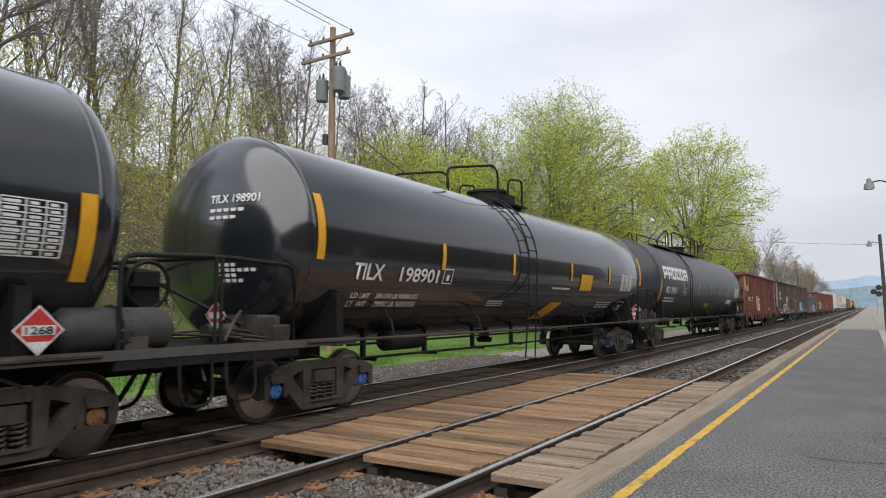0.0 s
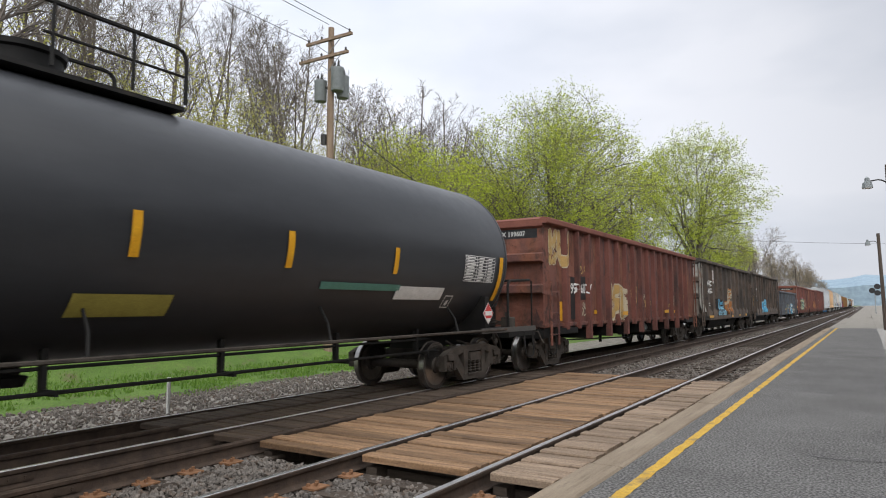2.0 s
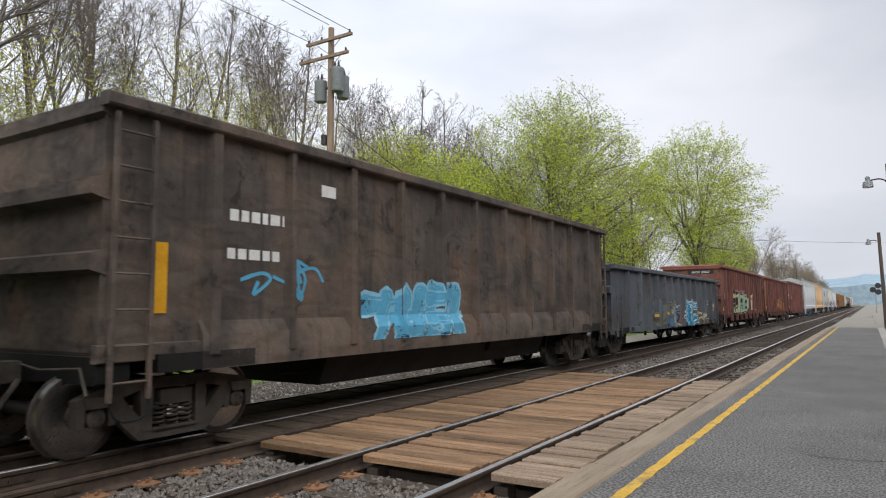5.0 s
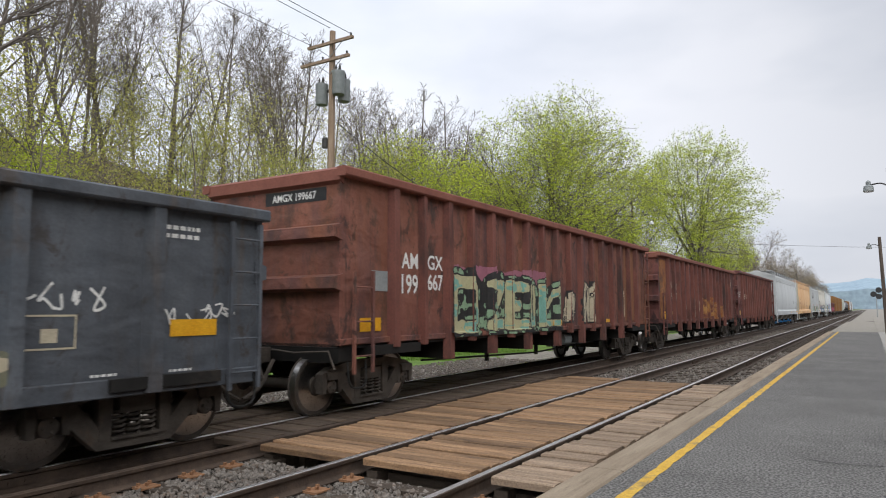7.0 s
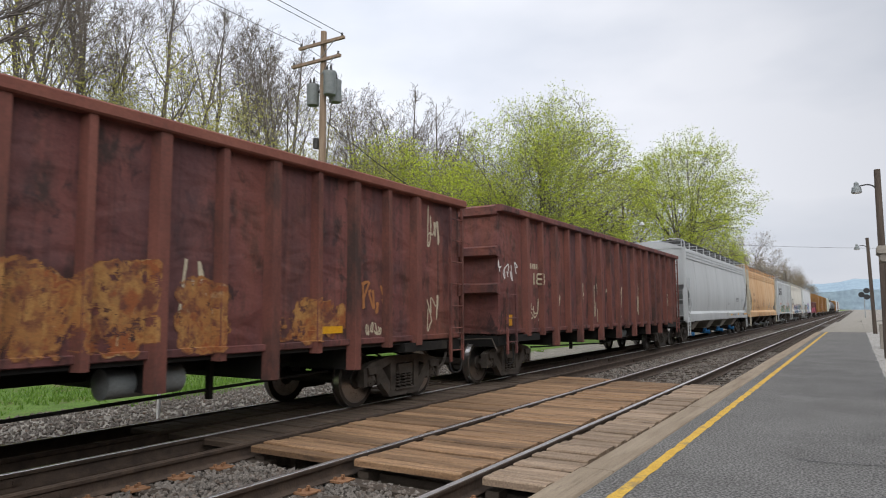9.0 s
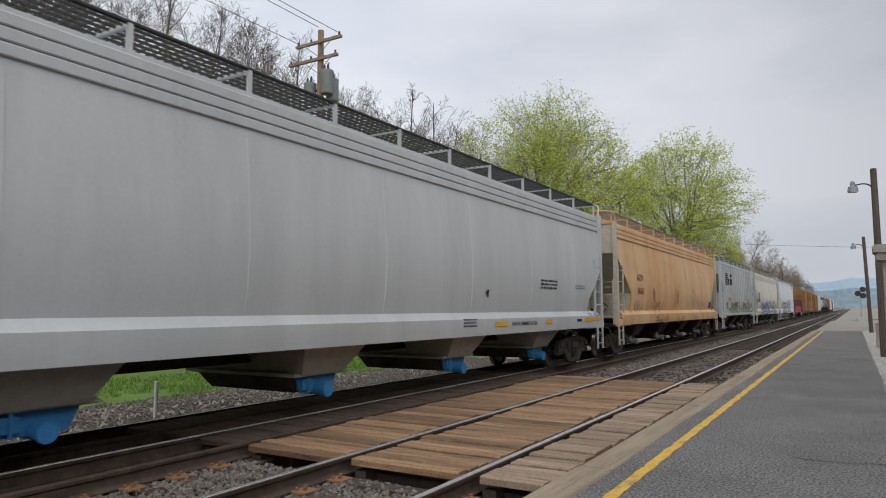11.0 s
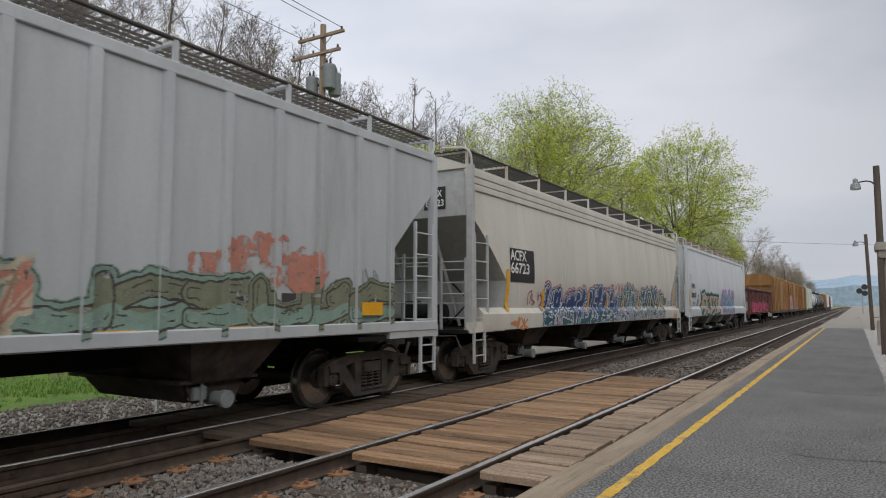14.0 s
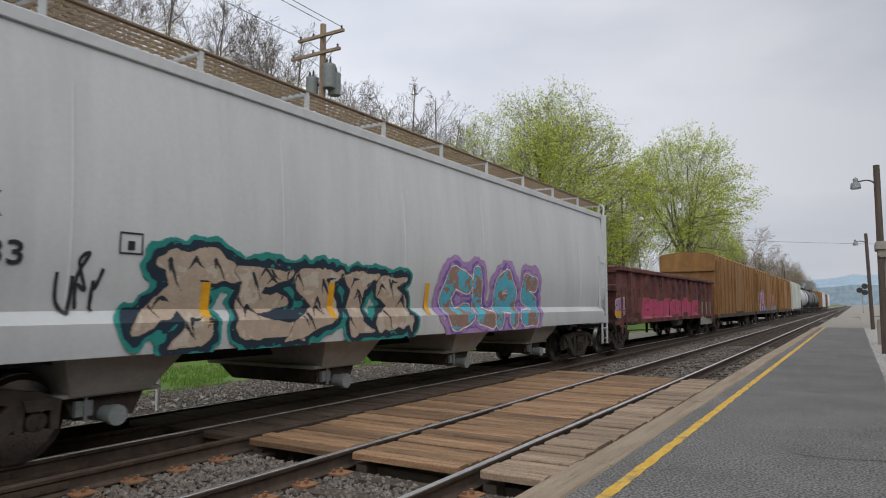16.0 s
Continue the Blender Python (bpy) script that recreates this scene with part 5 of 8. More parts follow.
        q.tube([(1.08, yc - 0.25, 0.36), (1.08, yc - 0.25, 0.60)], 0.02, 5)
        part("discharge_valve", q, valve or M["grey_metal"], o)
    q = Geo()
    q.box(-0.25, 0.25, 0.5, L - 0.5, 0.78, 1.0)
    part("centre_sill", q, steel, top)
    couplers(top, L)
    return top, x_of


def boxcar(u, L, paint, label, z1=4.25, hw=1.5, rim=None):
    top = car("box_car", u, label, "box car")
    x_of = lambda z, y=None: hw - 0.04
    g = Geo()
    g.prism([(-hw + 0.06, 1.0), (hw - 0.06, 1.0), (hw - 0.06, z1 - 0.1), (hw - 0.2, z1), (0, z1 + 0.15), (-hw + 0.2, z1), (-hw + 0.06, z1 - 0.1)], 0.1, L - 0.1)
    part("body", g, paint, top)
    for i in range(13):
        y = 0.3 + (L - 0.6) * i / 12
        g = Geo()
        g.slab([(y - 0.05, 1.0), (y + 0.05, 1.0), (y + 0.05, z1 - 0.12), (y - 0.05, z1 - 0.12)], -hw, hw)
        part("side_post", g, paint, top)
    g = Geo()
    g.box(-hw - 0.02, hw + 0.02, L / 2 - 1.5, L / 2 + 1.5, 1.1, z1 - 0.3)
    part("sliding_door", g, paint, top)
    g = Geo()
    g.box(-1.45, 1.45, 0.1, L - 0.1, 0.8, 1.0)
    part("underframe", g, M["grime"], top)
    for y in (0.05, L - 0.05):
        for k in range(3):
            g = Geo()
            g.box(-hw + 0.1, hw - 0.1, y - 0.06, y + 0.06, 1.5 + k * 0.9, 1.7 + k * 0.9)
            part("end_rib", g, paint, top)
    ladder(top, hw + 0.02, 0.4, 0.8, z1 - 0.4, 0.42, paint)
    truck(top, 2.0)
    truck(top, L - 2.0)
    couplers(top, L)
    return top, x_of


# ---- trees and hillside ----
def grow(seed, height, spread=0.5, depth=5, trunk_r=0.16, kids=(3, 5), lean=0.05, up=0.35, first=0.28, trunk_f=0.62, reach=(0.42, 0.62)):
    """Branch segments of a tree: (start, end, r0, r1, level), and the tips."""
    rng = random.Random(seed)
    segs, tips = [], []

    def limb(p, d, length, r, level):
        n = 4 if level < 2 else 3 if level < 4 else 2
        pts = [p]
        for i in range(n):
            d = (d + Vector((rng.gauss(0, 1), rng.gauss(0, 1), rng.gauss(0, 0.6))) * (0.10 if level else 0.05) + Vector((0, 0, up * 0.22 if level else 0))).normalized()
            pts.append(pts[-1] + d * length / n)
        r_end = r * (0.55 if level else 0.45)
        for i in range(n):
            segs.append((pts[i], pts[i + 1], r + (r_end - r) * i / n, r + (r_end - r) * (i + 1) / n, level))
        if level >= depth:
            tips.append(pts[-1])
            return
        count = rng.randint(*kids) + (5 if level == 0 else 0)
        for k in range(count):
            f = first + (1 - first) * (k + rng.random()) / count if level == 0 else 0.25 + 0.75 * (k + rng.random()) / count
            i = min(int(f * n), n - 1)
            q = pts[i].lerp(pts[i + 1], f * n - i)
            a = rng.uniform(0, 2 * math.pi)
            side = d.orthogonal().normalized()
            side = Matrix.Rotation(a, 3, d) @ side
            nd = (d * (1 - spread) + side * spread * rng.uniform(0.7, 1.3)).normalized()
            l = length * rng.uniform(*reach) * (1.15 - 0.45 * f if level == 0 and trunk_f > 0.5 else 1)
            limb(q, nd, l, (r + (r_end - r) * f) * rng.uniform(0.42, 0.62), level + 1)
        limb(pts[-1], d, length * 0.5, r_end, level + 1)

    limb(Vector((0, 0, -0.4)), Vector((rng.gauss(0, lean), rng.gauss(0, lean), 1)).normalized(), height * trunk_f, trunk_r, 0)
    return segs, tips


def grow_bare(seed, height, trunk_r=0.16, leaders=1, lean=0.03):
    """A tall woodland tree: one or two upright stems with short rising branches, sub-branches and fine twigs."""
    rng = random.Random(seed)
    segs, tips = [], []
    steps, wob, kids = (10, 4, 2, 1), (0.05, 0.12, 0.16, 0.12), (18, 7, 4, 0)

    def stem(p, d, length, r, level):
        n, pts, rads = steps[level], [p], [r]
        for i in range(n):
            d = (d + Vector((rng.gauss(0, wob[level]), rng.gauss(0, wob[level]), abs(rng.gauss(0, 0.05)) + (0.03 if level == 0 else 0.10 if level == 1 else 0.03)))).normalized()
            pts.append(pts[-1] + d * length / n)
            rads.append(max(r * (1 - 0.86 * (i + 1) / n), 0.006))
            segs.append((pts[i], pts[i + 1], rads[i], rads[i + 1], level))
        tips.append(pts[-1])
        for k in range(kids[level]):
            f = (0.30 if level == 0 else 0.2) + (0.69 if level == 0 else 0.78) * (k + rng.random()) / kids[level]
            i = min(int(f * n), n - 1)
            q = pts[i].lerp(pts[i + 1], f * n - i)
            axis = (pts[i + 1] - pts[i]).normalized()
            side = Matrix.Rotation(rng.uniform(0, 2 * math.pi), 3, axis) @ axis.orthogonal().normalized()
            tilt = radians(rng.uniform(28, 55) if level == 0 else rng.uniform(30, 60))
            nd = (axis * math.cos(tilt) + side * math.sin(tilt)).normalized()
            if level == 0:
                l, nr = height * (0.27 * (1.02 - f) + 0.085) * rng.uniform(0.6, 1.2), (rads[i] * 0.45 + 0.008) * rng.uniform(0.6, 1.0)
            else:
                l, nr = length * (0.62 - 0.30 * f) * rng.uniform(0.6, 1.1), max(rads[min(i + 1, n)] * 0.55, 0.0065)
            stem(q, nd, l, nr, level + 1)

    up = Vector((rng.gauss(0, lean), rng.gauss(0, lean), 1)).normalized()
    stem(Vector((0, 0, -0.4)), up, height, trunk_r, 0)
    trunk = [a for a in segs if a[4] == 0][:10]
    for k in range(leaders):
        at = trunk[rng.randint(2, 4)]
        a = rng.uniform(0, 2 * math.pi)
        stem(at[1], Vector((0.42 * math.cos(a), 0.42 * math.sin(a), 1)).normalized(), height * rng.uniform(0.45, 0.6), at[3] * 0.7, 0)
    return segs, tips


def grow_round(seed, base, zc, rx, rz, trunk_r=0.3, limbs=11, lump=0.22):
    """A broad tree: a short trunk, limbs that fan out into a rounded, lumpy crown, and fine twigs at its rim."""
    rng = random.Random(seed)
    segs, tips = [], []
    mid = Vector((0, 0, zc))

    def room(p):
        v = p - mid
        d = Vector((v.x / rx, v.y / rx, v.z / rz))
        return d.length / (1 + lump * noise.noise(d.normalized() * 2.1 + Vector((seed, 0, 0))))

    def shoot(p, d, length, r, level):
        n = (5, 4, 3, 2)[level]
        pts, rads = [p], [r]
        for i in range(n):
            d = (d + Vector((rng.gauss(0, 0.13), rng.gauss(0, 0.13), rng.gauss(0.03, 0.11)))).normalized()
            q = pts[-1] + d * length / n
            if room(q) > 1.0 and i:
                break
            pts.append(q)
            rads.append(max(r * (1 - 0.78 * (i + 1) / n), 0.008))
            segs.append((pts[-2], q, rads[-2], rads[-1], level + 1))
        n = len(pts) - 1
        tips.append(pts[-1])
        for k in range((8, 6, 4, 0)[level]):
            f = 0.22 + 0.78 * (k + rng.random()) / (8, 6, 4, 1)[level]
            i = min(int(f * n), n - 1)
            q = pts[i].lerp(pts[i + 1], f * n - i)
            out = (q - mid - Vector((0, 0, -rz * 0.5))).normalized()
            wild = Vector((rng.gauss(0, 1), rng.gauss(0, 1), rng.gauss(0, 0.8))).normalized()
            shoot(q, ((pts[i + 1] - pts[i]).normalized() * 0.42 + out * 0.35 + wild * 1.0).normalized(), length * rng.uniform(0.44, 0.66), rads[i] * 0.5, level + 1)

    fork = Vector((0, 0, base))
    segs.append((Vector((0, 0, -0.4)), Vector((0, 0, base * 0.6)), trunk_r, trunk_r * 0.82, 0))
    segs.append((Vector((0, 0, base * 0.6)), fork, trunk_r * 0.82, trunk_r * 0.7, 0))
    for k in range(limbs):
        a = k * 2.4 + rng.uniform(-0.3, 0.3)
        rise = math.sin(radians(8 + 80 * ((k + 0.5) / limbs)))
        flat_part = math.sqrt(max(1 - rise * rise, 0))
        goal = mid + Vector((rx * flat_part * math.cos(a), rx * flat_part * math.sin(a), rz * (rise * 1.1 - 0.35)))
        start = fork - Vector((0, 0, rng.uniform(0, base * 0.25)))
        shoot(start, (goal - start).normalized(), (goal - start).length * 0.95, trunk_r * rng.uniform(0.32, 0.5), 0)
    return segs, tips


def wood(segs, lo, hi, seg_of=lambda l: 6 if l == 0 else 4 if l == 1 else 3, thin=0.009):
    g = Geo()
    for p, q, a, b, l in segs:
        if lo <= l <= hi:
            g.cyl(p, q, max(a, thin), max(b, thin * 0.8), seg=seg_of(l), caps=False)
    return g


def leaves(points, count, size, scatter, seed, skip=lambda p: False):
    rng, g = random.Random(seed), Geo()
    for _ in range(count):
        c = rng.choice(points) + Vector((rng.gauss(0, scatter), rng.gauss(0, scatter), rng.gauss(0, scatter * 0.8)))
        if skip(c):
            continue
        q = Euler((rng.uniform(0, 6.3), rng.uniform(0, 6.3), rng.uniform(0, 6.3))).to_matrix()
        s = size * rng.uniform(0.6, 1.4)
        g.add([c + q @ Vector(v) for v in ((0, -s, 0), (s * 0.55, 0, s * 0.15), (0, s, 0), (-s * 0.55, 0, s * 0.15))], [(0, 1, 2, 3)])
    return g


def tree(name, seed, height, label, bark, leaf=None, leaf_n=0, leaf_size=0.1, scatter=0.35, low_only=False, grower=grow, **kw):
    segs, tips = grower(seed, height, **kw)
    top = tagged(new(name), label, "tree")
    part("trunk", wood(segs, 0, 1), bark, top, smooth=60)
    crown = part("crown", wood(segs, 2, 9), bark, top, smooth=0)
    if leaf:
        pts = [q for p, q, a, b, l in segs if l >= (3 if grower is grow_round else 2) and (not low_only or q.z < height * 0.62)]
        part("leaves", leaves(pts, leaf_n, leaf_size, scatter, seed + 1), leaf, crown, smooth=0)
    return top


def plant(kinds, spots, group):
    """Copies of the kinds at the spots, turned about at random; the first of each kind is the original."""
    rng, used = random.Random(77), set()
    for i, (x, y) in enumerate(spots):
        k = kinds[i % len(kinds)]
        m = pose(x, y, ground_height(x, y), 0, 0, rng.uniform(0, 360))
        if id(k) in used:
            copy_thing(k, m)
        else:
            used.add(id(k))
            tagged(k, group=group).matrix_world = m


rng = random.Random(31)
BARE = [tree("bare_tree", 100 + i, h, lab, M["bark"] if i % 2 else M["bark_dark"], M["leaf_tan"] if i % 3 else M["leaf_olive"], 110, 0.035, 0.2, grower=grow_bare, trunk_r=r, leaders=sp)
        for i, (h, sp, r, lab) in enumerate(((15.0, 1, 0.16, "tall bare grey tree on the wooded hillside"), (13.5, 2, 0.15, "bare spreading tree on the wooded hillside"), (16.0, 0, 0.18, "tall slender bare tree with fine twigs"),
                                             (12.5, 1, 0.11, "slim bare tree budding on the hillside"), (14.5, 2, 0.17, "bare forked tree with dense twigs"), (11.5, 1, 0.09, "young bare tree on the hillside")))]
spots = []
for row, x in enumerate((-27, -33, -41)):
    y = -6 + row * 1.3
    while y < 110 + row * 10:
        spots.append((x + rng.uniform(-1.8, 1.8), y + rng.uniform(-1.2, 1.2)))
        y += rng.uniform(2.7, 4.7) + max(0, (y - 40) * 0.05)
plant(BARE, spots, "bare hillside trees")

SHRUBS = [tree("budding_shrub", 200 + i, h, lab, M["bark"], M[lf], n, 0.048, 0.36, kids=(3, 4), depth=3, spread=0.55, trunk_r=0.06, first=0.1, up=0.5)
          for i, (h, lf, n, lab) in enumerate(((9.5, "leaf_olive", 3600, "olive-green budding understorey shrub"), (6.5, "leaf_lime", 4200, "yellow-green leafing understorey shrub"), (6.0, "leaf_tan", 2200, "tan twiggy understorey shrub"), (10.0, "leaf_olive", 4000, "tall olive budding sapling")))]
spots = []
for row, x in enumerate((-21, -24, -28, -33)):
    y = -4.0
    while y < 75:
        spots.append((x + rng.uniform(-1.5, 1.5), y + rng.uniform(-1, 1)))
        y += rng.uniform(2.2, 3.6)
plant(SHRUBS, spots, "hillside shrubs")

LIME = [tree("maple_tree", 300, 4.2, "large maple in fresh lime-green spring leaf", M["bark_dark"], M["leaf_lime"], 68000, 0.056, 0.22, grower=grow_round, zc=9.9, rx=6.9, rz=7.2, trunk_r=0.34, limbs=18),
        tree("maple_tree", 311, 6.5, "open maple in lime-green spring leaf", M["bark_dark"], M["leaf_lime"], 42000, 0.072, 0.26, grower=grow_round, zc=12.6, rx=6.5, rz=7.6, trunk_r=0.36, limbs=11, lump=0.34),
        tree("maple_tree", 322, 2.4, "smaller leafing maple beside the line", M["bark"], M["leaf_lime"], 26000, 0.065, 0.3, grower=grow_round, zc=6.4, rx=4.0, rz=4.6, trunk_r=0.2, limbs=10),
        tree("maple_tree", 333, 3.6, "mid-sized maple in thin lime-green leaf", M["bark_dark"], M["leaf_lime"], 26000, 0.065, 0.25, grower=grow_round, zc=10.0, rx=4.6, rz=5.8, trunk_r=0.24, limbs=12)]
plant([LIME[0], LIME[1], LIME[2], LIME[3], LIME[2], LIME[3], LIME[2], LIME[2]], [(-18.6, 43.5), (-14.8, 73.0), (-23.0, 33.0), (-19.5, 60.0), (-26, 66.0), (-17.0, 96.0), (-25.5, 46.0), (-20, 110.0)], "lime-green trees")

FAR = [tree("far_bare_tree", 400 + i, h, "distant bare grey-brown tree beside the line", M["bark"], M["leaf_tan"], 900, 0.09, 0.4, grower=grow_bare, trunk_r=0.22, leaders=2)
       for i, h in enumerate((15.0, 13.0))]
spots = [(-16 - rng.uniform(0, 9), 120 + i * 7.5 + rng.uniform(-3, 3)) for i in range(34)]
plant(FAR, spots, "distant bare trees")


def conifer(x, y, h):
    top = tagged(new("spruce"), "small blue-green spruce at the foot of the hill", "tree", group="small spruces")
    g = Geo()
    g.cyl((0, 0, -0.2), (0, 0, h), 0.09, 0.02, seg=6)
    part("trunk", g, M["bark_dark"], top)
    r, q = random.Random(int(h * 10)), Geo()
    for _ in range(1500):
        f = r.random() ** 1.3
        a, rad = r.uniform(0, 6.3), (1 - f) * h * 0.3 * r.uniform(0.3, 1.0)
        p = Vector((math.cos(a) * rad, math.sin(a) * rad, 0.3 + f * (h - 0.3) - rad * 0.25))
        d = Vector((math.cos(a), math.sin(a), -0.25)) * 0.22
        s = Vector((-math.sin(a), math.cos(a), 0)) * 0.06
        q.add([p - d - s, p - d + s, p + d], [(0, 1, 2)])
    part("needles", q, M["conifer"], top, smooth=0)
    top.matrix_world = pose(x, y, ground_height(x, y))


for x, y, h in ((-23, 17.5, 4.2), (-23.5, 23, 3.6), (-22, 29, 3.8), (-24, 13, 4.0), (-23, 38, 3.4)):
    conifer(x, y, h)


def overhanging_tree():
    """Bare tree beside the line whose limbs reach into the upper corner of the view."""
    top = tagged(new("roadside_tree"), "dark bare tree limbs hanging beside the line", "tree")
    g = Geo()
    g.tube([(-18.5, 1.0, -0.5), (-18.2, 1.2, 3.5), (-17.6, 2.0, 6.0)], 0.28, 8, r1=0.16)
    part("trunk", g, M["bark_dark"], top)
    limbs = [[(-17.8, 1.7, 4.2), (-13.6, 3.2, 4.5), (-11.7, 4.45, 5.08), (-11.74, 5.15, 5.77), (-12.0, 5.6, 6.21), (-12.3, 6.0, 6.6), (-12.6, 6.4, 6.8)], [(-17.6, 2.0, 5.6), (-13.4, 3.4, 5.0), (-11.6, 4.4, 5.52), (-11.64, 5.1, 6.16), (-11.85, 5.6, 6.55), (-12.05, 6.05, 6.95)]]
    r = random.Random(5)
    for pts in limbs:
        h = Geo()
        h.tube(bend(pts), 0.05, 6, r1=0.018)
        for k in range(9):
            p = Vector(pts[3]).lerp(Vector(pts[-1]), r.random())
            d = Vector((r.uniform(0, 1), r.uniform(0.2, 1.2), r.uniform(0.1, 0.9))).normalized()
            q = p + d * r.uniform(0.25, 0.7)
            h.tube([p, p.lerp(q, 0.5) + Vector((0, 0, 0.08)), q], 0.02, 4, r1=0.006)
            h.tube([p.lerp(q, 0.5), p.lerp(q, 0.5) + Vector((r.uniform(-0.3, 0.5), 0.4, 0.35))], 0.01, 4, r1=0.004)
        part("limb", h, M["bark_dark"], top)


overhanging_tree()


def grass_blades():
    r, g = random.Random(3), Geo()
    for _ in range(20000):
        x = -12.6 - abs(r.gauss(0, 3.4))
        y = r.uniform(2, 30)
        if noise.noise((x * 0.6, y * 0.6, 0)) * 0.7 + noise.noise((x * 2.1, y * 2.1, 4)) * 0.5 < 0.42 + (x + 12.6) * 0.30:
            continue
        z = ground_height(x, y)
        h, a = r.uniform(0.04, 0.13), r.uniform(0, 6.3)
        dx, dy = math.cos(a) * 0.02, math.sin(a) * 0.02
        g.add([(x - dx, y - dy, z), (x + dx, y + dy, z), (x + r.uniform(-0.05, 0.05), y + r.uniform(-0.05, 0.05), z + h)], [(0, 1, 2)])
    tagged(part("grass", g, M["leaf_grass"], smooth=0), "bright green spring grass beside the tracks", "grass", kind="stuff")


M["leaf_grass"] = leaf_material("grass_blade", (0.10, 0.205, 0.025), (0.19, 0.32, 0.05))
grass_blades()


# ---- poles, lamps, wires ----
def utility_pole():
    px, py, zt = -18.65, 20.9, 13.3
    top = tagged(new("utility_pole"), "tall wooden utility pole with two crossarms and transformers", "utility pole")
    g = Geo()
    g.cyl((px, py, -0.6), (px, py, zt), 0.19, 0.125, seg=14)
    pole = part("pole", g, M["pole"], top, smooth=60)
    for z, x0, x1 in ((zt - 0.55, -1.25, 1.25), (zt - 1.28, -1.65, 1.05)):
        g = Geo()
        g.box(px + x0, px + x1, py - 0.20, py - 0.09, z - 0.06, z + 0.06, b=0.01)
        arm = part("crossarm", g, M["pole"], top)
        g = Geo()
        for s in (-1, 1):
            g.tube([(px + s * 0.75, py - 0.2, z - 0.05), (px, py - 0.16, z - 0.62)], 0.018, 5)
        part("arm_brace", g, M["grey_metal"], arm)
        for x in (x0 + 0.12, -0.4, x1 - 0.12):
            g = Geo()
            g.turn([(0, 0.03), (0.05, 0.05), (0.08, 0.035), (0.12, 0.05), (0.16, 0.02)], "z", (px + x, py - 0.15, z + 0.05), 10)
            part("insulator", g, M["dark_metal"], arm)
    for dx, dy, zz, h in ((-0.47, -0.1, zt - 3.15, 0.86), (0.45, -0.1, zt - 2.85, 0.95), (0.30, 0.42, zt - 3.0, 0.9)):
        g = Geo()
        g.turn([(0, 0.0), (0, 0.24), (0.03, 0.26), (h - 0.06, 0.26), (h - 0.02, 0.28), (h + 0.04, 0.27), (h + 0.08, 0.0)], "z", (px + dx, py + dy, zz), 24)
        t = part("transformer", g, M["grey_metal"], top, "grey steel transformer can", smooth=40)
        g = Geo()
        for k in (-0.1, 0.1):
            g.turn([(0, 0.05), (0.07, 0.065), (0.1, 0.035), (0.16, 0.05), (0.22, 0.035), (0.28, 0.015)], "z", (px + dx + k, py + dy - 0.05, zz + h + 0.06), 10)
        part("bushing", g, M["dark_metal"], t)
        g = Geo()
        g.box(px + min(dx, 0), px + max(dx, 0), py + dy * 0.5 - 0.04, py + dy * 0.5 + 0.04, zz + h * 0.6, zz + h * 0.7)
        part("bracket", g, M["dark_metal"], t)
    g = Geo()
    g.turn([(0, 0.0), (0.0, 0.13), (0.42, 0.13), (0.46, 0.0)], "z", (px - 0.3, py - 0.05, zt - 5.0), 14)
    part("cable_box", g, M["dark_metal"], top)
    g = Geo()
    for dx, z0, z1, b in ((-0.55, zt - 1.35, zt - 2.2, -0.3), (0.5, zt - 1.35, zt - 1.8, 0.35), (-0.7, zt - 2.6, zt - 4.6, -0.35), (0.62, zt - 2.6, zt - 4.3, 0.3), (0.2, zt - 0.6, zt - 1.9, 0.25)):
        g.tube([(px + dx * 0.3, py - 0.12, z0), (px + dx + b * 0.4, py - 0.12, (z0 + z1) / 2), (px + dx * 0.4, py - 0.12, z1)], 0.012, 5)
    part("jumper_wire", g, M["dark_metal"], top)


utility_pole()


def wire(p, q, sag, r, label="thin dark overhead power wire"):
    p, q = Vector(p), Vector(q)
    g = Geo()
    g.tube([p.lerp(q, i / 24) - Vector((0, 0, sag * 4 * (i / 24) * (1 - i / 24))) for i in range(25)], r, 5)
    return tagged(part("power_wire", g, M["dark_metal"]), label, "wire", group="overhead wires")


for dx, z in ((-1.13, 12.9), (0.0, 13.4), (1.13, 12.9)):
    wire((-18.65 + dx, 20.75, z), (-16.4 + dx, -22, z + 0.6), 0.5, 0.014)
wire((-18.5, 21.0, 9.4), (-16.86, 57.5, 8.4), 3.2, 0.02, "thick dark service cable sagging between poles")
wire((-15.85, 108.8, 11.3), (30, 128, 10.4), 0.6, 0.02)


def wood_pole(x, y, h, lamp):
    top = tagged(new("street_lamp" if lamp else "line_pole"), "dark wooden pole with a curved lamp arm" if lamp else "plain dark wooden line pole", "lamp post" if lamp else "pole")
    z0 = ground_height(x, y)
    g = Geo()
    g.cyl((x, y, z0 - 0.2), (x, y, h), 0.14, 0.10, seg=10)
    part("pole", g, M["pole_dark"], top, smooth=60)
    if lamp:
        g = Geo()
        g.tube(bend([(x, y, h - 3.0), (x + 0.6, y, h - 2.5), (x + 1.5, y, h - 2.45)]), 0.03, 6)
        arm = part("arm", g, M["grey_metal"], top)
        g = Geo()
        g.turn([(0, 0.0), (0.02, 0.2), (0.2, 0.16), (0.3, 0.0)], "z", (x + 1.6, y, h - 2.68), 14)
        part("lamp_head", g, M["lamp_glass"], arm)


wood_pole(-16.86, 57.6, 11.4, True)
wood_pole(-15.85, 108.9, 11.5, False)
wood_pole(-14.8, 190.0, 10.5, False)


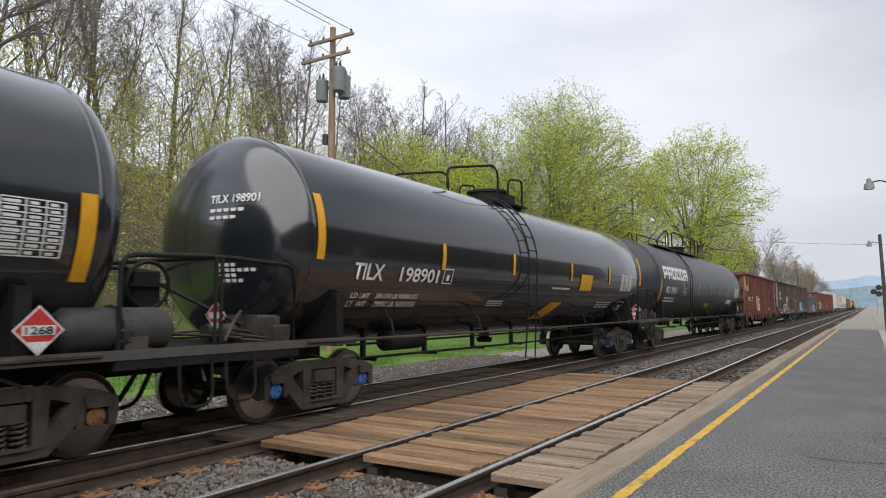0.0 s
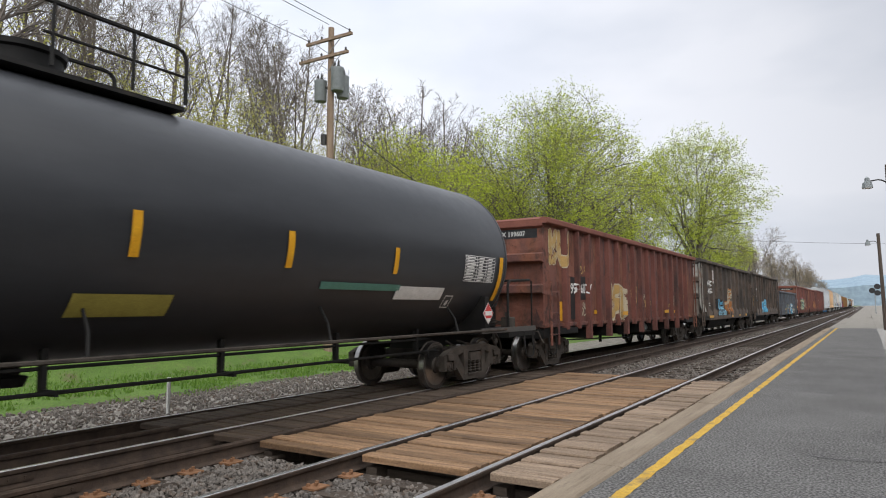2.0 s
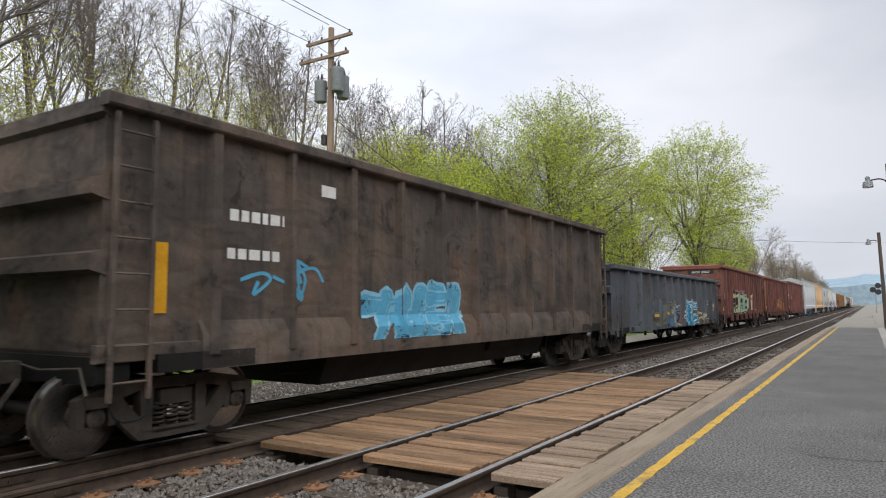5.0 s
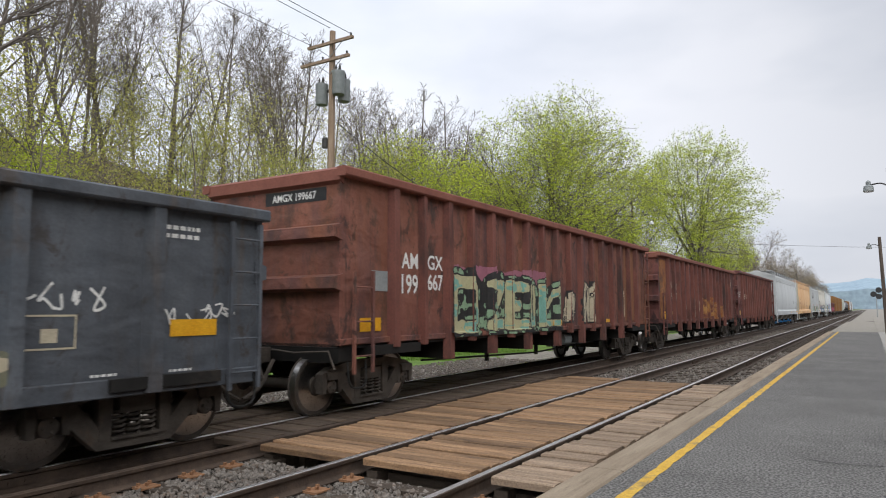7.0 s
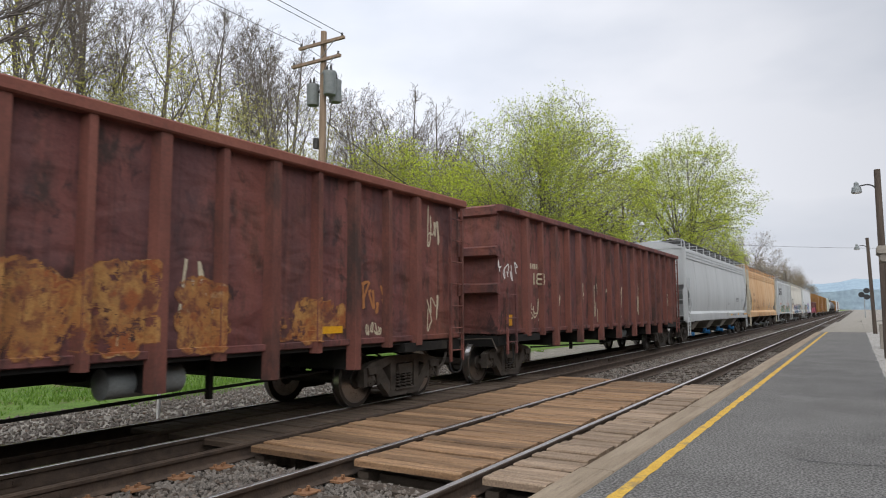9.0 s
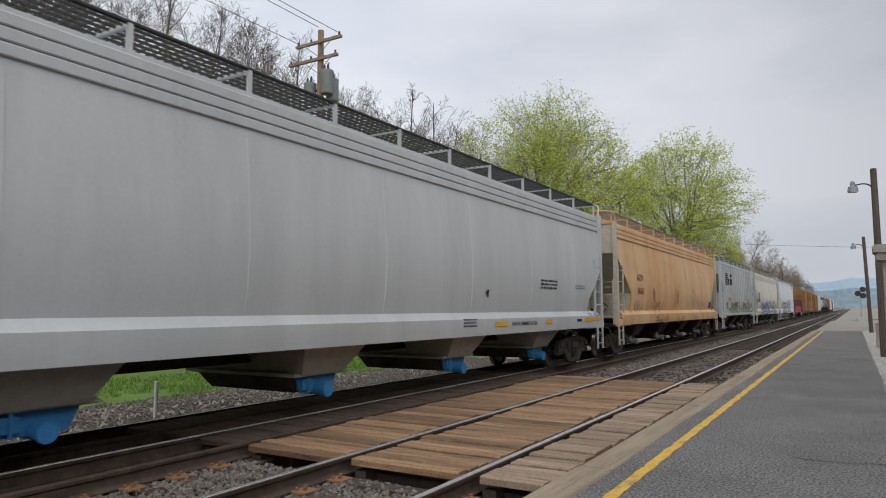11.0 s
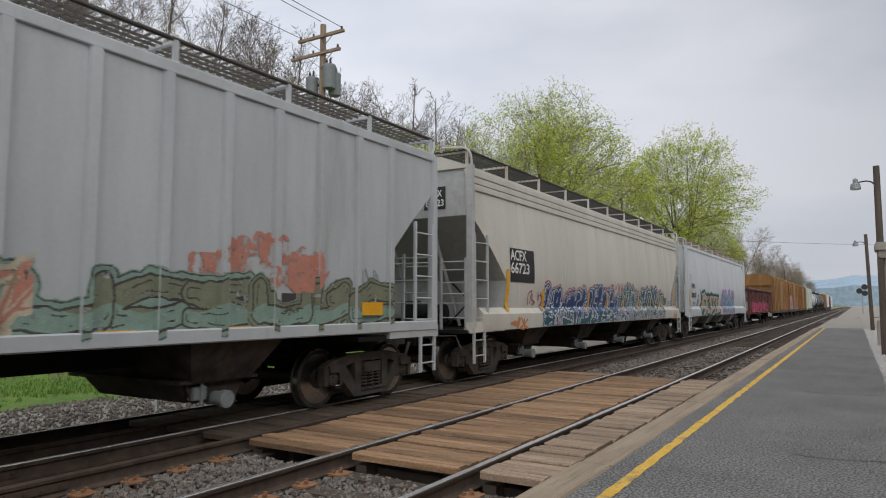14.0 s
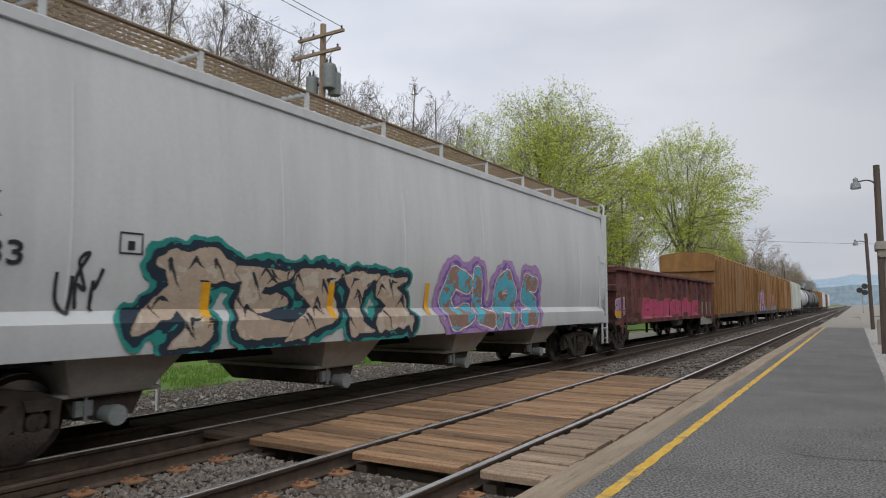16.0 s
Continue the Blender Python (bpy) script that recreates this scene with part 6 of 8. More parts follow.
def platform_lamp(y, x=0.88, lean=0.0):
    top = tagged(new("platform_lamp"), "wooden platform lamp post with a hooded area light", "lamp post", group="platform lamps")
    g = Geo()
    g.cyl((0, 0, -0.3), (0, 0, 5.9), 0.115, 0.09, seg=12)
    part("post", g, M["pole_dark"], top, smooth=60)
    g = Geo()
    g.tube(bend([(0, 0, 5.05), (-0.06, 0, 5.35), (-0.25, 0, 5.46), (-0.52, 0, 5.42)]), 0.022, 8)
    arm = part("arm", g, M["dark_metal"], top)
    g = Geo()
    g.turn([(0, 0.0), (0.0, 0.155), (0.16, 0.13), (0.19, 0.07), (0.30, 0.07), (0.34, 0.03), (0.36, 0.0)], "z", (-0.58, 0, 5.22), 18)
    head = part("lamp_hood", g, M["grey_metal"], arm)
    g = Geo()
    g.turn([(-0.02, 0.0), (-0.02, 0.14), (0.0, 0.145)], "z", (-0.58, 0, 5.215), 18)
    part("lens", g, M["lamp_glass"], head)
    top.matrix_world = pose(x, y, 0, 0, lean, 0)
    return top


first_lamp = platform_lamp(25.0, 0.77)
copy_thing(first_lamp, pose(0.9, 49.0, 0, 0, -1.2, 0))


def gate_pillar():
    top = tagged(new("stone_pillar"), "tan masonry pillar with a flat projecting cap", "pillar")
    g = Geo()
    g.box(0.50, 0.98, 14.3, 14.78, -0.2, 2.36, b=0.02)
    part("shaft", g, M["concrete"], top)
    g = Geo()
    g.box(0.40, 1.08, 14.2, 14.88, 2.36, 2.5, b=0.03)
    g.box(0.36, 1.12, 14.16, 14.92, 2.5, 2.64, b=0.02)
    part("cap", g, M["concrete"], top)
    top = tagged(new("planter_box"), "weathered grey concrete block beside the platform", "concrete block")
    g = Geo()
    g.box(0.72, 1.5, 30.8, 31.6, -0.1, 0.95, b=0.03)
    part("block", g, M["concrete"], top)


gate_pillar()


def signal(x, y):
    top = tagged(new("railway_signal"), "far trackside signal mast with round black target heads", "signal", group="signals")
    g = Geo()
    g.cyl((0, 0, -0.5), (0, 0, 5.2), 0.09, seg=8)
    part("mast", g, M["grey_metal"], top)
    for dx, z in ((0.5, 5.6), (0.5, 4.2), (-0.5, 4.7)):
        g = Geo()
        g.turn([(0, 0.0), (0, 0.62), (0.06, 0.62), (0.07, 0.0)], "y", (dx, -0.2, z), 20)
        part("target", g, M["black_paint"], top)
        g = Geo()
        g.tube([(0, 0, z - 0.3), (dx, -0.1, z)], 0.05, 5)
        part("target_bracket", g, M["grey_metal"], top)
    top.matrix_world = pose(x, y, 0)


signal(1.6, 178.0)


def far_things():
    # far ridge; its blue haze is only the material colour
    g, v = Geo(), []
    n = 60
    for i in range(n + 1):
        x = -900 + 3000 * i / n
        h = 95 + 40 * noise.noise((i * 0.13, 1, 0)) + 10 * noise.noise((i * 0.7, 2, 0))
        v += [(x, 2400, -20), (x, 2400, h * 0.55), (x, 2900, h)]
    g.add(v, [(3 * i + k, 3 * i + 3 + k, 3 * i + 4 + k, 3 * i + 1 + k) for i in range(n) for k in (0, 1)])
    tagged(part("backdrop_hills", g, M["far_hill"]), "wooded hills far beyond the line, coloured blue to stand for haze", "hills", kind="structure")
    # branch line and level crossing beyond the platform end
    g = Geo()
    v = []
    for i in range(25):
        f = i / 24
        x, y = -2.6 + 14 * f ** 1.6, 74 + 70 * f
        v += [(x - 0.9, y, -0.14), (x + 0.9, y, -0.14)]
    g.add(v, [(2 * i, 2 * i + 1, 2 * i + 3, 2 * i + 2) for i in range(24)])
    tagged(part("road_end", g, M["ballast"]), "brown dirt track leaving the platform end", "dirt track", kind="structure")
    g = Geo()
    g.box(-2.3, 8.0, 52.02, 95, -0.6, -0.045)
    tagged(part("gravel_yard", g, M["verge"]), "grey gravel ground past the platform end", "gravel ground", kind="structure")
    # unseen plain wall added to close the place behind the camera and darken tank reflections
    g = Geo()
    g.box(8.0, 8.3, -45, 60, -0.5, 7.4)
    tagged(part("wall_station", g, M["pole_dark"]), "unseen plain dark wall behind the platform, added to darken tank reflections", "wall", kind="structure")


far_things()
for x, y in ((-10.61, 7.7),):
    g = Geo()
    g.cyl((x, y, -0.5), (x, y, 0.28), 0.035, seg=8)
    tagged(part("marker_post", g, M["white_paint"]), "thin pale marker post in the ballast shoulder", "marker post")


# ---- the train, front to rear ----
TANK_BLACK = surface("gloss_black_tank", (0.010, 0.012, 0.015), (0.017, 0.020, 0.024), (0.026, 0.027, 0.029), rough=0.16, scale=0.8, fine=3, bump=0.0, stretch=(1, 0.35, 1.5), cfac=(0.66, 0.9), spec=0.9, coat=0.45, grain=0.0, rvar=0.35)
TANK_GREY = surface("dusty_black_tank", (0.028, 0.030, 0.034), (0.046, 0.049, 0.054), (0.075, 0.074, 0.073), rough=0.36, scale=0.8, fine=6, bump=0.0, stretch=(1, 0.35, 1.5), cfac=(0.62, 0.9), grain=0.03, rvar=0.5)
BROWN = surface("oxide_red_steel", (0.155, 0.058, 0.042), (0.24, 0.10, 0.072), (0.06, 0.036, 0.030), rough=0.75, scale=1.3, fine=30, bump=0.2, stretch=(1, 1.2, 0.6), cfac=(0.50, 0.63), cscale=2.4, smear=(0.045, 0.026, 0.024), dent=0.75, panel=[((0.22, 0.085, 0.038), (1, 0.75, 0.10), 0.48, 0.66, 0.5), ((0.085, 0.045, 0.048), (1, 1.1, 0.35), 0.48, 0.62, 0.7), ((0.035, 0.024, 0.022), (1, 7.0, 0.28), 0.54, 0.72, 0.65)])
BROWN_RIM = surface("oxide_red_rim", (0.17, 0.058, 0.042), (0.22, 0.085, 0.06), (0.09, 0.05, 0.04), rough=0.75, scale=1.5, fine=30, bump=0.15)
MAROON = surface("maroon_steel", (0.125, 0.043, 0.040), (0.20, 0.078, 0.066), (0.05, 0.028, 0.025), rough=0.75, scale=1.3, fine=30, bump=0.2, stretch=(1, 1.2, 0.6), cfac=(0.50, 0.63), cscale=2.4, smear=(0.036, 0.020, 0.020), dent=0.75, panel=[((0.19, 0.066, 0.040), (1, 0.75, 0.10), 0.50, 0.68, 0.65), ((0.075, 0.036, 0.040), (1, 1.1, 0.35), 0.48, 0.62, 0.7), ((0.030, 0.020, 0.020), (1, 7.0, 0.28), 0.54, 0.72, 0.65)])
COAL = surface("sooty_steel", (0.045, 0.038, 0.033), (0.10, 0.082, 0.07), (0.15, 0.085, 0.055), rough=0.8, scale=1.2, fine=30, bump=0.2, stretch=(1, 1.2, 0.4), cfac=(0.56, 0.72), smear=(0.022, 0.020, 0.018), dent=0.7, panel=[((0.15, 0.108, 0.082), (1, 0.9, 0.8), 0.46, 0.62, 0.7), ((0.020, 0.018, 0.017), (1, 5.0, 0.35), 0.55, 0.72, 0.5)])
SLATE = surface("slate_blue_steel", (0.07, 0.082, 0.10), (0.115, 0.127, 0.145), (0.085, 0.062, 0.045), rough=0.7, scale=1.1, fine=30, bump=0.15, stretch=(1, 1.0, 0.6), cfac=(0.53, 0.68), smear=(0.055, 0.045, 0.040), dent=0.5, panel=[((0.045, 0.048, 0.055), (1, 0.8, 0.12), 0.46, 0.66, 0.7), ((0.10, 0.075, 0.055), (1, 4.0, 0.35), 0.58, 0.74, 0.55)])
GREY = surface("pale_grey_hopper", (0.42, 0.44, 0.45), (0.50, 0.52, 0.53), (0.36, 0.36, 0.35), rough=0.5, scale=0.9, fine=20, bump=0.03, stretch=(1, 1.3, 0.25), cfac=(0.58, 0.8), grain=0.03, dent=0.06, panel=[((0.36, 0.375, 0.38), (1, 1.6, 0.16), 0.5, 0.75, 0.45)])
TAN = surface("weathered_tan_hopper", (0.53, 0.30, 0.135), (0.60, 0.385, 0.20), (0.40, 0.19, 0.08), rough=0.6, scale=0.9, fine=20, bump=0.04, stretch=(1, 1.3, 0.22), cfac=(0.54, 0.76), grain=0.03, dent=0.12, panel=[((0.46, 0.22, 0.085), (1, 0.5, 1.3), 0.50, 0.70, 0.5), ((0.62, 0.45, 0.27), (1, 1.0, 0.12), 0.46, 0.66, 0.8), ((0.33, 0.11, 0.04), (1, 5.0, 0.22), 0.62, 0.80, 0.45)])
NSGREY = surface("ribbed_grey_hopper", (0.38, 0.40, 0.41), (0.47, 0.49, 0.50), (0.28, 0.29, 0.28), rough=0.55, scale=1.0, fine=20, bump=0.04, stretch=(1, 1.3, 0.25), cfac=(0.58, 0.8), grain=0.03, dent=0.06, panel=[((0.36, 0.375, 0.38), (1, 1.6, 0.16), 0.5, 0.75, 0.45)])
CREAM = surface("cream_hopper", (0.48, 0.46, 0.405), (0.57, 0.55, 0.49), (0.46, 0.32, 0.20), rough=0.55, scale=0.9, fine=20, bump=0.04, stretch=(1, 1.3, 0.25), cfac=(0.62, 0.82), grain=0.03, dent=0.1, panel=[((0.40, 0.38, 0.33), (1, 1.0, 0.2), 0.5, 0.7, 0.5), ((0.42, 0.20, 0.08), (1, 3.5, 0.5), 0.66, 0.80, 0.7)])
WHITE = surface("white_grey_hopper", (0.47, 0.49, 0.50), (0.55, 0.57, 0.58), (0.42, 0.42, 0.40), rough=0.5, scale=0.9, fine=20, bump=0.03, stretch=(1, 1.3, 0.25), cfac=(0.60, 0.80), grain=0.03, dent=0.06, panel=[((0.36, 0.375, 0.38), (1, 1.6, 0.16), 0.5, 0.75, 0.45)])
RUSTBOX = surface("rusty_ochre_box", (0.17, 0.085, 0.03), (0.30, 0.16, 0.055), (0.09, 0.045, 0.03), rough=0.8, scale=1.3, fine=30, bump=0.15, stretch=(1, 1.4, 0.4))
PALEGREEN = surface("pale_green_box", (0.38, 0.42, 0.38), (0.48, 0.50, 0.46), (0.25, 0.28, 0.24), rough=0.6, scale=1.2, fine=30, bump=0.1)
TANK_WHITE = surface("grey_white_tank", (0.36, 0.37, 0.37), (0.46, 0.47, 0.47), (0.18, 0.16, 0.14), rough=0.5, scale=1.2, fine=30, bump=0.05)
WORN_GOLD = surface("flaking_gold_spray", (0.14, 0.05, 0.035), (0.38, 0.20, 0.065), (0.26, 0.085, 0.03), rough=0.75, scale=4.5, fine=40, bump=0.2, fac=(0.40, 0.56), cfac=(0.48, 0.58), cscale=3.0, smear=(0.10, 0.04, 0.03))
WORN_RUST = surface("flaking_rust_spray", (0.13, 0.045, 0.03), (0.33, 0.15, 0.05), (0.45, 0.34, 0.20), rough=0.75, scale=5.5, fine=40, bump=0.2, fac=(0.36, 0.54), cfac=(0.60, 0.72), cscale=3.0)
WP, YS = M["white_paint"], M["yellow_strip"]

RT, ZT = 1.52, 2.47
LEAD = tank_car(-12.55, 17.8, RT, ZT, TANK_BLACK, "glossy black tank car with yellow reflector strips", "short", "rust_plate")
TILX = tank_car(5.05, 17.95, RT, ZT, TANK_BLACK, "glossy black tank car with white lettering", "short", "blue_cap")
PROX = tank_car(22.65, 20.35, RT, ZT, TANK_GREY, "dusty dark grey tank car with large white lettering", "long")
G3 = gondola(43.5, 15.9, 1.10, 3.54, BROWN, BROWN_RIM, "rusty red-brown high-sided gondola covered in graffiti", 17, rib_ys=panel_lines(1.28, 14.24, 16), even=False)
C4 = gondola(60.5, 14.9, 1.15, 3.58, COAL, COAL, "sooty dark coal gondola with pale ends and blue graffiti", 11, style="coal", drop=False, deep=0.13, rib_w=0.10, rib_ys=panel_lines(1.36, 14.0, 10), even=False, end_paint=flat("pale_rusty_panel", (0.40, 0.39, 0.35)))
C5 = gondola(76.7, 14.75, 1.15, 3.62, COAL, COAL, "sooty dark coal gondola with a blue tag", 11, style="coal", drop=False, deep=0.13, rib_w=0.10)
B6 = gondola(92.1, 15.9, 0.84, 2.70, SLATE, SLATE, "slate-blue low-sided gondola with blue graffiti", 13, drop=False, rib_ys=[1.48] + panel_lines(2.84, 13.06, 10) + [14.42])
A7 = gondola(109.4, 15.55, 1.10, 3.53, BROWN, BROWN_RIM, "rust-red high-sided gondola with green graffiti", 17, rib_ys=panel_lines(1.28, 14.24, 16), even=False)
G8 = gondola(126.5, 15.8, 1.10, 3.53, MAROON, BROWN_RIM, "maroon high-sided gondola with rust patches", 17, rib_ys=panel_lines(1.28, 14.24, 16), even=False)
D9 = gondola(143.8, 16.2, 1.10, 3.68, MAROON, MAROON, "dark maroon ribbed gondola with white tags", 17)
H10 = hopper(161.2, 18.5, GREY, "pale grey covered hopper car, clean", cut=1.25, hi=2.6, lo=1.75, outlet=flat("outlet_grey", (0.36, 0.34, 0.30)), valve=flat("blue_valve", (0.04, 0.22, 0.50)), mesh=(0.05, 0.05, 0.05), outlets=(2.95, 3.93))
T11 = hopper(180.9, 17.9, TAN, "weathered tan covered hopper car with graffiti along the sill", end_paint=flat("pale_beige_end", (0.50, 0.46, 0.37)), mesh=(0.24, 0.21, 0.18))
N12 = hopper(200.1, 14.3, NSGREY, "light grey ribbed covered hopper with faded green graffiti", eave=4.05, ribbed=15, fascia=False, cut=1.32, hi=3.42, lo=2.41, outlets=(3.1, 3.42))
C13 = hopper(215.4, 18.0, CREAM, "cream covered hopper with blue and red graffiti", end_paint=flat("pale_grey_end", (0.42, 0.43, 0.42)), mesh=(0.05, 0.048, 0.045), outlets=(3.67, 3.59))
F14 = hopper(234.8, 18.2, WHITE, "off-white covered hopper with teal and purple graffiti", eave=4.08, fascia=False, cut=0.30, hi=3.2, lo=2.0, outlet=flat("outlet_white", (0.42, 0.41, 0.38)), mesh=(0.26, 0.19, 0.12), outlets=(3.03, 3.63))
R15 = gondola(254.2, 16.4, 1.05, 2.68, MAROON, MAROON, "low dark red gondola with pink graffiti", 14, drop=False)
O16 = boxcar(271.6, 16.2, RUSTBOX, "rusty ochre box car")
O17 = boxcar(288.6, 16.2, RUSTBOX, "rusty ochre box car with graffiti")
O18 = boxcar(305.6, 15.0, RUSTBOX, "rusty brown box car")
P19 = boxcar(321.4, 16.0, PALEGREEN, "pale green box car")
tank_car(338.5, 17.0, RT, ZT, TANK_WHITE, "dirty white tank car", "short")
tank_car(356.5, 17.0, RT, ZT, TANK_GREY, "dark grey tank car", "short")
tank_car(374.5, 17.0, RT, ZT, TANK_GREY, "dark grey tank car", "short")
boxcar(392.5, 16.0, RUSTBOX, "rusty brown box car")
hopper(409.5, 17.0, WHITE, "pale covered hopper car")
boxcar(427.5, 16.0, BROWN, "rust-red steel box car")
hopper(444.5, 17.0, WHITE, "pale covered hopper car")


def fit_text(top, body, y0, y1, z0, z1, mat, x_of):
    """Painted characters that fill a field on the side."""
    me = text_mesh(body, 1.0)
    xs, zs = [v.co.x for v in me.vertices], [v.co.y for v in me.vertices]
    kx, kz = (y1 - y0) / (max(xs) - min(xs)), (z1 - z0) / (max(zs) - min(zs))
    for v in me.vertices:
        z = z0 + (v.co.y - min(zs)) * kz
        yy = y0 + (v.co.x - min(xs)) * kx
        v.co = (x_of(z, yy) + 0.003, yy, z)
    me.materials.clear()
    me.materials.append(mat)
    return part("lettering", me, None, top)


def stencil_table(top, y, z, w, h, mat, x_of):
    """A ruled table of small print: lines and plain bars."""
    g, rng = Geo(), random.Random(round(y * 10))
    def bar(a, b, c, d):
        for i in range(4):
            p, q = c + (d - c) * i / 4, c + (d - c) * (i + 1) / 4
            g.add([(x_of(p), a, p), (x_of(p), b, p), (x_of(q), b, q), (x_of(q), a, q)], [(0, 1, 2, 3)])
    for f in (0, 0.38, 0.7, 1):
        bar(y + f * w - 0.008, y + f * w + 0.008, z, z + h)
    for r in range(9):
        zz = z + h * r / 8
        bar(y, y + w, zz - 0.006, zz + 0.006)
        if r < 8:
            for a, b in ((0.04, 0.34), (0.44, 0.64), (0.76, 0.95)):
                bar(y + w * a, y + w * (a + (b - a) * rng.uniform(0.6, 1)), zz + h * 0.03, zz + h * 0.085)
    return part("stencil_table", g, mat, top, smooth=0)


def block_letters(top, y, z, w, h, n, mat, x_of):
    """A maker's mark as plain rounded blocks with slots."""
    for k in range(n):
        g, cw = Geo(), w / n
        a, b = y + k * cw, y + (k + 0.86) * cw
        t = 0.26 * h
        pieces = [(a, b, z + h - t, z + h), (a, a + cw * 0.24, z, z + h), (b - cw * 0.24, b, z + (0 if k in (1, 2, 4, 5) else h * 0.4), z + h)]
        pieces.append((a, b, z + (h * 0.28 if k in (0, 1, 5) else 0), z + (h * 0.28 if k in (0, 1, 5) else 0) + t))
        for i, (p, q, r, s) in enumerate(pieces):
            for j in range(3):
                u, v = r + (s - r) * j / 3, r + (s - r) * (j + 1) / 3
                o = 0.0006 * i
                g.add([(x_of(u) + o, p, u), (x_of(u) + o, q, u), (x_of(v) + o, q, v), (x_of(v) + o, p, v)], [(0, 1, 2, 3)])
        part("painted_block", g, mat, top, smooth=0)


def bar_logo(top, y, z, w, h, mat, x_of):
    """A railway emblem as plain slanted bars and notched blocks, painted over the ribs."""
    cell = 0.012
    A, B = np.meshgrid((np.arange(int(w / cell)) + 0.5) * cell / w, (np.arange(int(h / cell)) + 0.5) * cell / h)
    S = A - 0.10 * (B - 0.5)
    on = (S < 0.40) & (A > 0.01 + 0.02 * (1 - B)) & (np.mod(B * 5.4, 1) < 0.52 + 0.2 * A / 0.4)
    leg = ((S > 0.40) & (S < 0.49)) | ((S > 0.61) & (S < 0.70)) | (np.abs(S - 0.405 - 0.29 * (1 - B)) < 0.055) & (S > 0.40) & (S < 0.70)
    ring = (S > 0.73) & (S < 0.985)
    notch = ((S > 0.83) & (np.abs(B - 0.66) < 0.085)) | ((S < 0.885) & (np.abs(B - 0.34) < 0.085))
    corner = ((S < 0.77) | (S > 0.945)) & ((B > 0.94) | (B < 0.06))
    paint_cells(top, "painted_emblem", y, z, cell, np.where(on | leg | (ring & ~notch & ~corner), 0, -1), [mat], x_of)


def end_text(top, body, x0, x1, z0, z1, mat, y_of):
    """Characters on the end of a car that faces the viewer."""
    me = text_mesh(body, 1.0)
    xs, zs = [v.co.x for v in me.vertices], [v.co.y for v in me.vertices]
    for v in me.vertices:
        x, z = x0 + (v.co.x - min(xs)) * (x1 - x0) / (max(xs) - min(xs)), z0 + (v.co.y - min(zs)) * (z1 - z0) / (max(zs) - min(zs))
        v.co = (x, y_of(x, z), z)
    me.materials.clear()
    me.materials.append(mat)
    return part("lettering", me, None, top)


def end_panel(top, x0, x1, z0, z1, mat, y):
    g = Geo()
    g.add([(x0, y, z0), (x1, y, z0), (x1, y, z1), (x0, y, z1)], [(0, 1, 2, 3)])
    return part("painted_panel", g, mat, top)


def head(x, z):
    r = min(math.hypot(x, z - ZT) / RT, 0.98)
    return 0.95 + 0.62 - 0.62 * math.sqrt(1 - r * r) - 0.015


end_text(TILX[0], "TILX 198901", 0.15, 0.95, 2.92, 3.04, WP, head)
end_text(PROX[0], "PROX 39935", 0.0, 0.8, 2.92, 3.04, WP, head)
end_panel(G3[0], -0.15, 1.25, 3.12, 3.34, M["black_paint"], 0.095)
end_text(G3[0], "ANGX 199607", 0.0, 0.95, 3.17, 3.29, WP, lambda x, z: 0.09)
end_panel(A7[0], -0.15, 1.1, 3.12, 3.32, M["black_paint"], 0.095)
end_text(A7[0], "AMGX 199667", 0.0, 0.9, 3.16, 3.28, WP, lambda x, z: 0.09)
end_panel(C4[0], 0.1, 1.2, 3.22, 3.42, M["black_paint"], 0.095)
end_text(C4[0], "CMHX 42405", 0.2, 1.1, 3.26, 3.38, WP, lambda x, z: 0.09)
end_panel(C13[0], 0.42, 0.92, 3.4, 3.85, M["black_paint"], 0.212)
end_text(C13[0], "ACFX", 0.46, 0.84, 3.65, 3.79, WP, lambda x, z: 0.207)
end_text(C13[0], "66723", 0.46, 0.88, 3.46, 3.60, WP, lambda x, z: 0.207)
end_text(F14[0], "FPAX", 0.3, 0.75, 3.62, 3.76, M["black_paint"], lambda x, z: 0.21)
end_text(F14[0], "890133", 0.2, 0.8, 3.42, 3.56, M["black_paint"], lambda x, z: 0.21)
placard(LEAD[0], 1.5, 15.7, 1.32, 0.40, "x")
placard(TILX[0], 0.95, 0.45, 1.42, 0.34)
placard(TILX[0], 1.5, 15.93, 1.29, 0.38, "x")
placard(PROX[0], 0.95, 0.45, 1.42, 0.34)
placard(PROX[0], 1.5, 18.05, 1.39, 0.38, "x")
g = Geo()
g.turn([(-0.62, 0.0), (-0.6, 0.16), (-0.52, 0.23), (0.52, 0.23), (0.6, 0.16), (0.62, 0.0)], "y", (1.2, 16.57, 1.29), 28)
g.turn([(-0.03, 0.225), (-0.03, 0.262), (0.03, 0.262), (0.03, 0.225)], "y", (1.2, 16.57, 1.29), 28)
for k in range(14):
    a = 2 * math.pi * k / 14
    g.cyl((1.2 + 0.245 * math.cos(a), 16.51, 1.29 + 0.245 * math.sin(a)), (1.2 + 0.245 * math.cos(a), 16.63, 1.29 + 0.245 * math.sin(a)), 0.016, seg=6)
part("air_reservoir", g, M["dark_metal"], LEAD[0], smooth=40)
fit_text(LEAD[0], "1268", 15.58, 15.82, 1.285, 1.355, M["black_paint"], lambda z, y=None: 1.512)
g = Geo()
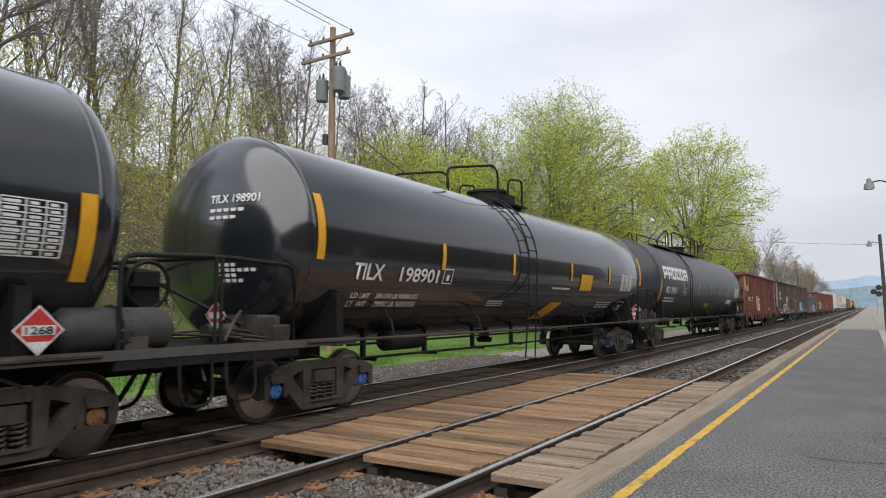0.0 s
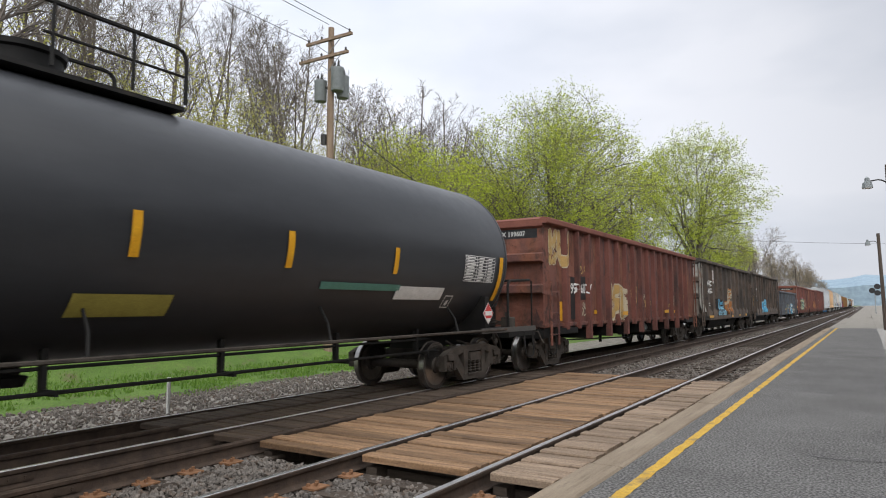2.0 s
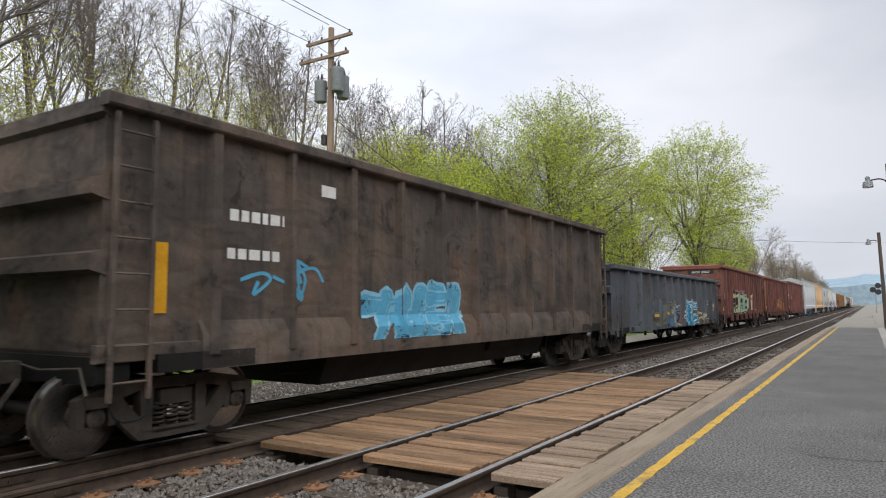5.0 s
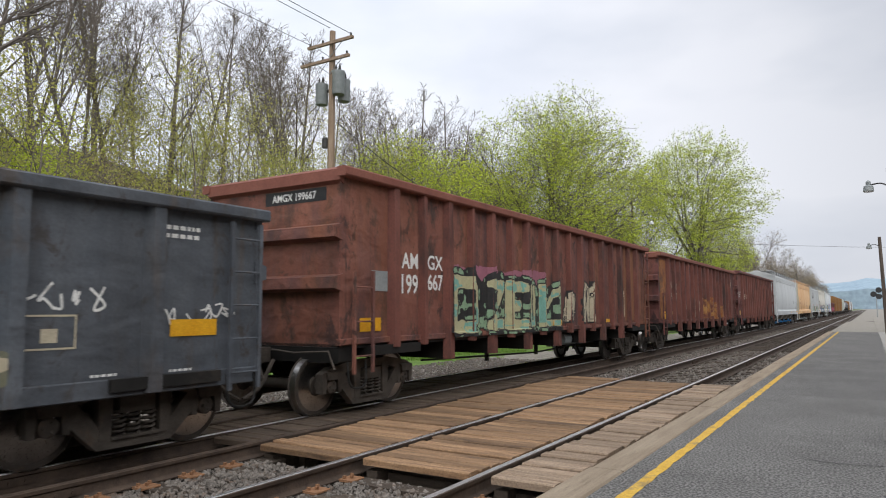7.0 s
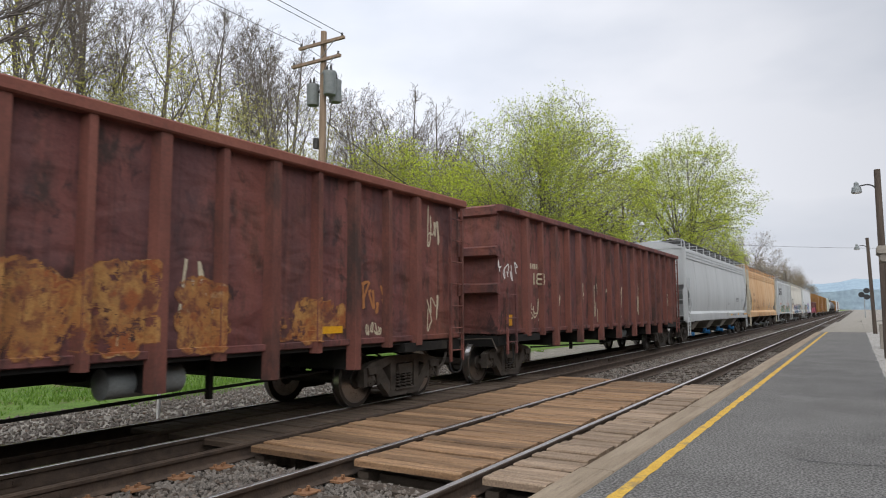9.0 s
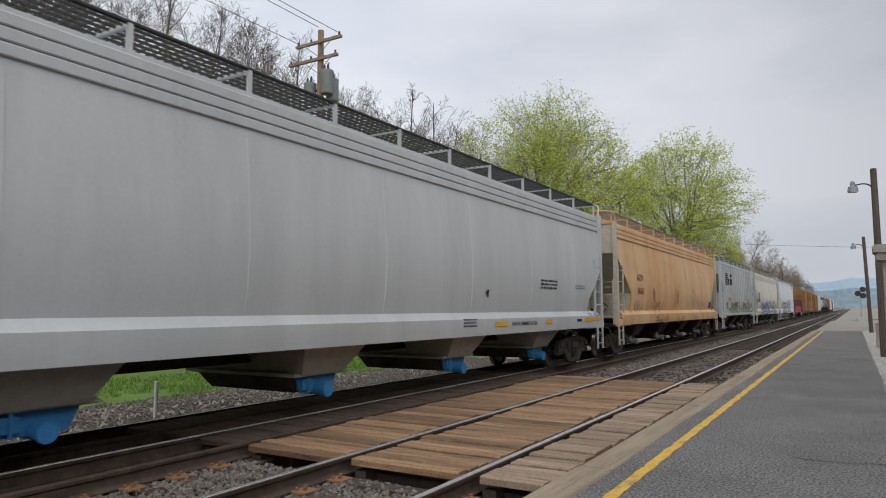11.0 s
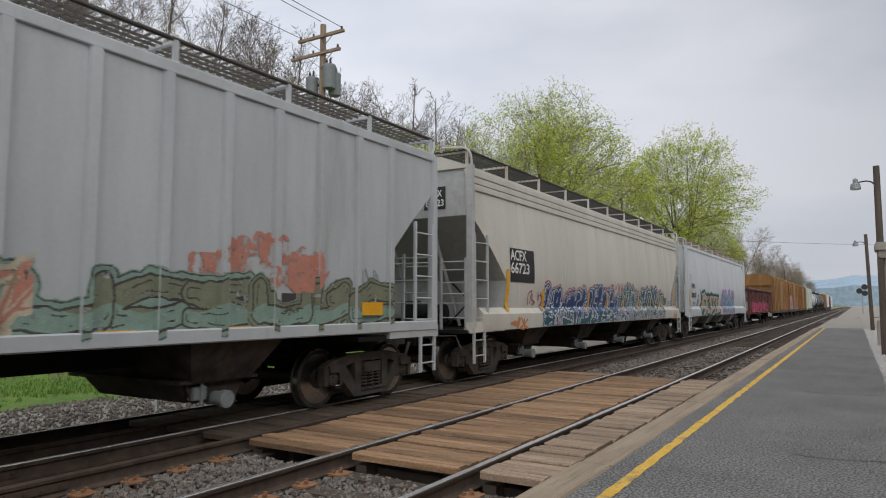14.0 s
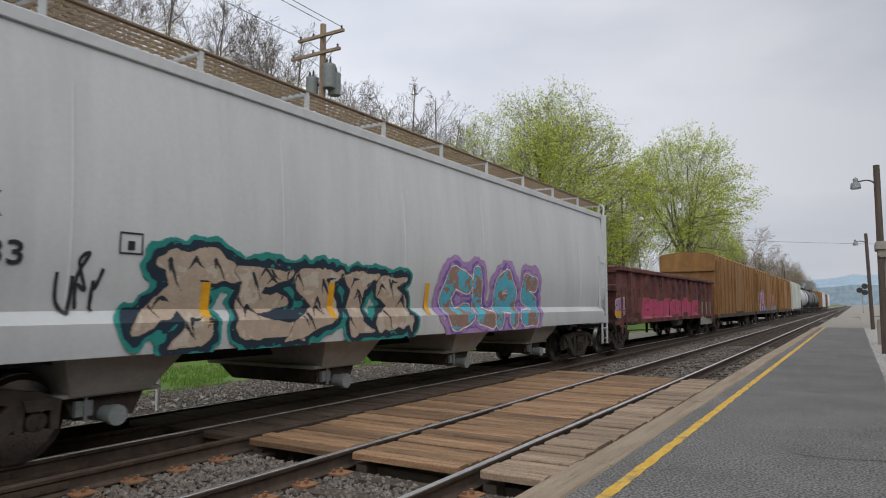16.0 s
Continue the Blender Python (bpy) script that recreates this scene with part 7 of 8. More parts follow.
for z0, x0, x1 in ((2.80, 0.17, 0.75), (2.70, 0.17, 0.62), (2.06, 0.35, 0.62), (1.99, 0.35, 0.86), (1.92, 0.35, 0.56), (1.85, 0.35, 0.70)):
    x = x0
    while x < x1:
        d = 0.09 if z0 > 2.5 else 0.07
        g.add([(p, head(p, q) - 0.004, q) for p, q in ((x, z0), (x + d, z0), (x + d, z0 + 0.045), (x, z0 + 0.045))], [(0, 1, 2, 3)])
        x += d + 0.03
tagged(part("small_print", g, WP, TILX[0], smooth=0), kind="stuff")
stencil_table(LEAD[0], 15.32, 1.97, 0.55, 0.50, WP, LEAD[1])
strip(LEAD[0], 16.01, 16.17, 1.76, 2.59, YS, LEAD[1])
fit_text(TILX[0], "TILX", 2.44, 3.14, 1.92, 2.16, WP, TILX[1])
fit_text(TILX[0], "198901", 3.58, 4.69, 1.92, 2.15, WP, TILX[1])
frame_mark(TILX[0], 4.85, 1.92, 0.30, 0.26, WP, TILX[1])
fit_text(TILX[0], "LD LMT    206100 LB 93450 KG", 2.55, 4.27, 1.65, 1.73, WP, TILX[1])
fit_text(TILX[0], "LT  WT     79900 LB 36250 KG", 2.54, 4.29, 1.52, 1.61, WP, TILX[1])
strip(TILX[0], 4.73, 4.84, 2.16, 2.61, YS, TILX[1])
strip(TILX[0], 7.46, 7.57, 2.17, 2.61, YS, TILX[1])
strip(TILX[0], 10.67, 10.78, 2.15, 2.60, YS, TILX[1])
strip(TILX[0], 13.54, 13.65, 2.16, 2.61, YS, TILX[1])
strip(TILX[0], 1.61, 1.76, 2.16, 3.06, YS, TILX[1])
strip(TILX[0], 16.53, 16.68, 2.17, 3.06, YS, TILX[1])
strip(TILX[0], 11.39, 12.22, 1.93, 2.34, YS, TILX[1])
strip(TILX[0], 9.38, 10.09, 1.23, 1.63, YS, TILX[1], slant=0.55)
bars(TILX[0], 6.80, 1.53, 0.69, 0.13, 3, WP, TILX[1], 2)
bars(TILX[0], 9.70, 1.92, 1.06, 0.08, 1, WP, TILX[1], 3)
bars(TILX[0], 13.19, 1.48, 1.15, 0.19, 3, WP, TILX[1], 4)
stencil_table(TILX[0], 14.68, 1.99, 1.05, 0.47, WP, TILX[1])
frame_mark(TILX[0], 15.00, 1.42, 0.58, 0.25, WP, TILX[1])
fit_text(PROX[0], "PROX", 2.46, 3.11, 2.01, 2.25, WP, PROX[1])
fit_text(PROX[0], "39935", 3.19, 4.04, 1.99, 2.24, WP, PROX[1])
bars(PROX[0], 2.46, 1.68, 1.58, 0.21, 2, WP, PROX[1], 5)
frame_mark(PROX[0], 5.32, 1.97, 0.34, 0.27, WP, PROX[1])
block_letters(PROX[0], 2.08, 2.53, 3.81, 0.46, 6, WP, PROX[1])
strip(PROX[0], 5.04, 5.15, 2.03, 2.48, YS, PROX[1])
strip(PROX[0], 7.89, 8.00, 2.03, 2.49, YS, PROX[1])
strip(PROX[0], 10.55, 10.66, 2.03, 2.50, YS, PROX[1])
strip(PROX[0], 12.70, 12.81, 2.02, 2.49, YS, PROX[1])
strip(PROX[0], 14.99, 15.10, 2.03, 2.44, YS, PROX[1])
strip(PROX[0], 1.62, 1.76, 1.65, 2.49, YS, PROX[1])
strip(PROX[0], 18.49, 18.64, 1.64, 2.49, YS, PROX[1])
strip(PROX[0], 10.11, 11.22, 1.43, 1.66, flat("dirty_yellow", (0.42, 0.36, 0.08)), PROX[1])
strip(PROX[0], 13.44, 15.29, 1.77, 1.87, flat("teal_patch", (0.10, 0.25, 0.20)), PROX[1])
strip(PROX[0], 15.22, 16.62, 1.64, 1.85, WP, PROX[1])
stencil_table(PROX[0], 17.17, 1.99, 1.13, 0.47, WP, PROX[1])
frame_mark(PROX[0], 16.77, 1.50, 0.26, 0.22, WP, PROX[1])
graffiti(G3[0], 0.43, 2.50, 1.03, 0.84, 2, flat("gold_spray", (0.50, 0.33, 0.12)), flat("cream_spray", (0.52, 0.46, 0.34)), G3[1], 1, None, "bubble", label="sprayed graffiti lettering shapes", wear=0.24, halo=0.02)
strip(G3[0], 1.73, 2.28, 1.19, 2.25, M["black_paint"], G3[1], name="painted_panel")
strip(G3[0], 2.45, 3.04, 1.69, 2.29, M["black_paint"], G3[1], name="painted_panel")
fit_text(G3[0], "99", 1.73, 2.08, 1.83, 2.10, WP, G3[1])
fit_text(G3[0], "607", 2.45, 2.93, 1.85, 2.11, WP, G3[1])
bars(G3[0], 1.73, 1.23, 0.27, 0.56, 4, WP, G3[1], 6)
strip(G3[0], 0.93, 1.15, 1.17, 1.63, YS, G3[1])
strip(G3[0], 3.42, 3.92, 1.31, 1.41, YS, G3[1])
strip(G3[0], 5.57, 6.07, 1.25, 1.36, YS, G3[1])
strip(G3[0], 10.46, 11.06, 1.27, 1.38, YS, G3[1])
strip(G3[0], 12.26, 12.86, 1.26, 1.36, YS, G3[1])
scribble(G3[0], 2.45, 2.35, 0.54, 0.26, flat("gold_spray", (0.50, 0.33, 0.12)), G3[1], 2, 3, 0.035)
scribble(G3[0], 2.38, 1.22, 0.47, 0.42, flat("cream_spray", (0.52, 0.46, 0.34)), G3[1], 3, 2, 0.035)
graffiti(G3[0], 4.79, 1.16, 1.19, 0.98, 2, flat("gold_spray", (0.50, 0.33, 0.12)), flat("cream_spray", (0.52, 0.46, 0.34)), G3[1], 4, None, "bubble", label="sprayed graffiti lettering shapes")
scribble(G3[0], 6.82, 1.44, 0.60, 0.70, flat("gold_spray", (0.50, 0.33, 0.12)), G3[1], 10, 3, 0.045)
scribble(G3[0], 7.75, 1.31, 0.72, 0.69, flat("cream_spray", (0.52, 0.46, 0.34)), G3[1], 11, 3, 0.045)
scribble(G3[0], 8.38, 1.16, 0.70, 0.90, flat("gold_spray", (0.50, 0.33, 0.12)), G3[1], 12, 3, 0.045)
scribble(G3[0], 10.19, 1.55, 0.48, 0.62, flat("cream_spray", (0.52, 0.46, 0.34)), G3[1], 13, 3, 0.045)
scribble(G3[0], 11.19, 1.29, 0.57, 0.84, flat("gold_spray", (0.50, 0.33, 0.12)), G3[1], 14, 3, 0.045)
scribble(G3[0], 11.84, 1.50, 0.55, 0.44, flat("cream_spray", (0.52, 0.46, 0.34)), G3[1], 15, 3, 0.045)
scribble(G3[0], 13.56, 1.19, 0.44, 0.91, flat("gold_spray", (0.50, 0.33, 0.12)), G3[1], 16, 3, 0.045)
strip(G3[0], 9.47, 9.92, 1.47, 1.69, flat("blue_patch", (0.05, 0.10, 0.32)), G3[1], name="paint_patch")
strip(G3[0], 14.32, 14.86, 1.09, 3.31, flat("ochre_primer", (0.28, 0.12, 0.035)), G3[1], name="repainted_panel")
strip(C4[0], 0.12, 1.15, 1.25, 3.45, flat("pale_rusty_panel", (0.40, 0.39, 0.35)), C4[1], "pale_panel", label="pale grey end panel streaked with rust")
fit_text(C4[0], "CMHX", 1.66, 2.62, 2.43, 2.70, WP, C4[1])
fit_text(C4[0], "42405", 1.67, 2.59, 2.08, 2.33, WP, C4[1])
strip(C4[0], 3.19, 3.55, 2.60, 3.23, WP, C4[1], "notice")
for k, word in enumerate(("TAMP", "NOT", "DO")):
    fit_text(C4[0], word, 3.24 if k < 2 else 3.30, 3.50 if k < 2 else 3.44, 2.66 + 0.19 * k, 2.79 + 0.19 * k, flat("notice_red", (0.30, 0.08, 0.06)), C4[1])
bars(C4[0], 2.22, 1.48, 0.30, 0.22, 2, WP, C4[1], 8)
bars(C4[0], 2.99, 1.50, 0.25, 0.19, 2, WP, C4[1], 9)
graffiti(C4[0], 3.86, 1.31, 1.82, 0.54, 5, flat("sky_blue_spray", (0.10, 0.38, 0.58)), M["black_paint"], C4[1], 21, flat("light_blue_spray", (0.25, 0.52, 0.68)), "bubble", label="sky blue sprayed graffiti shapes")
graffiti(C4[0], 3.85, 0.91, 2.28, 0.39, 7, flat("light_blue_spray", (0.25, 0.52, 0.68)), M["black_paint"], C4[1], 22, None, "bubble", label="sprayed graffiti lettering shapes")
graffiti(C4[0], 6.40, 1.16, 2.03, 1.13, 3, flat("cream_spray", (0.52, 0.46, 0.34)), flat("rust_orange_spray", (0.40, 0.17, 0.06)), C4[1], 23, flat("rust_orange_spray", (0.40, 0.17, 0.06)), "wild", label="sprayed graffiti lettering shapes", wear=0.25)
strip(C4[0], 8.99, 9.77, 1.21, 2.22, M["black_paint"], C4[1], name="painted_panel")
scribble(C4[0], 10.10, 1.36, 0.72, 0.75, flat("rust_orange_spray", (0.40, 0.17, 0.06)), C4[1], 24, 3, 0.035)
strip(C4[0], 11.61, 11.94, 2.59, 3.20, WP, C4[1], "notice")
strip(C4[0], 11.79, 12.88, 1.39, 1.74, M["black_paint"], C4[1], name="painted_panel")
frame_mark(C4[0], 12.41, 1.44, 0.47, 0.29, WP, C4[1])
strip(C4[0], 7.83, 8.25, 0.91, 1.02, YS, C4[1])
strip(C4[0], 10.31, 10.61, 0.92, 1.03, YS, C4[1])
strip(C4[0], 12.58, 13.08, 0.92, 1.05, YS, C4[1])
strip(C4[0], 1.62, 2.62, 0.96, 1.06, YS, C4[1])
fit_text(C4[0], "FALSE", 1.68, 2.28, 0.97, 1.05, M["black_paint"], lambda z, y=None: C4[1](z) + 0.006)
bars(C5[0], 1.61, 2.51, 0.87, 0.27, 1, WP, C5[1], 10)
bars(C5[0], 1.58, 2.06, 0.86, 0.25, 1, WP, C5[1], 11)
graffiti(C5[0], 4.18, 0.91, 2.59, 0.99, 3, flat("sky_blue_spray", (0.10, 0.38, 0.58)), flat("light_blue_spray", (0.25, 0.52, 0.68)), C5[1], 25, None, "wild", label="sprayed graffiti lettering shapes")
scribble(C5[0], 1.70, 1.62, 1.57, 0.52, flat("sky_blue_spray", (0.10, 0.38, 0.58)), C5[1], 26, 3, 0.060)
strip(C5[0], 0.62, 0.79, 1.47, 2.22, YS, C5[1])
strip(C5[0], 3.17, 3.46, 3.04, 3.20, WP, C5[1])
strip(B6[0], 4.22, 4.82, 1.13, 1.22, YS, B6[1])
strip(B6[0], 6.14, 6.76, 1.18, 1.28, YS, B6[1])
strip(B6[0], 11.28, 11.78, 1.17, 1.27, YS, B6[1])
strip(B6[0], 14.64, 15.24, 1.25, 1.43, YS, B6[1])
graffiti(B6[0], 9.01, 0.72, 1.94, 0.95, 4, flat("ultramarine_spray", (0.012, 0.22, 0.38)), WP, B6[1], 31, None, "bubble", label="blue sprayed graffiti with thin white edges", ground=1, wear=0.02, halo=0.03, floor_z=0.70)
graffiti(B6[0], 6.01, 0.76, 1.03, 0.91, 2, flat("olive_spray", (0.17, 0.17, 0.12)), flat("slate_spray", (0.10, 0.15, 0.20)), B6[1], 32, flat("muted_blue_spray", (0.08, 0.17, 0.27)), "bubble", label="sprayed graffiti lettering shapes", line=M["black_paint"], wear=0.20, floor_z=0.70)
graffiti(B6[0], 6.94, 0.71, 1.05, 0.94, 3, flat("muted_blue_spray", (0.08, 0.17, 0.27)), flat("olive_spray", (0.17, 0.17, 0.12)), B6[1], 33, flat("slate_spray", (0.10, 0.15, 0.20)), "wild", label="sprayed graffiti lettering shapes", line=flat("cream_spray", (0.52, 0.46, 0.34)), wear=0.20, floor_z=0.70)
graffiti(B6[0], 7.90, 0.84, 0.77, 0.74, 1, flat("grimy_pink_spray", (0.20, 0.11, 0.10)), flat("muted_blue_spray", (0.08, 0.17, 0.27)), B6[1], 34, None, "bubble", label="sprayed graffiti lettering shapes", line=M["black_paint"], wear=0.18, floor_z=0.70)
graffiti(B6[0], 4.48, 0.87, 1.46, 0.80, 3, flat("slate_spray", (0.10, 0.15, 0.20)), flat("olive_spray", (0.17, 0.17, 0.12)), B6[1], 135, flat("grime_olive_spray", (0.10, 0.10, 0.08)), "wild", label="sprayed graffiti lettering shapes", wear=0.30, floor_z=0.70)
graffiti(B6[0], 11.13, 0.67, 0.70, 0.53, 2, flat("grime_olive_spray", (0.10, 0.10, 0.08)), flat("cream_spray", (0.52, 0.46, 0.34)), B6[1], 136, flat("rust_orange_spray", (0.40, 0.17, 0.06)), "wild", label="sprayed graffiti lettering shapes", wear=0.30, floor_z=0.70)
graffiti(B6[0], 12.12, 0.61, 0.73, 0.62, 2, flat("cream_spray", (0.52, 0.46, 0.34)), flat("olive_spray", (0.17, 0.17, 0.12)), B6[1], 137, flat("rust_orange_spray", (0.40, 0.17, 0.06)), "wild", label="sprayed graffiti lettering shapes", wear=0.35, floor_z=0.70)
scribble(B6[0], 5.19, 1.24, 0.31, 0.33, WP, B6[1], 35, 4, 0.035)
scribble(B6[0], 11.22, 0.76, 0.61, 0.39, flat("cream_spray", (0.52, 0.46, 0.34)), B6[1], 36, 3, 0.035)
scribble(B6[0], 12.20, 0.76, 0.60, 0.57, flat("cream_spray", (0.52, 0.46, 0.34)), B6[1], 37, 3, 0.035)
scribble(B6[0], 13.09, 1.52, 0.82, 0.26, WP, B6[1], 38, 5, 0.030)
frame_mark(B6[0], 13.14, 1.17, 0.50, 0.32, flat("cream_spray", (0.52, 0.46, 0.34)), B6[1])
scribble(B6[0], 14.46, 1.35, 1.04, 0.25, WP, B6[1], 39, 6, 0.025)
bars(B6[0], 14.56, 2.29, 0.43, 0.18, 2, WP, B6[1], 12)
bars(B6[0], 13.79, 0.88, 0.29, 0.05, 1, WP, B6[1], 13)
bars(B6[0], 14.65, 0.87, 0.30, 0.05, 1, WP, B6[1], 14)
strip(A7[0], 0.77, 1.20, 1.81, 2.12, M["grey_metal"], A7[1], name="grey_plate")
fit_text(A7[0], "AM", 1.54, 2.00, 2.19, 2.45, WP, A7[1])
fit_text(A7[0], "199", 1.54, 2.00, 1.78, 2.10, WP, A7[1])
fit_text(A7[0], "GX", 2.29, 2.77, 2.20, 2.45, WP, A7[1])
fit_text(A7[0], "667", 2.29, 2.77, 1.85, 2.13, WP, A7[1])
strip(A7[0], 0.50, 1.00, 1.21, 1.41, YS, A7[1])
upright = lambda x: [(x, 0.08), (x, 0.92)]
mural(A7[0], 2.97, 1.16, 5.0, 0.92, [
    (0.02, 0.21, 0.115, [[(0.1, 0.06), (0.1, 0.94), (0.8, 0.94), (0.9, 0.8), (0.9, 0.2), (0.8, 0.06), (0.1, 0.06)]]),
    (0.29, 0.435, 0.10, [[(0.1, 0.94), (0.92, 0.94), (0.08, 0.08), (0.95, 0.08)]]),
    (0.44, 0.615, 0.115, [[(0.92, 0.92), (0.12, 0.92), (0.08, 0.06), (0.95, 0.06)], [(0.1, 0.5), (0.75, 0.5)]]),
    (0.64, 0.73, 0.06, [upright(0.1), [(0.1, 0.06), (0.9, 0.06)], upright(0.9)]),
    (0.76, 0.98, 0.08, [upright(0.12), [(0.12, 0.06), (0.95, 0.06)], [(0.5, 0.5), (0.9, 0.9)]])],
    [M["black_paint"], M["black_paint"], M["black_paint"], flat("buff_spray", (0.46, 0.44, 0.27)), flat("aqua_spray", (0.20, 0.42, 0.36)), flat("pale_green_spray", (0.24, 0.37, 0.24)), flat("mauve_spray", (0.33, 0.13, 0.18))],
    A7[1], 41, label="cream and aqua block graffiti on black with a pink cloud", rim=0, ground=0.15, line=0.03, splash=0.60, inner=0.55, cloud=0.24, wear=0.0, floor_z=1.04, solid=True)
strip(A7[0], 7.62, 8.17, 1.15, 1.27, YS, A7[1])
strip(A7[0], 11.03, 11.35, 1.17, 1.26, YS, A7[1])
strip(A7[0], 14.44, 14.69, 1.19, 1.39, YS, A7[1])
graffiti(A7[0], 9.36, 1.20, 1.02, 1.03, 3, flat("cream_spray", (0.52, 0.46, 0.34)), M["black_paint"], A7[1], 42, None, "bubble", label="sprayed graffiti lettering shapes")
graffiti(A7[0], 8.32, 1.21, 0.68, 0.82, 3, flat("cream_spray", (0.52, 0.46, 0.34)), M["black_paint"], A7[1], 43, None, "wild", label="sprayed graffiti lettering shapes")
scribble(A7[0], 12.75, 1.28, 0.51, 0.97, flat("cream_spray", (0.52, 0.46, 0.34)), A7[1], 44, 3, 0.050)
frame_mark(A7[0], 13.48, 1.51, 0.43, 0.29, WP, A7[1])
strip(A7[0], 13.16, 14.15, 1.18, 3.52, flat("rust_wash", (0.22, 0.095, 0.05)), A7[1], name="rusty_panel")
strip(G8[0], 0.23, 1.10, 1.15, 3.32, flat("ochre_primer", (0.28, 0.12, 0.035)), G8[1], name="repainted_panel")
strip(G8[0], 0.17, 0.66, 2.15, 2.70, flat("dark_smear", (0.05, 0.035, 0.03)), G8[1], name="paint_smear")
strip(G8[0], 0.56, 1.01, 1.18, 1.44, YS, G8[1])
FADED = flat("faded_stencil", (0.34, 0.24, 0.19))
fit_text(G8[0], "AN", 1.54, 2.00, 2.30, 2.56, FADED, G8[1])
fit_text(G8[0], "GX", 2.29, 2.77, 2.26, 2.52, FADED, G8[1])
fit_text(G8[0], "199", 1.54, 2.00, 1.88, 2.14, FADED, G8[1])
fit_text(G8[0], "747", 2.29, 2.77, 1.88, 2.14, FADED, G8[1])
scribble(G8[0], 1.59, 1.27, 1.02, 0.52, flat("gold_spray", (0.50, 0.33, 0.12)), G8[1], 52, 3, 0.050)
scribble(G8[0], 3.82, 1.17, 0.52, 0.61, flat("cream_spray", (0.52, 0.46, 0.34)), G8[1], 53, 3, 0.050)
scribble(G8[0], 5.39, 1.19, 0.50, 0.68, flat("gold_spray", (0.50, 0.33, 0.12)), G8[1], 54, 3, 0.050)
scribble(G8[0], 6.60, 1.22, 0.58, 0.92, flat("cream_spray", (0.52, 0.46, 0.34)), G8[1], 55, 3, 0.050)
scribble(G8[0], 7.35, 1.21, 0.63, 0.96, flat("gold_spray", (0.50, 0.33, 0.12)), G8[1], 56, 3, 0.050)
scribble(G8[0], 9.65, 1.24, 0.59, 0.86, flat("cream_spray", (0.52, 0.46, 0.34)), G8[1], 57, 3, 0.050)
graffiti(G8[0], 7.47, 1.20, 0.36, 0.71, 2, WORN_GOLD, WORN_RUST, G8[1], 58, WORN_RUST, "wild", label="flaking gold and rust sprayed graffiti", ground=1, line=WORN_GOLD, wear=0.24)
graffiti(G8[0], 7.88, 1.21, 0.49, 0.73, 2, WORN_GOLD, WORN_RUST, G8[1], 59, WORN_RUST, "wild", label="flaking gold and rust sprayed graffiti", ground=1, line=WORN_RUST, wear=0.24)
graffiti(G8[0], 8.63, 1.19, 0.58, 0.81, 2, WORN_GOLD, WORN_RUST, G8[1], 60, WORN_RUST, "wild", label="flaking gold and rust sprayed graffiti", ground=1, line=WORN_GOLD, wear=0.24)
graffiti(G8[0], 9.75, 1.16, 0.44, 0.68, 2, WORN_GOLD, WORN_RUST, G8[1], 61, WORN_RUST, "wild", label="flaking gold and rust sprayed graffiti", ground=1, line=WORN_RUST, wear=0.24)
graffiti(G8[0], 11.27, 1.22, 1.06, 0.35, 2, WORN_GOLD, WORN_RUST, G8[1], 62, WORN_RUST, "wild", label="flaking gold and rust sprayed graffiti", ground=1, line=WORN_GOLD, wear=0.24)
strip(G8[0], 11.91, 12.41, 1.21, 1.31, YS, G8[1])
scribble(G8[0], 12.88, 1.49, 0.58, 0.47, flat("rust_orange_spray", (0.40, 0.17, 0.06)), G8[1], 60, 4, 0.060)
scribble(G8[0], 14.64, 2.66, 0.45, 0.71, flat("cream_spray", (0.52, 0.46, 0.34)), G8[1], 61, 4, 0.035)
scribble(G8[0], 14.65, 1.18, 0.40, 0.65, flat("cream_spray", (0.52, 0.46, 0.34)), G8[1], 62, 3, 0.035)
scribble(G8[0], 12.94, 1.16, 0.38, 0.18, flat("cream_spray", (0.52, 0.46, 0.34)), G8[1], 63, 4, 0.035)
graffiti(G8[0], 7.97, 1.15, 0.63, 0.73, 2, WORN_RUST, WORN_GOLD, G8[1], 160, WORN_GOLD, "wild", label="sprayed graffiti lettering shapes", line=WORN_RUST, wear=0.30)
graffiti(G8[0], 9.80, 1.20, 0.46, 0.62, 2, WORN_RUST, WORN_GOLD, G8[1], 161, WORN_GOLD, "wild", label="sprayed graffiti lettering shapes", line=WORN_RUST, wear=0.30)
scribble(G8[0], 5.33, 1.15, 0.65, 0.85, flat("cream_spray", (0.52, 0.46, 0.34)), G8[1], 170, 5, 0.030)
scribble(D9[0], 0.07, 2.13, 0.96, 0.43, WP, D9[1], 70, 4, 0.040)
fit_text(D9[0], "118", 1.59, 2.23, 2.10, 2.38, flat("cream_spray", (0.52, 0.46, 0.34)), D9[1])
bars(D9[0], 1.59, 2.43, 0.71, 0.24, 1, flat("cream_spray", (0.52, 0.46, 0.34)), D9[1], 15)
strip(D9[0], 0.39, 0.69, 1.20, 1.43, YS, D9[1])
scribble(D9[0], 1.60, 1.28, 0.73, 0.52, flat("cream_spray", (0.52, 0.46, 0.34)), D9[1], 71, 3, 0.035)
scribble(D9[0], 3.18, 1.19, 0.27, 0.96, flat("cream_spray", (0.52, 0.46, 0.34)), D9[1], 72, 2, 0.050)
scribble(D9[0], 4.90, 1.19, 0.31, 1.06, flat("cream_spray", (0.52, 0.46, 0.34)), D9[1], 73, 2, 0.050)
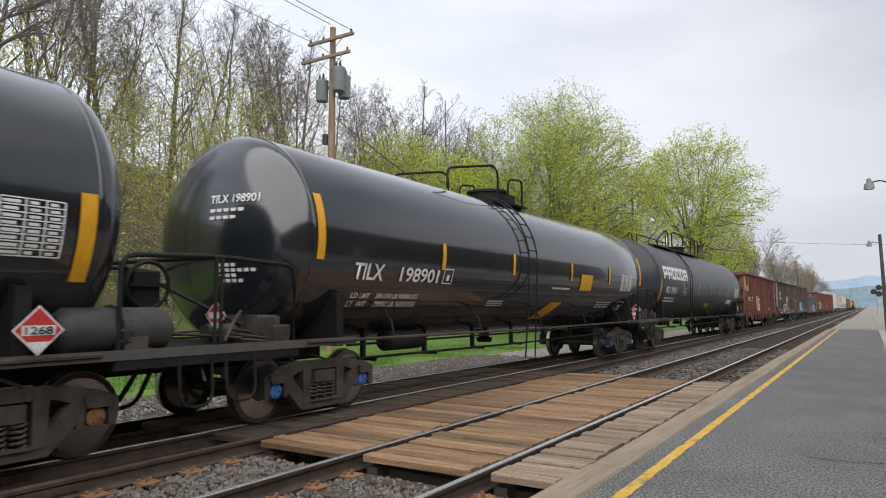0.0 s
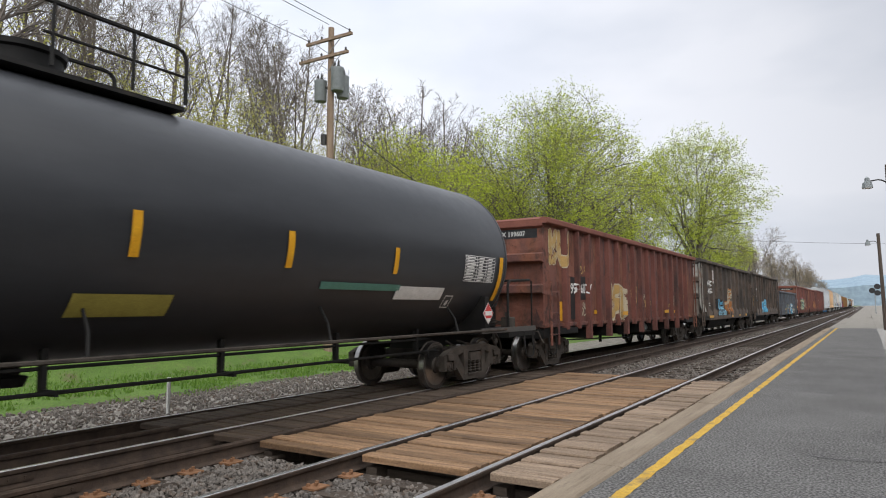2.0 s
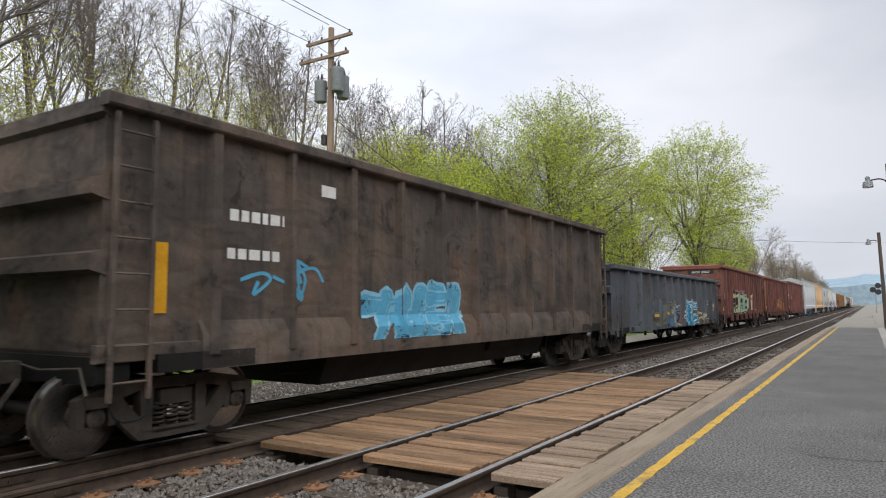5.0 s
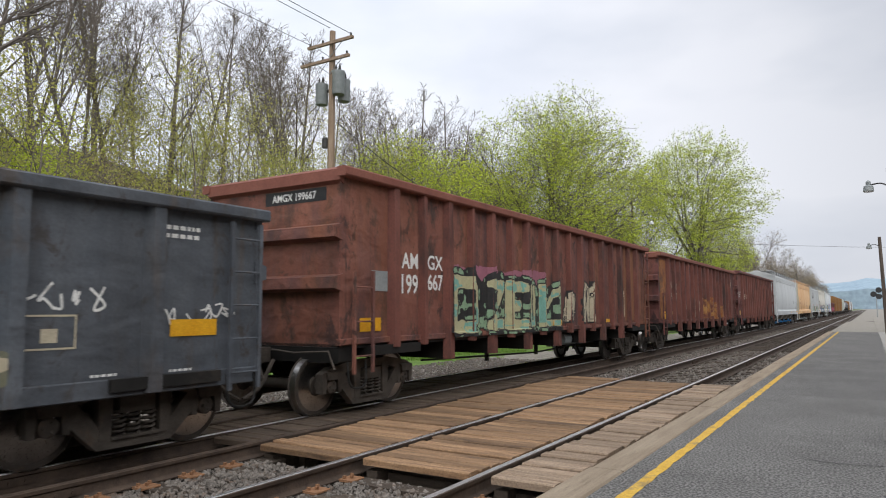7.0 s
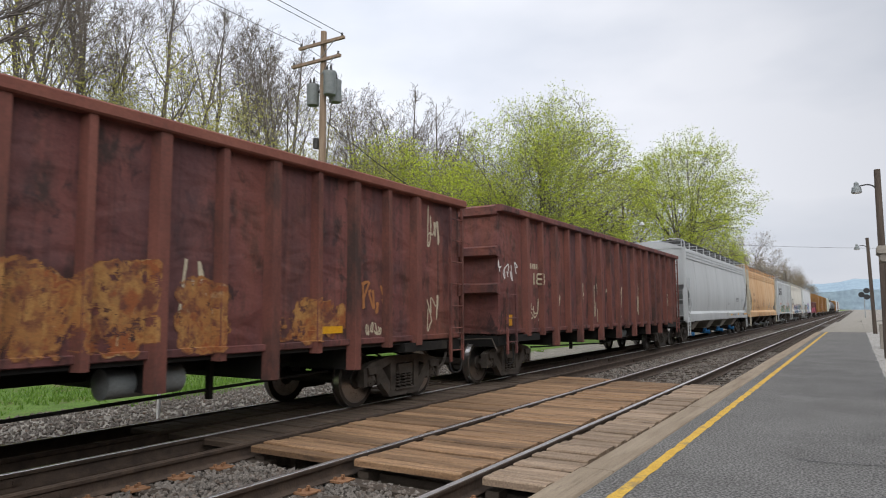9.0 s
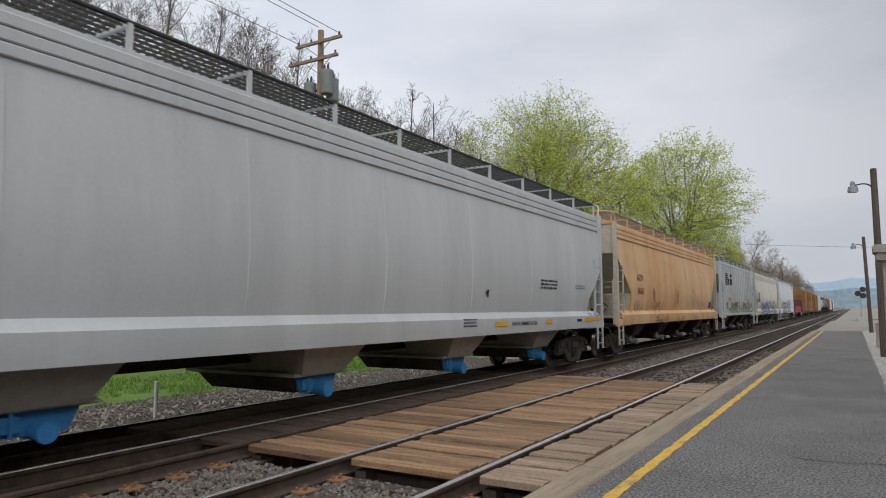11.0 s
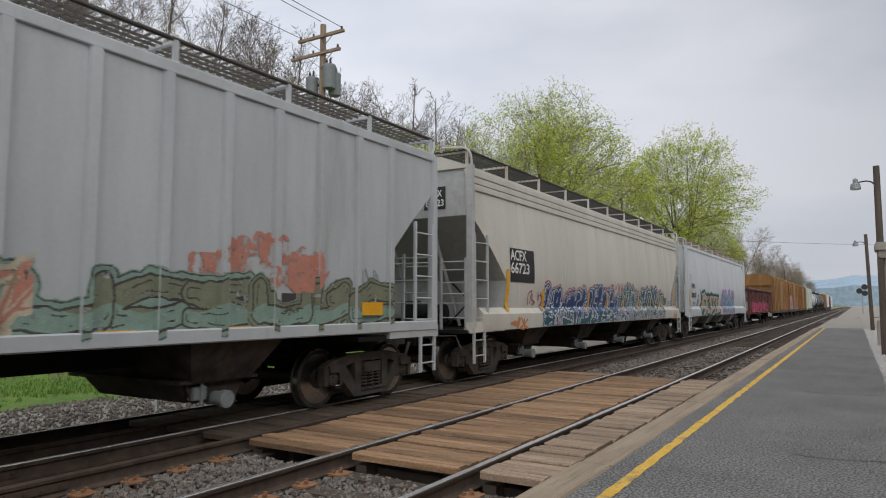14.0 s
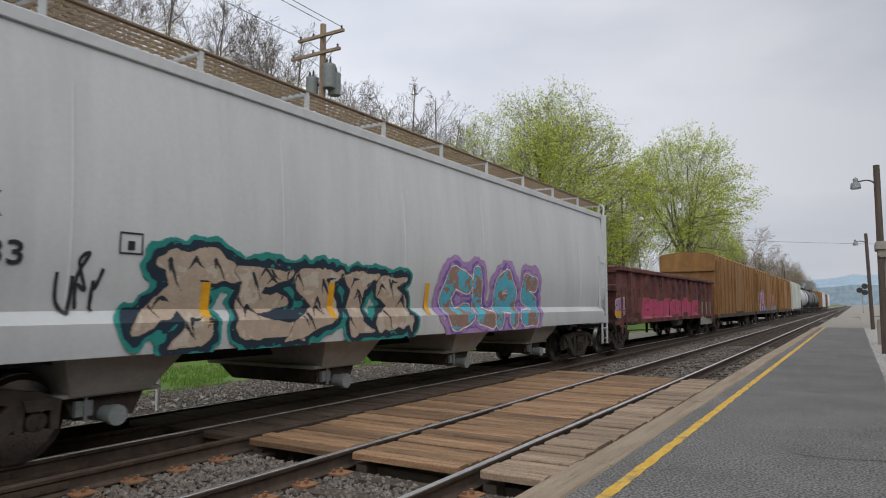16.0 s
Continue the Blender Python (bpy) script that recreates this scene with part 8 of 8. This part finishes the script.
scribble(D9[0], 6.02, 1.20, 0.35, 1.14, flat("cream_spray", (0.52, 0.46, 0.34)), D9[1], 74, 2, 0.050)
scribble(D9[0], 7.08, 1.21, 0.38, 1.21, flat("cream_spray", (0.52, 0.46, 0.34)), D9[1], 75, 2, 0.050)
scribble(D9[0], 8.26, 1.22, 0.42, 1.30, flat("cream_spray", (0.52, 0.46, 0.34)), D9[1], 76, 2, 0.050)
scribble(D9[0], 10.29, 1.23, 0.49, 1.43, flat("cream_spray", (0.52, 0.46, 0.34)), D9[1], 77, 2, 0.050)
scribble(D9[0], 14.27, 1.22, 0.64, 1.68, flat("cream_spray", (0.52, 0.46, 0.34)), D9[1], 78, 2, 0.050)
bars(H10[0], 10.18, 1.19, 0.53, 0.18, 3, M["black_paint"], H10[1], 16)
strip(H10[0], 11.47, 12.02, 1.18, 1.27, YS, H10[1])
fit_text(H10[0], "DO NOT HAMMER ON CAR", 12.24, 13.55, 1.18, 1.26, M["black_paint"], H10[1])
strip(H10[0], 14.08, 14.43, 1.19, 1.29, YS, H10[1])
strip(H10[0], 16.71, 17.31, 1.19, 1.29, YS, H10[1])
bars(H10[0], 13.90, 1.99, 1.01, 0.25, 3, M["black_paint"], H10[1], 17)
bars(H10[0], 16.16, 2.04, 0.73, 0.13, 2, M["grey_metal"], H10[1], 18)
scribble(H10[0], 11.20, 1.74, 0.11, 0.18, M["black_paint"], H10[1], 80, 2, 0.035)
strip(H10[0], 16.11, 16.46, 1.20, 1.27, M["black_paint"], H10[1])
strip(H10[0], 16.95, 18.05, 1.21, 1.29, YS, H10[1])
bars(H10[0], 17.13, 1.34, 0.24, 0.09, 2, M["black_paint"], H10[1], 19)
bars(H10[0], 17.52, 1.32, 0.36, 0.09, 2, M["black_paint"], H10[1], 20)
fit_text(T11[0], "ACFX", 2.41, 3.21, 2.46, 2.69, flat("brown_stencil", (0.20, 0.09, 0.04)), T11[1])
fit_text(T11[0], "36363", 2.39, 3.23, 2.02, 2.24, flat("brown_stencil", (0.20, 0.09, 0.04)), T11[1])
scribble(T11[0], 2.08, 1.40, 1.09, 0.45, flat("sepia_spray", (0.20, 0.115, 0.065)), T11[1], 81, 5, 0.020)
scribble(T11[0], 3.66, 1.38, 1.96, 0.42, flat("brown_stencil", (0.20, 0.09, 0.04)), T11[1], 82, 5, 0.022)
strip(T11[0], 1.59, 1.71, 1.40, 2.27, YS, T11[1])
strip(T11[0], 7.71, 7.83, 1.39, 1.82, YS, T11[1])
strip(T11[0], 10.33, 10.45, 1.44, 1.83, YS, T11[1])
scribble(T11[0], 5.84, 0.95, 1.33, 0.32, flat("sepia_spray", (0.20, 0.115, 0.065)), T11[1], 83, 6, 0.020)
scribble(T11[0], 8.05, 0.98, 1.61, 0.25, flat("sepia_spray", (0.20, 0.115, 0.065)), T11[1], 84, 6, 0.020)
scribble(T11[0], 11.12, 1.00, 1.24, 0.26, flat("sepia_spray", (0.20, 0.115, 0.065)), T11[1], 85, 6, 0.020)
scribble(T11[0], 14.38, 0.98, 2.13, 0.26, flat("sepia_spray", (0.20, 0.115, 0.065)), T11[1], 86, 6, 0.020)
scribble(T11[0], 4.55, 1.07, 0.48, 0.21, flat("brown_stencil", (0.20, 0.09, 0.04)), T11[1], 87, 6, 0.020)
scribble(T11[0], 8.07, 1.61, 0.62, 0.72, flat("sepia_spray", (0.20, 0.115, 0.065)), T11[1], 88, 6, 0.020)
scribble(T11[0], 11.45, 1.47, 1.24, 0.66, flat("slate_spray", (0.10, 0.15, 0.20)), T11[1], 89, 6, 0.020)
scribble(T11[0], 12.76, 1.38, 1.56, 0.47, flat("brown_stencil", (0.20, 0.09, 0.04)), T11[1], 90, 6, 0.020)
scribble(T11[0], 4.50, 1.73, 0.29, 0.55, flat("sepia_spray", (0.20, 0.115, 0.065)), T11[1], 91, 6, 0.020)
scribble(T11[0], 4.73, 1.44, 1.39, 0.37, flat("brown_stencil", (0.20, 0.09, 0.04)), T11[1], 92, 6, 0.020)
bars(T11[0], 4.64, 1.05, 1.17, 0.11, 1, flat("sepia_spray", (0.20, 0.115, 0.065)), T11[1], 22)
strip(T11[0], 7.56, 7.96, 1.09, 1.21, YS, T11[1])
strip(T11[0], 10.16, 10.46, 1.09, 1.21, YS, T11[1])
strip(T11[0], 13.86, 14.16, 1.09, 1.19, YS, T11[1])
strip(T11[0], 15.50, 16.04, 1.55, 1.84, M["black_paint"], T11[1])
frame_mark(T11[0], 11.58, 2.23, 0.19, 0.15, flat("brown_stencil", (0.20, 0.09, 0.04)), T11[1])
bar_logo(N12[0], 1.56, 2.87, 2.48, 0.68, M["black_paint"], N12[1])
fit_text(N12[0], "NS", 2.31, 2.73, 2.37, 2.61, M["dark_metal"], N12[1])
fit_text(N12[0], "50", 3.05, 3.53, 1.91, 2.14, M["dark_metal"], N12[1])
fit_text(N12[0], "98", 3.85, 4.33, 1.91, 2.16, M["dark_metal"], N12[1])
graffiti(N12[0], 1.63, 1.26, 2.73, 0.56, 3, flat("sage_spray", (0.20, 0.215, 0.145)), flat("mint_spray", (0.23, 0.33, 0.275)), N12[1], 90, flat("mint_spray", (0.23, 0.33, 0.275)), "bubble", label="faded sage and mint sprayed graffiti", ground=2, line=flat("charcoal_spray", (0.06, 0.055, 0.05)), wear=0.10)
graffiti(N12[0], 4.46, 1.26, 2.73, 0.56, 3, flat("sage_spray", (0.20, 0.215, 0.145)), flat("mint_spray", (0.23, 0.33, 0.275)), N12[1], 91, flat("mint_spray", (0.23, 0.33, 0.275)), "bubble", label="faded sage and mint sprayed graffiti", ground=1, line=flat("charcoal_spray", (0.06, 0.055, 0.05)), wear=0.10)
graffiti(N12[0], 7.29, 1.26, 2.73, 0.56, 3, flat("sage_spray", (0.20, 0.215, 0.145)), flat("mint_spray", (0.23, 0.33, 0.275)), N12[1], 92, flat("mint_spray", (0.23, 0.33, 0.275)), "bubble", label="faded sage and mint sprayed graffiti", ground=2, line=flat("charcoal_spray", (0.06, 0.055, 0.05)), wear=0.10)
graffiti(N12[0], 10.12, 1.26, 2.73, 0.56, 3, flat("sage_spray", (0.20, 0.215, 0.145)), flat("mint_spray", (0.23, 0.33, 0.275)), N12[1], 93, flat("mint_spray", (0.23, 0.33, 0.275)), "bubble", label="faded sage and mint sprayed graffiti", ground=1, line=flat("charcoal_spray", (0.06, 0.055, 0.05)), wear=0.10)
scribble(N12[0], 2.43, 1.98, 0.72, 0.19, flat("salmon_spray", (0.50, 0.22, 0.16)), N12[1], 103, 4, 0.060)
scribble(N12[0], 4.76, 1.99, 0.80, 0.17, flat("charcoal_spray", (0.06, 0.055, 0.05)), N12[1], 104, 4, 0.035)
graffiti(N12[0], 6.78, 1.31, 0.57, 0.53, 1, flat("salmon_spray", (0.50, 0.22, 0.16)), flat("cream_spray", (0.52, 0.46, 0.34)), N12[1], 105, None, "wild", label="sprayed graffiti lettering shapes", wear=0.20)
graffiti(N12[0], 9.26, 1.77, 2.02, 0.50, 3, flat("salmon_spray", (0.50, 0.22, 0.16)), flat("salmon_spray", (0.50, 0.22, 0.16)), N12[1], 205, None, "wild", label="sprayed graffiti lettering shapes", wear=0.40)
graffiti(N12[0], 2.78, 1.96, 1.50, 0.18, 4, flat("salmon_spray", (0.50, 0.22, 0.16)), flat("salmon_spray", (0.50, 0.22, 0.16)), N12[1], 206, None, "wild", label="sprayed graffiti lettering shapes", wear=0.42)
graffiti(N12[0], 10.71, 1.73, 0.48, 0.42, 2, flat("salmon_spray", (0.50, 0.22, 0.16)), flat("salmon_spray", (0.50, 0.22, 0.16)), N12[1], 106, None, "bubble", label="sprayed graffiti lettering shapes")
strip(N12[0], 10.53, 11.02, 1.38, 1.67, flat("charcoal_spray", (0.06, 0.055, 0.05)), N12[1], name="painted_panel")
frame_mark(N12[0], 10.57, 1.42, 0.41, 0.21, WP, N12[1])
scribble(N12[0], 11.68, 1.34, 0.36, 0.35, flat("salmon_spray", (0.50, 0.22, 0.16)), N12[1], 107, 3, 0.050)
scribble(N12[0], 12.09, 1.82, 0.47, 0.23, M["grey_metal"], N12[1], 108, 4, 0.035)
strip(N12[0], 1.52, 1.97, 1.28, 1.49, YS, N12[1])
strip(N12[0], 3.91, 4.31, 1.15, 1.27, YS, N12[1])
strip(N12[0], 5.56, 5.96, 1.13, 1.26, YS, N12[1])
strip(N12[0], 8.11, 8.51, 1.15, 1.27, YS, N12[1])
strip(N12[0], 9.69, 10.04, 1.17, 1.27, YS, N12[1])
strip(N12[0], 12.07, 12.57, 1.37, 1.56, YS, N12[1])
strip(C13[0], 1.80, 3.05, 2.01, 2.73, M["black_paint"], C13[1], name="black_panel")
fit_text(C13[0], "ACFX", 1.82, 2.63, 2.47, 2.70, WP, C13[1])
fit_text(C13[0], "66723", 1.82, 2.76, 2.19, 2.43, WP, C13[1])
strip(C13[0], 1.61, 1.75, 1.39, 2.26, YS, C13[1])
strip(C13[0], 3.53, 3.65, 1.38, 1.87, YS, C13[1])
graffiti(C13[0], 3.59, 0.96, 1.68, 0.96, 3, flat("navy_spray", (0.02, 0.055, 0.16)), flat("maroon_edge", (0.36, 0.10, 0.10)), C13[1], 110, flat("dark_teal_spray", (0.02, 0.09, 0.12)), "wild", label="navy blue sprayed graffiti with red edges", ground=1, line=WP, wear=0.02, halo=0.09)
graffiti(C13[0], 5.30, 0.87, 4.20, 1.06, 6, flat("navy_spray", (0.02, 0.055, 0.16)), flat("maroon_edge", (0.36, 0.10, 0.10)), C13[1], 111, flat("dark_teal_spray", (0.02, 0.09, 0.12)), "wild", label="navy blue sprayed graffiti with red edges", ground=1, line=WP, wear=0.02, halo=0.09)
graffiti(C13[0], 9.52, 1.05, 1.77, 1.04, 4, flat("dark_teal_spray", (0.02, 0.09, 0.12)), flat("maroon_edge", (0.36, 0.10, 0.10)), C13[1], 112, flat("navy_spray", (0.02, 0.055, 0.16)), "wild", label="dark teal sprayed graffiti with white edges", ground=1, line=WP, wear=0.02, halo=0.09)
graffiti(C13[0], 11.34, 1.01, 3.67, 1.10, 7, flat("dark_teal_spray", (0.02, 0.09, 0.12)), flat("maroon_edge", (0.36, 0.10, 0.10)), C13[1], 113, flat("deep_green_spray", (0.02, 0.06, 0.065)), "wild", label="dark teal sprayed graffiti with white edges", ground=1, line=WP, wear=0.02, halo=0.08)
scribble(C13[0], 1.75, 1.00, 0.85, 0.28, flat("orange_spray", (0.55, 0.22, 0.08)), C13[1], 114, 4, 0.050)
scribble(C13[0], 2.75, 1.48, 0.81, 0.36, flat("maroon_edge", (0.36, 0.10, 0.10)), C13[1], 115, 4, 0.040)
scribble(C13[0], 8.63, 1.97, 1.24, 0.25, flat("maroon_edge", (0.36, 0.10, 0.10)), C13[1], 116, 4, 0.035)
bars(C13[0], 15.85, 1.49, 0.61, 0.20, 3, M["grey_metal"], C13[1], 25)
strip(C13[0], 15.06, 15.59, 1.52, 1.79, flat("slate_spray", (0.10, 0.15, 0.20)), C13[1], name="painted_panel")
strip(C13[0], 16.66, 16.79, 1.39, 2.27, YS, C13[1])
strip(C13[0], 14.56, 14.69, 1.40, 1.84, YS, C13[1])
scribble(C13[0], 16.47, 0.96, 0.60, 0.36, flat("orange_spray", (0.55, 0.22, 0.08)), C13[1], 117, 4, 0.030)
strip(C13[0], 6.68, 6.80, 1.40, 1.85, YS, C13[1])
strip(C13[0], 8.34, 8.46, 1.39, 1.85, YS, C13[1])
strip(C13[0], 9.97, 10.09, 1.39, 1.83, YS, C13[1])
strip(C13[0], 11.63, 11.75, 1.40, 1.86, YS, C13[1])
strip(C13[0], 13.23, 13.35, 1.43, 1.85, YS, C13[1])
strip(C13[0], 14.89, 15.01, 1.48, 1.83, YS, C13[1])
fit_text(F14[0], "FPAX", 0.91, 1.69, 2.27, 2.49, M["black_paint"], F14[1])
fit_text(F14[0], "890133", 0.88, 1.88, 1.86, 2.08, M["black_paint"], F14[1])
fit_text(F14[0], "LD LMT  197500", 0.82, 1.65, 1.59, 1.65, M["black_paint"], F14[1])
fit_text(F14[0], "LT  WT   65500", 0.79, 1.63, 1.47, 1.54, M["black_paint"], F14[1])
strip(F14[0], 0.39, 0.55, 1.37, 2.16, YS, F14[1])
scribble(F14[0], 2.16, 1.44, 0.50, 0.60, M["black_paint"], F14[1], 127, 3, 0.045)
frame_mark(F14[0], 2.77, 2.02, 0.26, 0.22, M["black_paint"], F14[1])
mural(F14[0], 2.95, 1.12, 4.85, 0.98, [
    (0.00, 0.27, 0.175, [[(0.0, 0.16, 0.4), (0.45, 0.55, 1.0), (0.35, 0.9, 0.7)], [(0.25, 0.86, 0.5), (0.75, 0.86, 1.1), (1.1, 0.70, 0.2)], [(0.5, 0.6, 1.0), (0.6, 0.12, 0.9), (0.3, -0.05, 0.1)]]),
    (0.24, 0.47, 0.155, [[(0.15, 0.82, 0.3), (0.4, 0.70, 1.2), (0.2, 0.12, 0.6)], [(0.35, 0.72, 1.0), (0.95, 0.80, 0.3)], [(0.3, 0.42, 1.0), (0.85, 0.46, 0.4)], [(0.25, 0.14, 1.0), (0.95, 0.10, 0.5), (1.1, -0.06, 0.1)]]),
    (0.45, 0.67, 0.155, [[(0.95, 0.84, 0.3), (0.25, 0.72, 1.1), (0.75, 0.36, 1.1), (0.15, 0.10, 0.8), (-0.1, -0.05, 0.1)], [(0.6, 0.9, 0.2), (0.7, 0.7, 0.8)]]),
    (0.65, 0.82, 0.145, [[(0.1, 0.80, 0.2), (0.5, 0.72, 1.2), (1.1, 0.86, 0.2)], [(0.55, 0.72, 1.1), (0.35, 0.08, 0.9)], [(0.35, 0.12, 0.8), (0.9, 0.0, 0.1)]]),
    (0.80, 1.00, 0.15, [[(0.95, 0.82, 0.2), (0.3, 0.68, 1.1), (0.85, 0.38, 1.2), (0.2, 0.12, 0.9)], [(0.2, 0.12, 0.8), (1.02, 0.16, 0.6), (1.05, -0.04, 0.1)]])],
    [flat("teal_spray", (0.02, 0.25, 0.22)), flat("ink_spray", (0.012, 0.028, 0.05)), M["black_paint"], flat("beige_spray", (0.45, 0.36, 0.28)), flat("pale_beige_spray", (0.53, 0.47, 0.39)), flat("teal_spray", (0.02, 0.25, 0.22)), WP],
    F14[1], 121, label="beige angular graffiti with navy shadow and teal rim", rim=0.06, ground=0.085, line=0.012, splash=0.82, inner=0.62, wear=0.0, cell=0.011, cuts=42)
mural(F14[0], 8.75, 1.12, 4.4, 1.0, [
    (0.02, 0.26, 0.18, [[(0.9, 0.78), (0.4, 0.9), (0.15, 0.5), (0.4, 0.1), (0.9, 0.25)]]),
    (0.28, 0.46, 0.17, [[(0.2, 0.95), (0.3, 0.2), (0.9, 0.1)]]),
    (0.46, 0.72, 0.18, [[(0.2, 0.1), (0.25, 0.75), (0.6, 0.95), (0.85, 0.6), (0.8, 0.1)], [(0.3, 0.42), (0.8, 0.42)]]),
    (0.74, 0.97, 0.17, [[(0.85, 0.85), (0.4, 0.9), (0.3, 0.6), (0.85, 0.42), (0.75, 0.1), (0.2, 0.12)]])],
    [flat("lilac_spray", (0.38, 0.24, 0.46)), flat("violet_spray", (0.16, 0.10, 0.38)), WP, flat("brown_spray", (0.30, 0.19, 0.15)), flat("azure_spray", (0.10, 0.42, 0.55)), flat("lilac_spray", (0.38, 0.24, 0.46)), WP],
    F14[1], 122, label="lilac, blue and brown bubble graffiti", rim=0.12, ground=0.09, line=0.02, splash=0.5, inner=0.5, wear=0.05)
strip(F14[0], 3.78, 3.90, 1.31, 1.77, YS, F14[1])
strip(F14[0], 5.89, 6.01, 1.34, 1.82, YS, F14[1])
strip(F14[0], 8.33, 8.45, 1.36, 1.88, YS, F14[1])
graffiti(R15[0], 2.88, 0.50, 9.74, 1.20, 5, flat("magenta_spray", (0.45, 0.07, 0.16)), flat("maroon_edge", (0.36, 0.10, 0.10)), R15[1], 130, flat("pink_spray", (0.52, 0.16, 0.24)), "bubble", label="sprayed graffiti lettering shapes")
graffiti(R15[0], -0.03, 1.16, 0.88, 0.55, 1, flat("lilac_spray", (0.38, 0.24, 0.46)), flat("cream_spray", (0.52, 0.46, 0.34)), R15[1], 131, None, "bubble", label="sprayed graffiti lettering shapes")
strip(R15[0], -0.17, 0.53, 1.16, 1.32, YS, R15[1])
strip(R15[0], 13.00, 15.99, 0.57, 1.63, flat("grey_green_patch", (0.28, 0.28, 0.24)), R15[1], name="paint_patch")
graffiti(O17[0], 0.84, 0.65, 4.15, 1.90, 2, flat("lilac_spray", (0.38, 0.24, 0.46)), WP, O17[1], 132, None, "bubble", label="sprayed graffiti lettering shapes")
graffiti(O17[0], 5.27, 0.58, 8.78, 1.82, 2, flat("maroon_edge", (0.36, 0.10, 0.10)), M["black_paint"], O17[1], 133, flat("sky_blue_spray", (0.10, 0.38, 0.58)), "bubble", label="sprayed graffiti lettering shapes")
graffiti(O18[0], 0.31, 0.40, 7.19, 1.08, 2, M["black_paint"], flat("pale_green_spray", (0.24, 0.37, 0.24)), O18[1], 134, None, "bubble", label="sprayed graffiti lettering shapes")


def motions():
    """The train rolls past at an even speed, its wheels turning."""
    for top, u in CARS:
        walk(top, [(t, pose(TRAIN_X, u - SPEED * t, 0)) for t in (0, 4, 8, 12, 16)])
    rolling = {top for top, u in CARS[:15]}
    turns = radians(SPEED / 30 / WHEEL_R * 180 / math.pi)
    for w, y in WHEELS:
        if w.parent in rolling:
            walk(w, [(i / 30, Matrix.Translation((0, y, WHEEL_R)) @ Matrix.Rotation(i * turns, 4, "X")) for i in range(0, 481)])


motions()
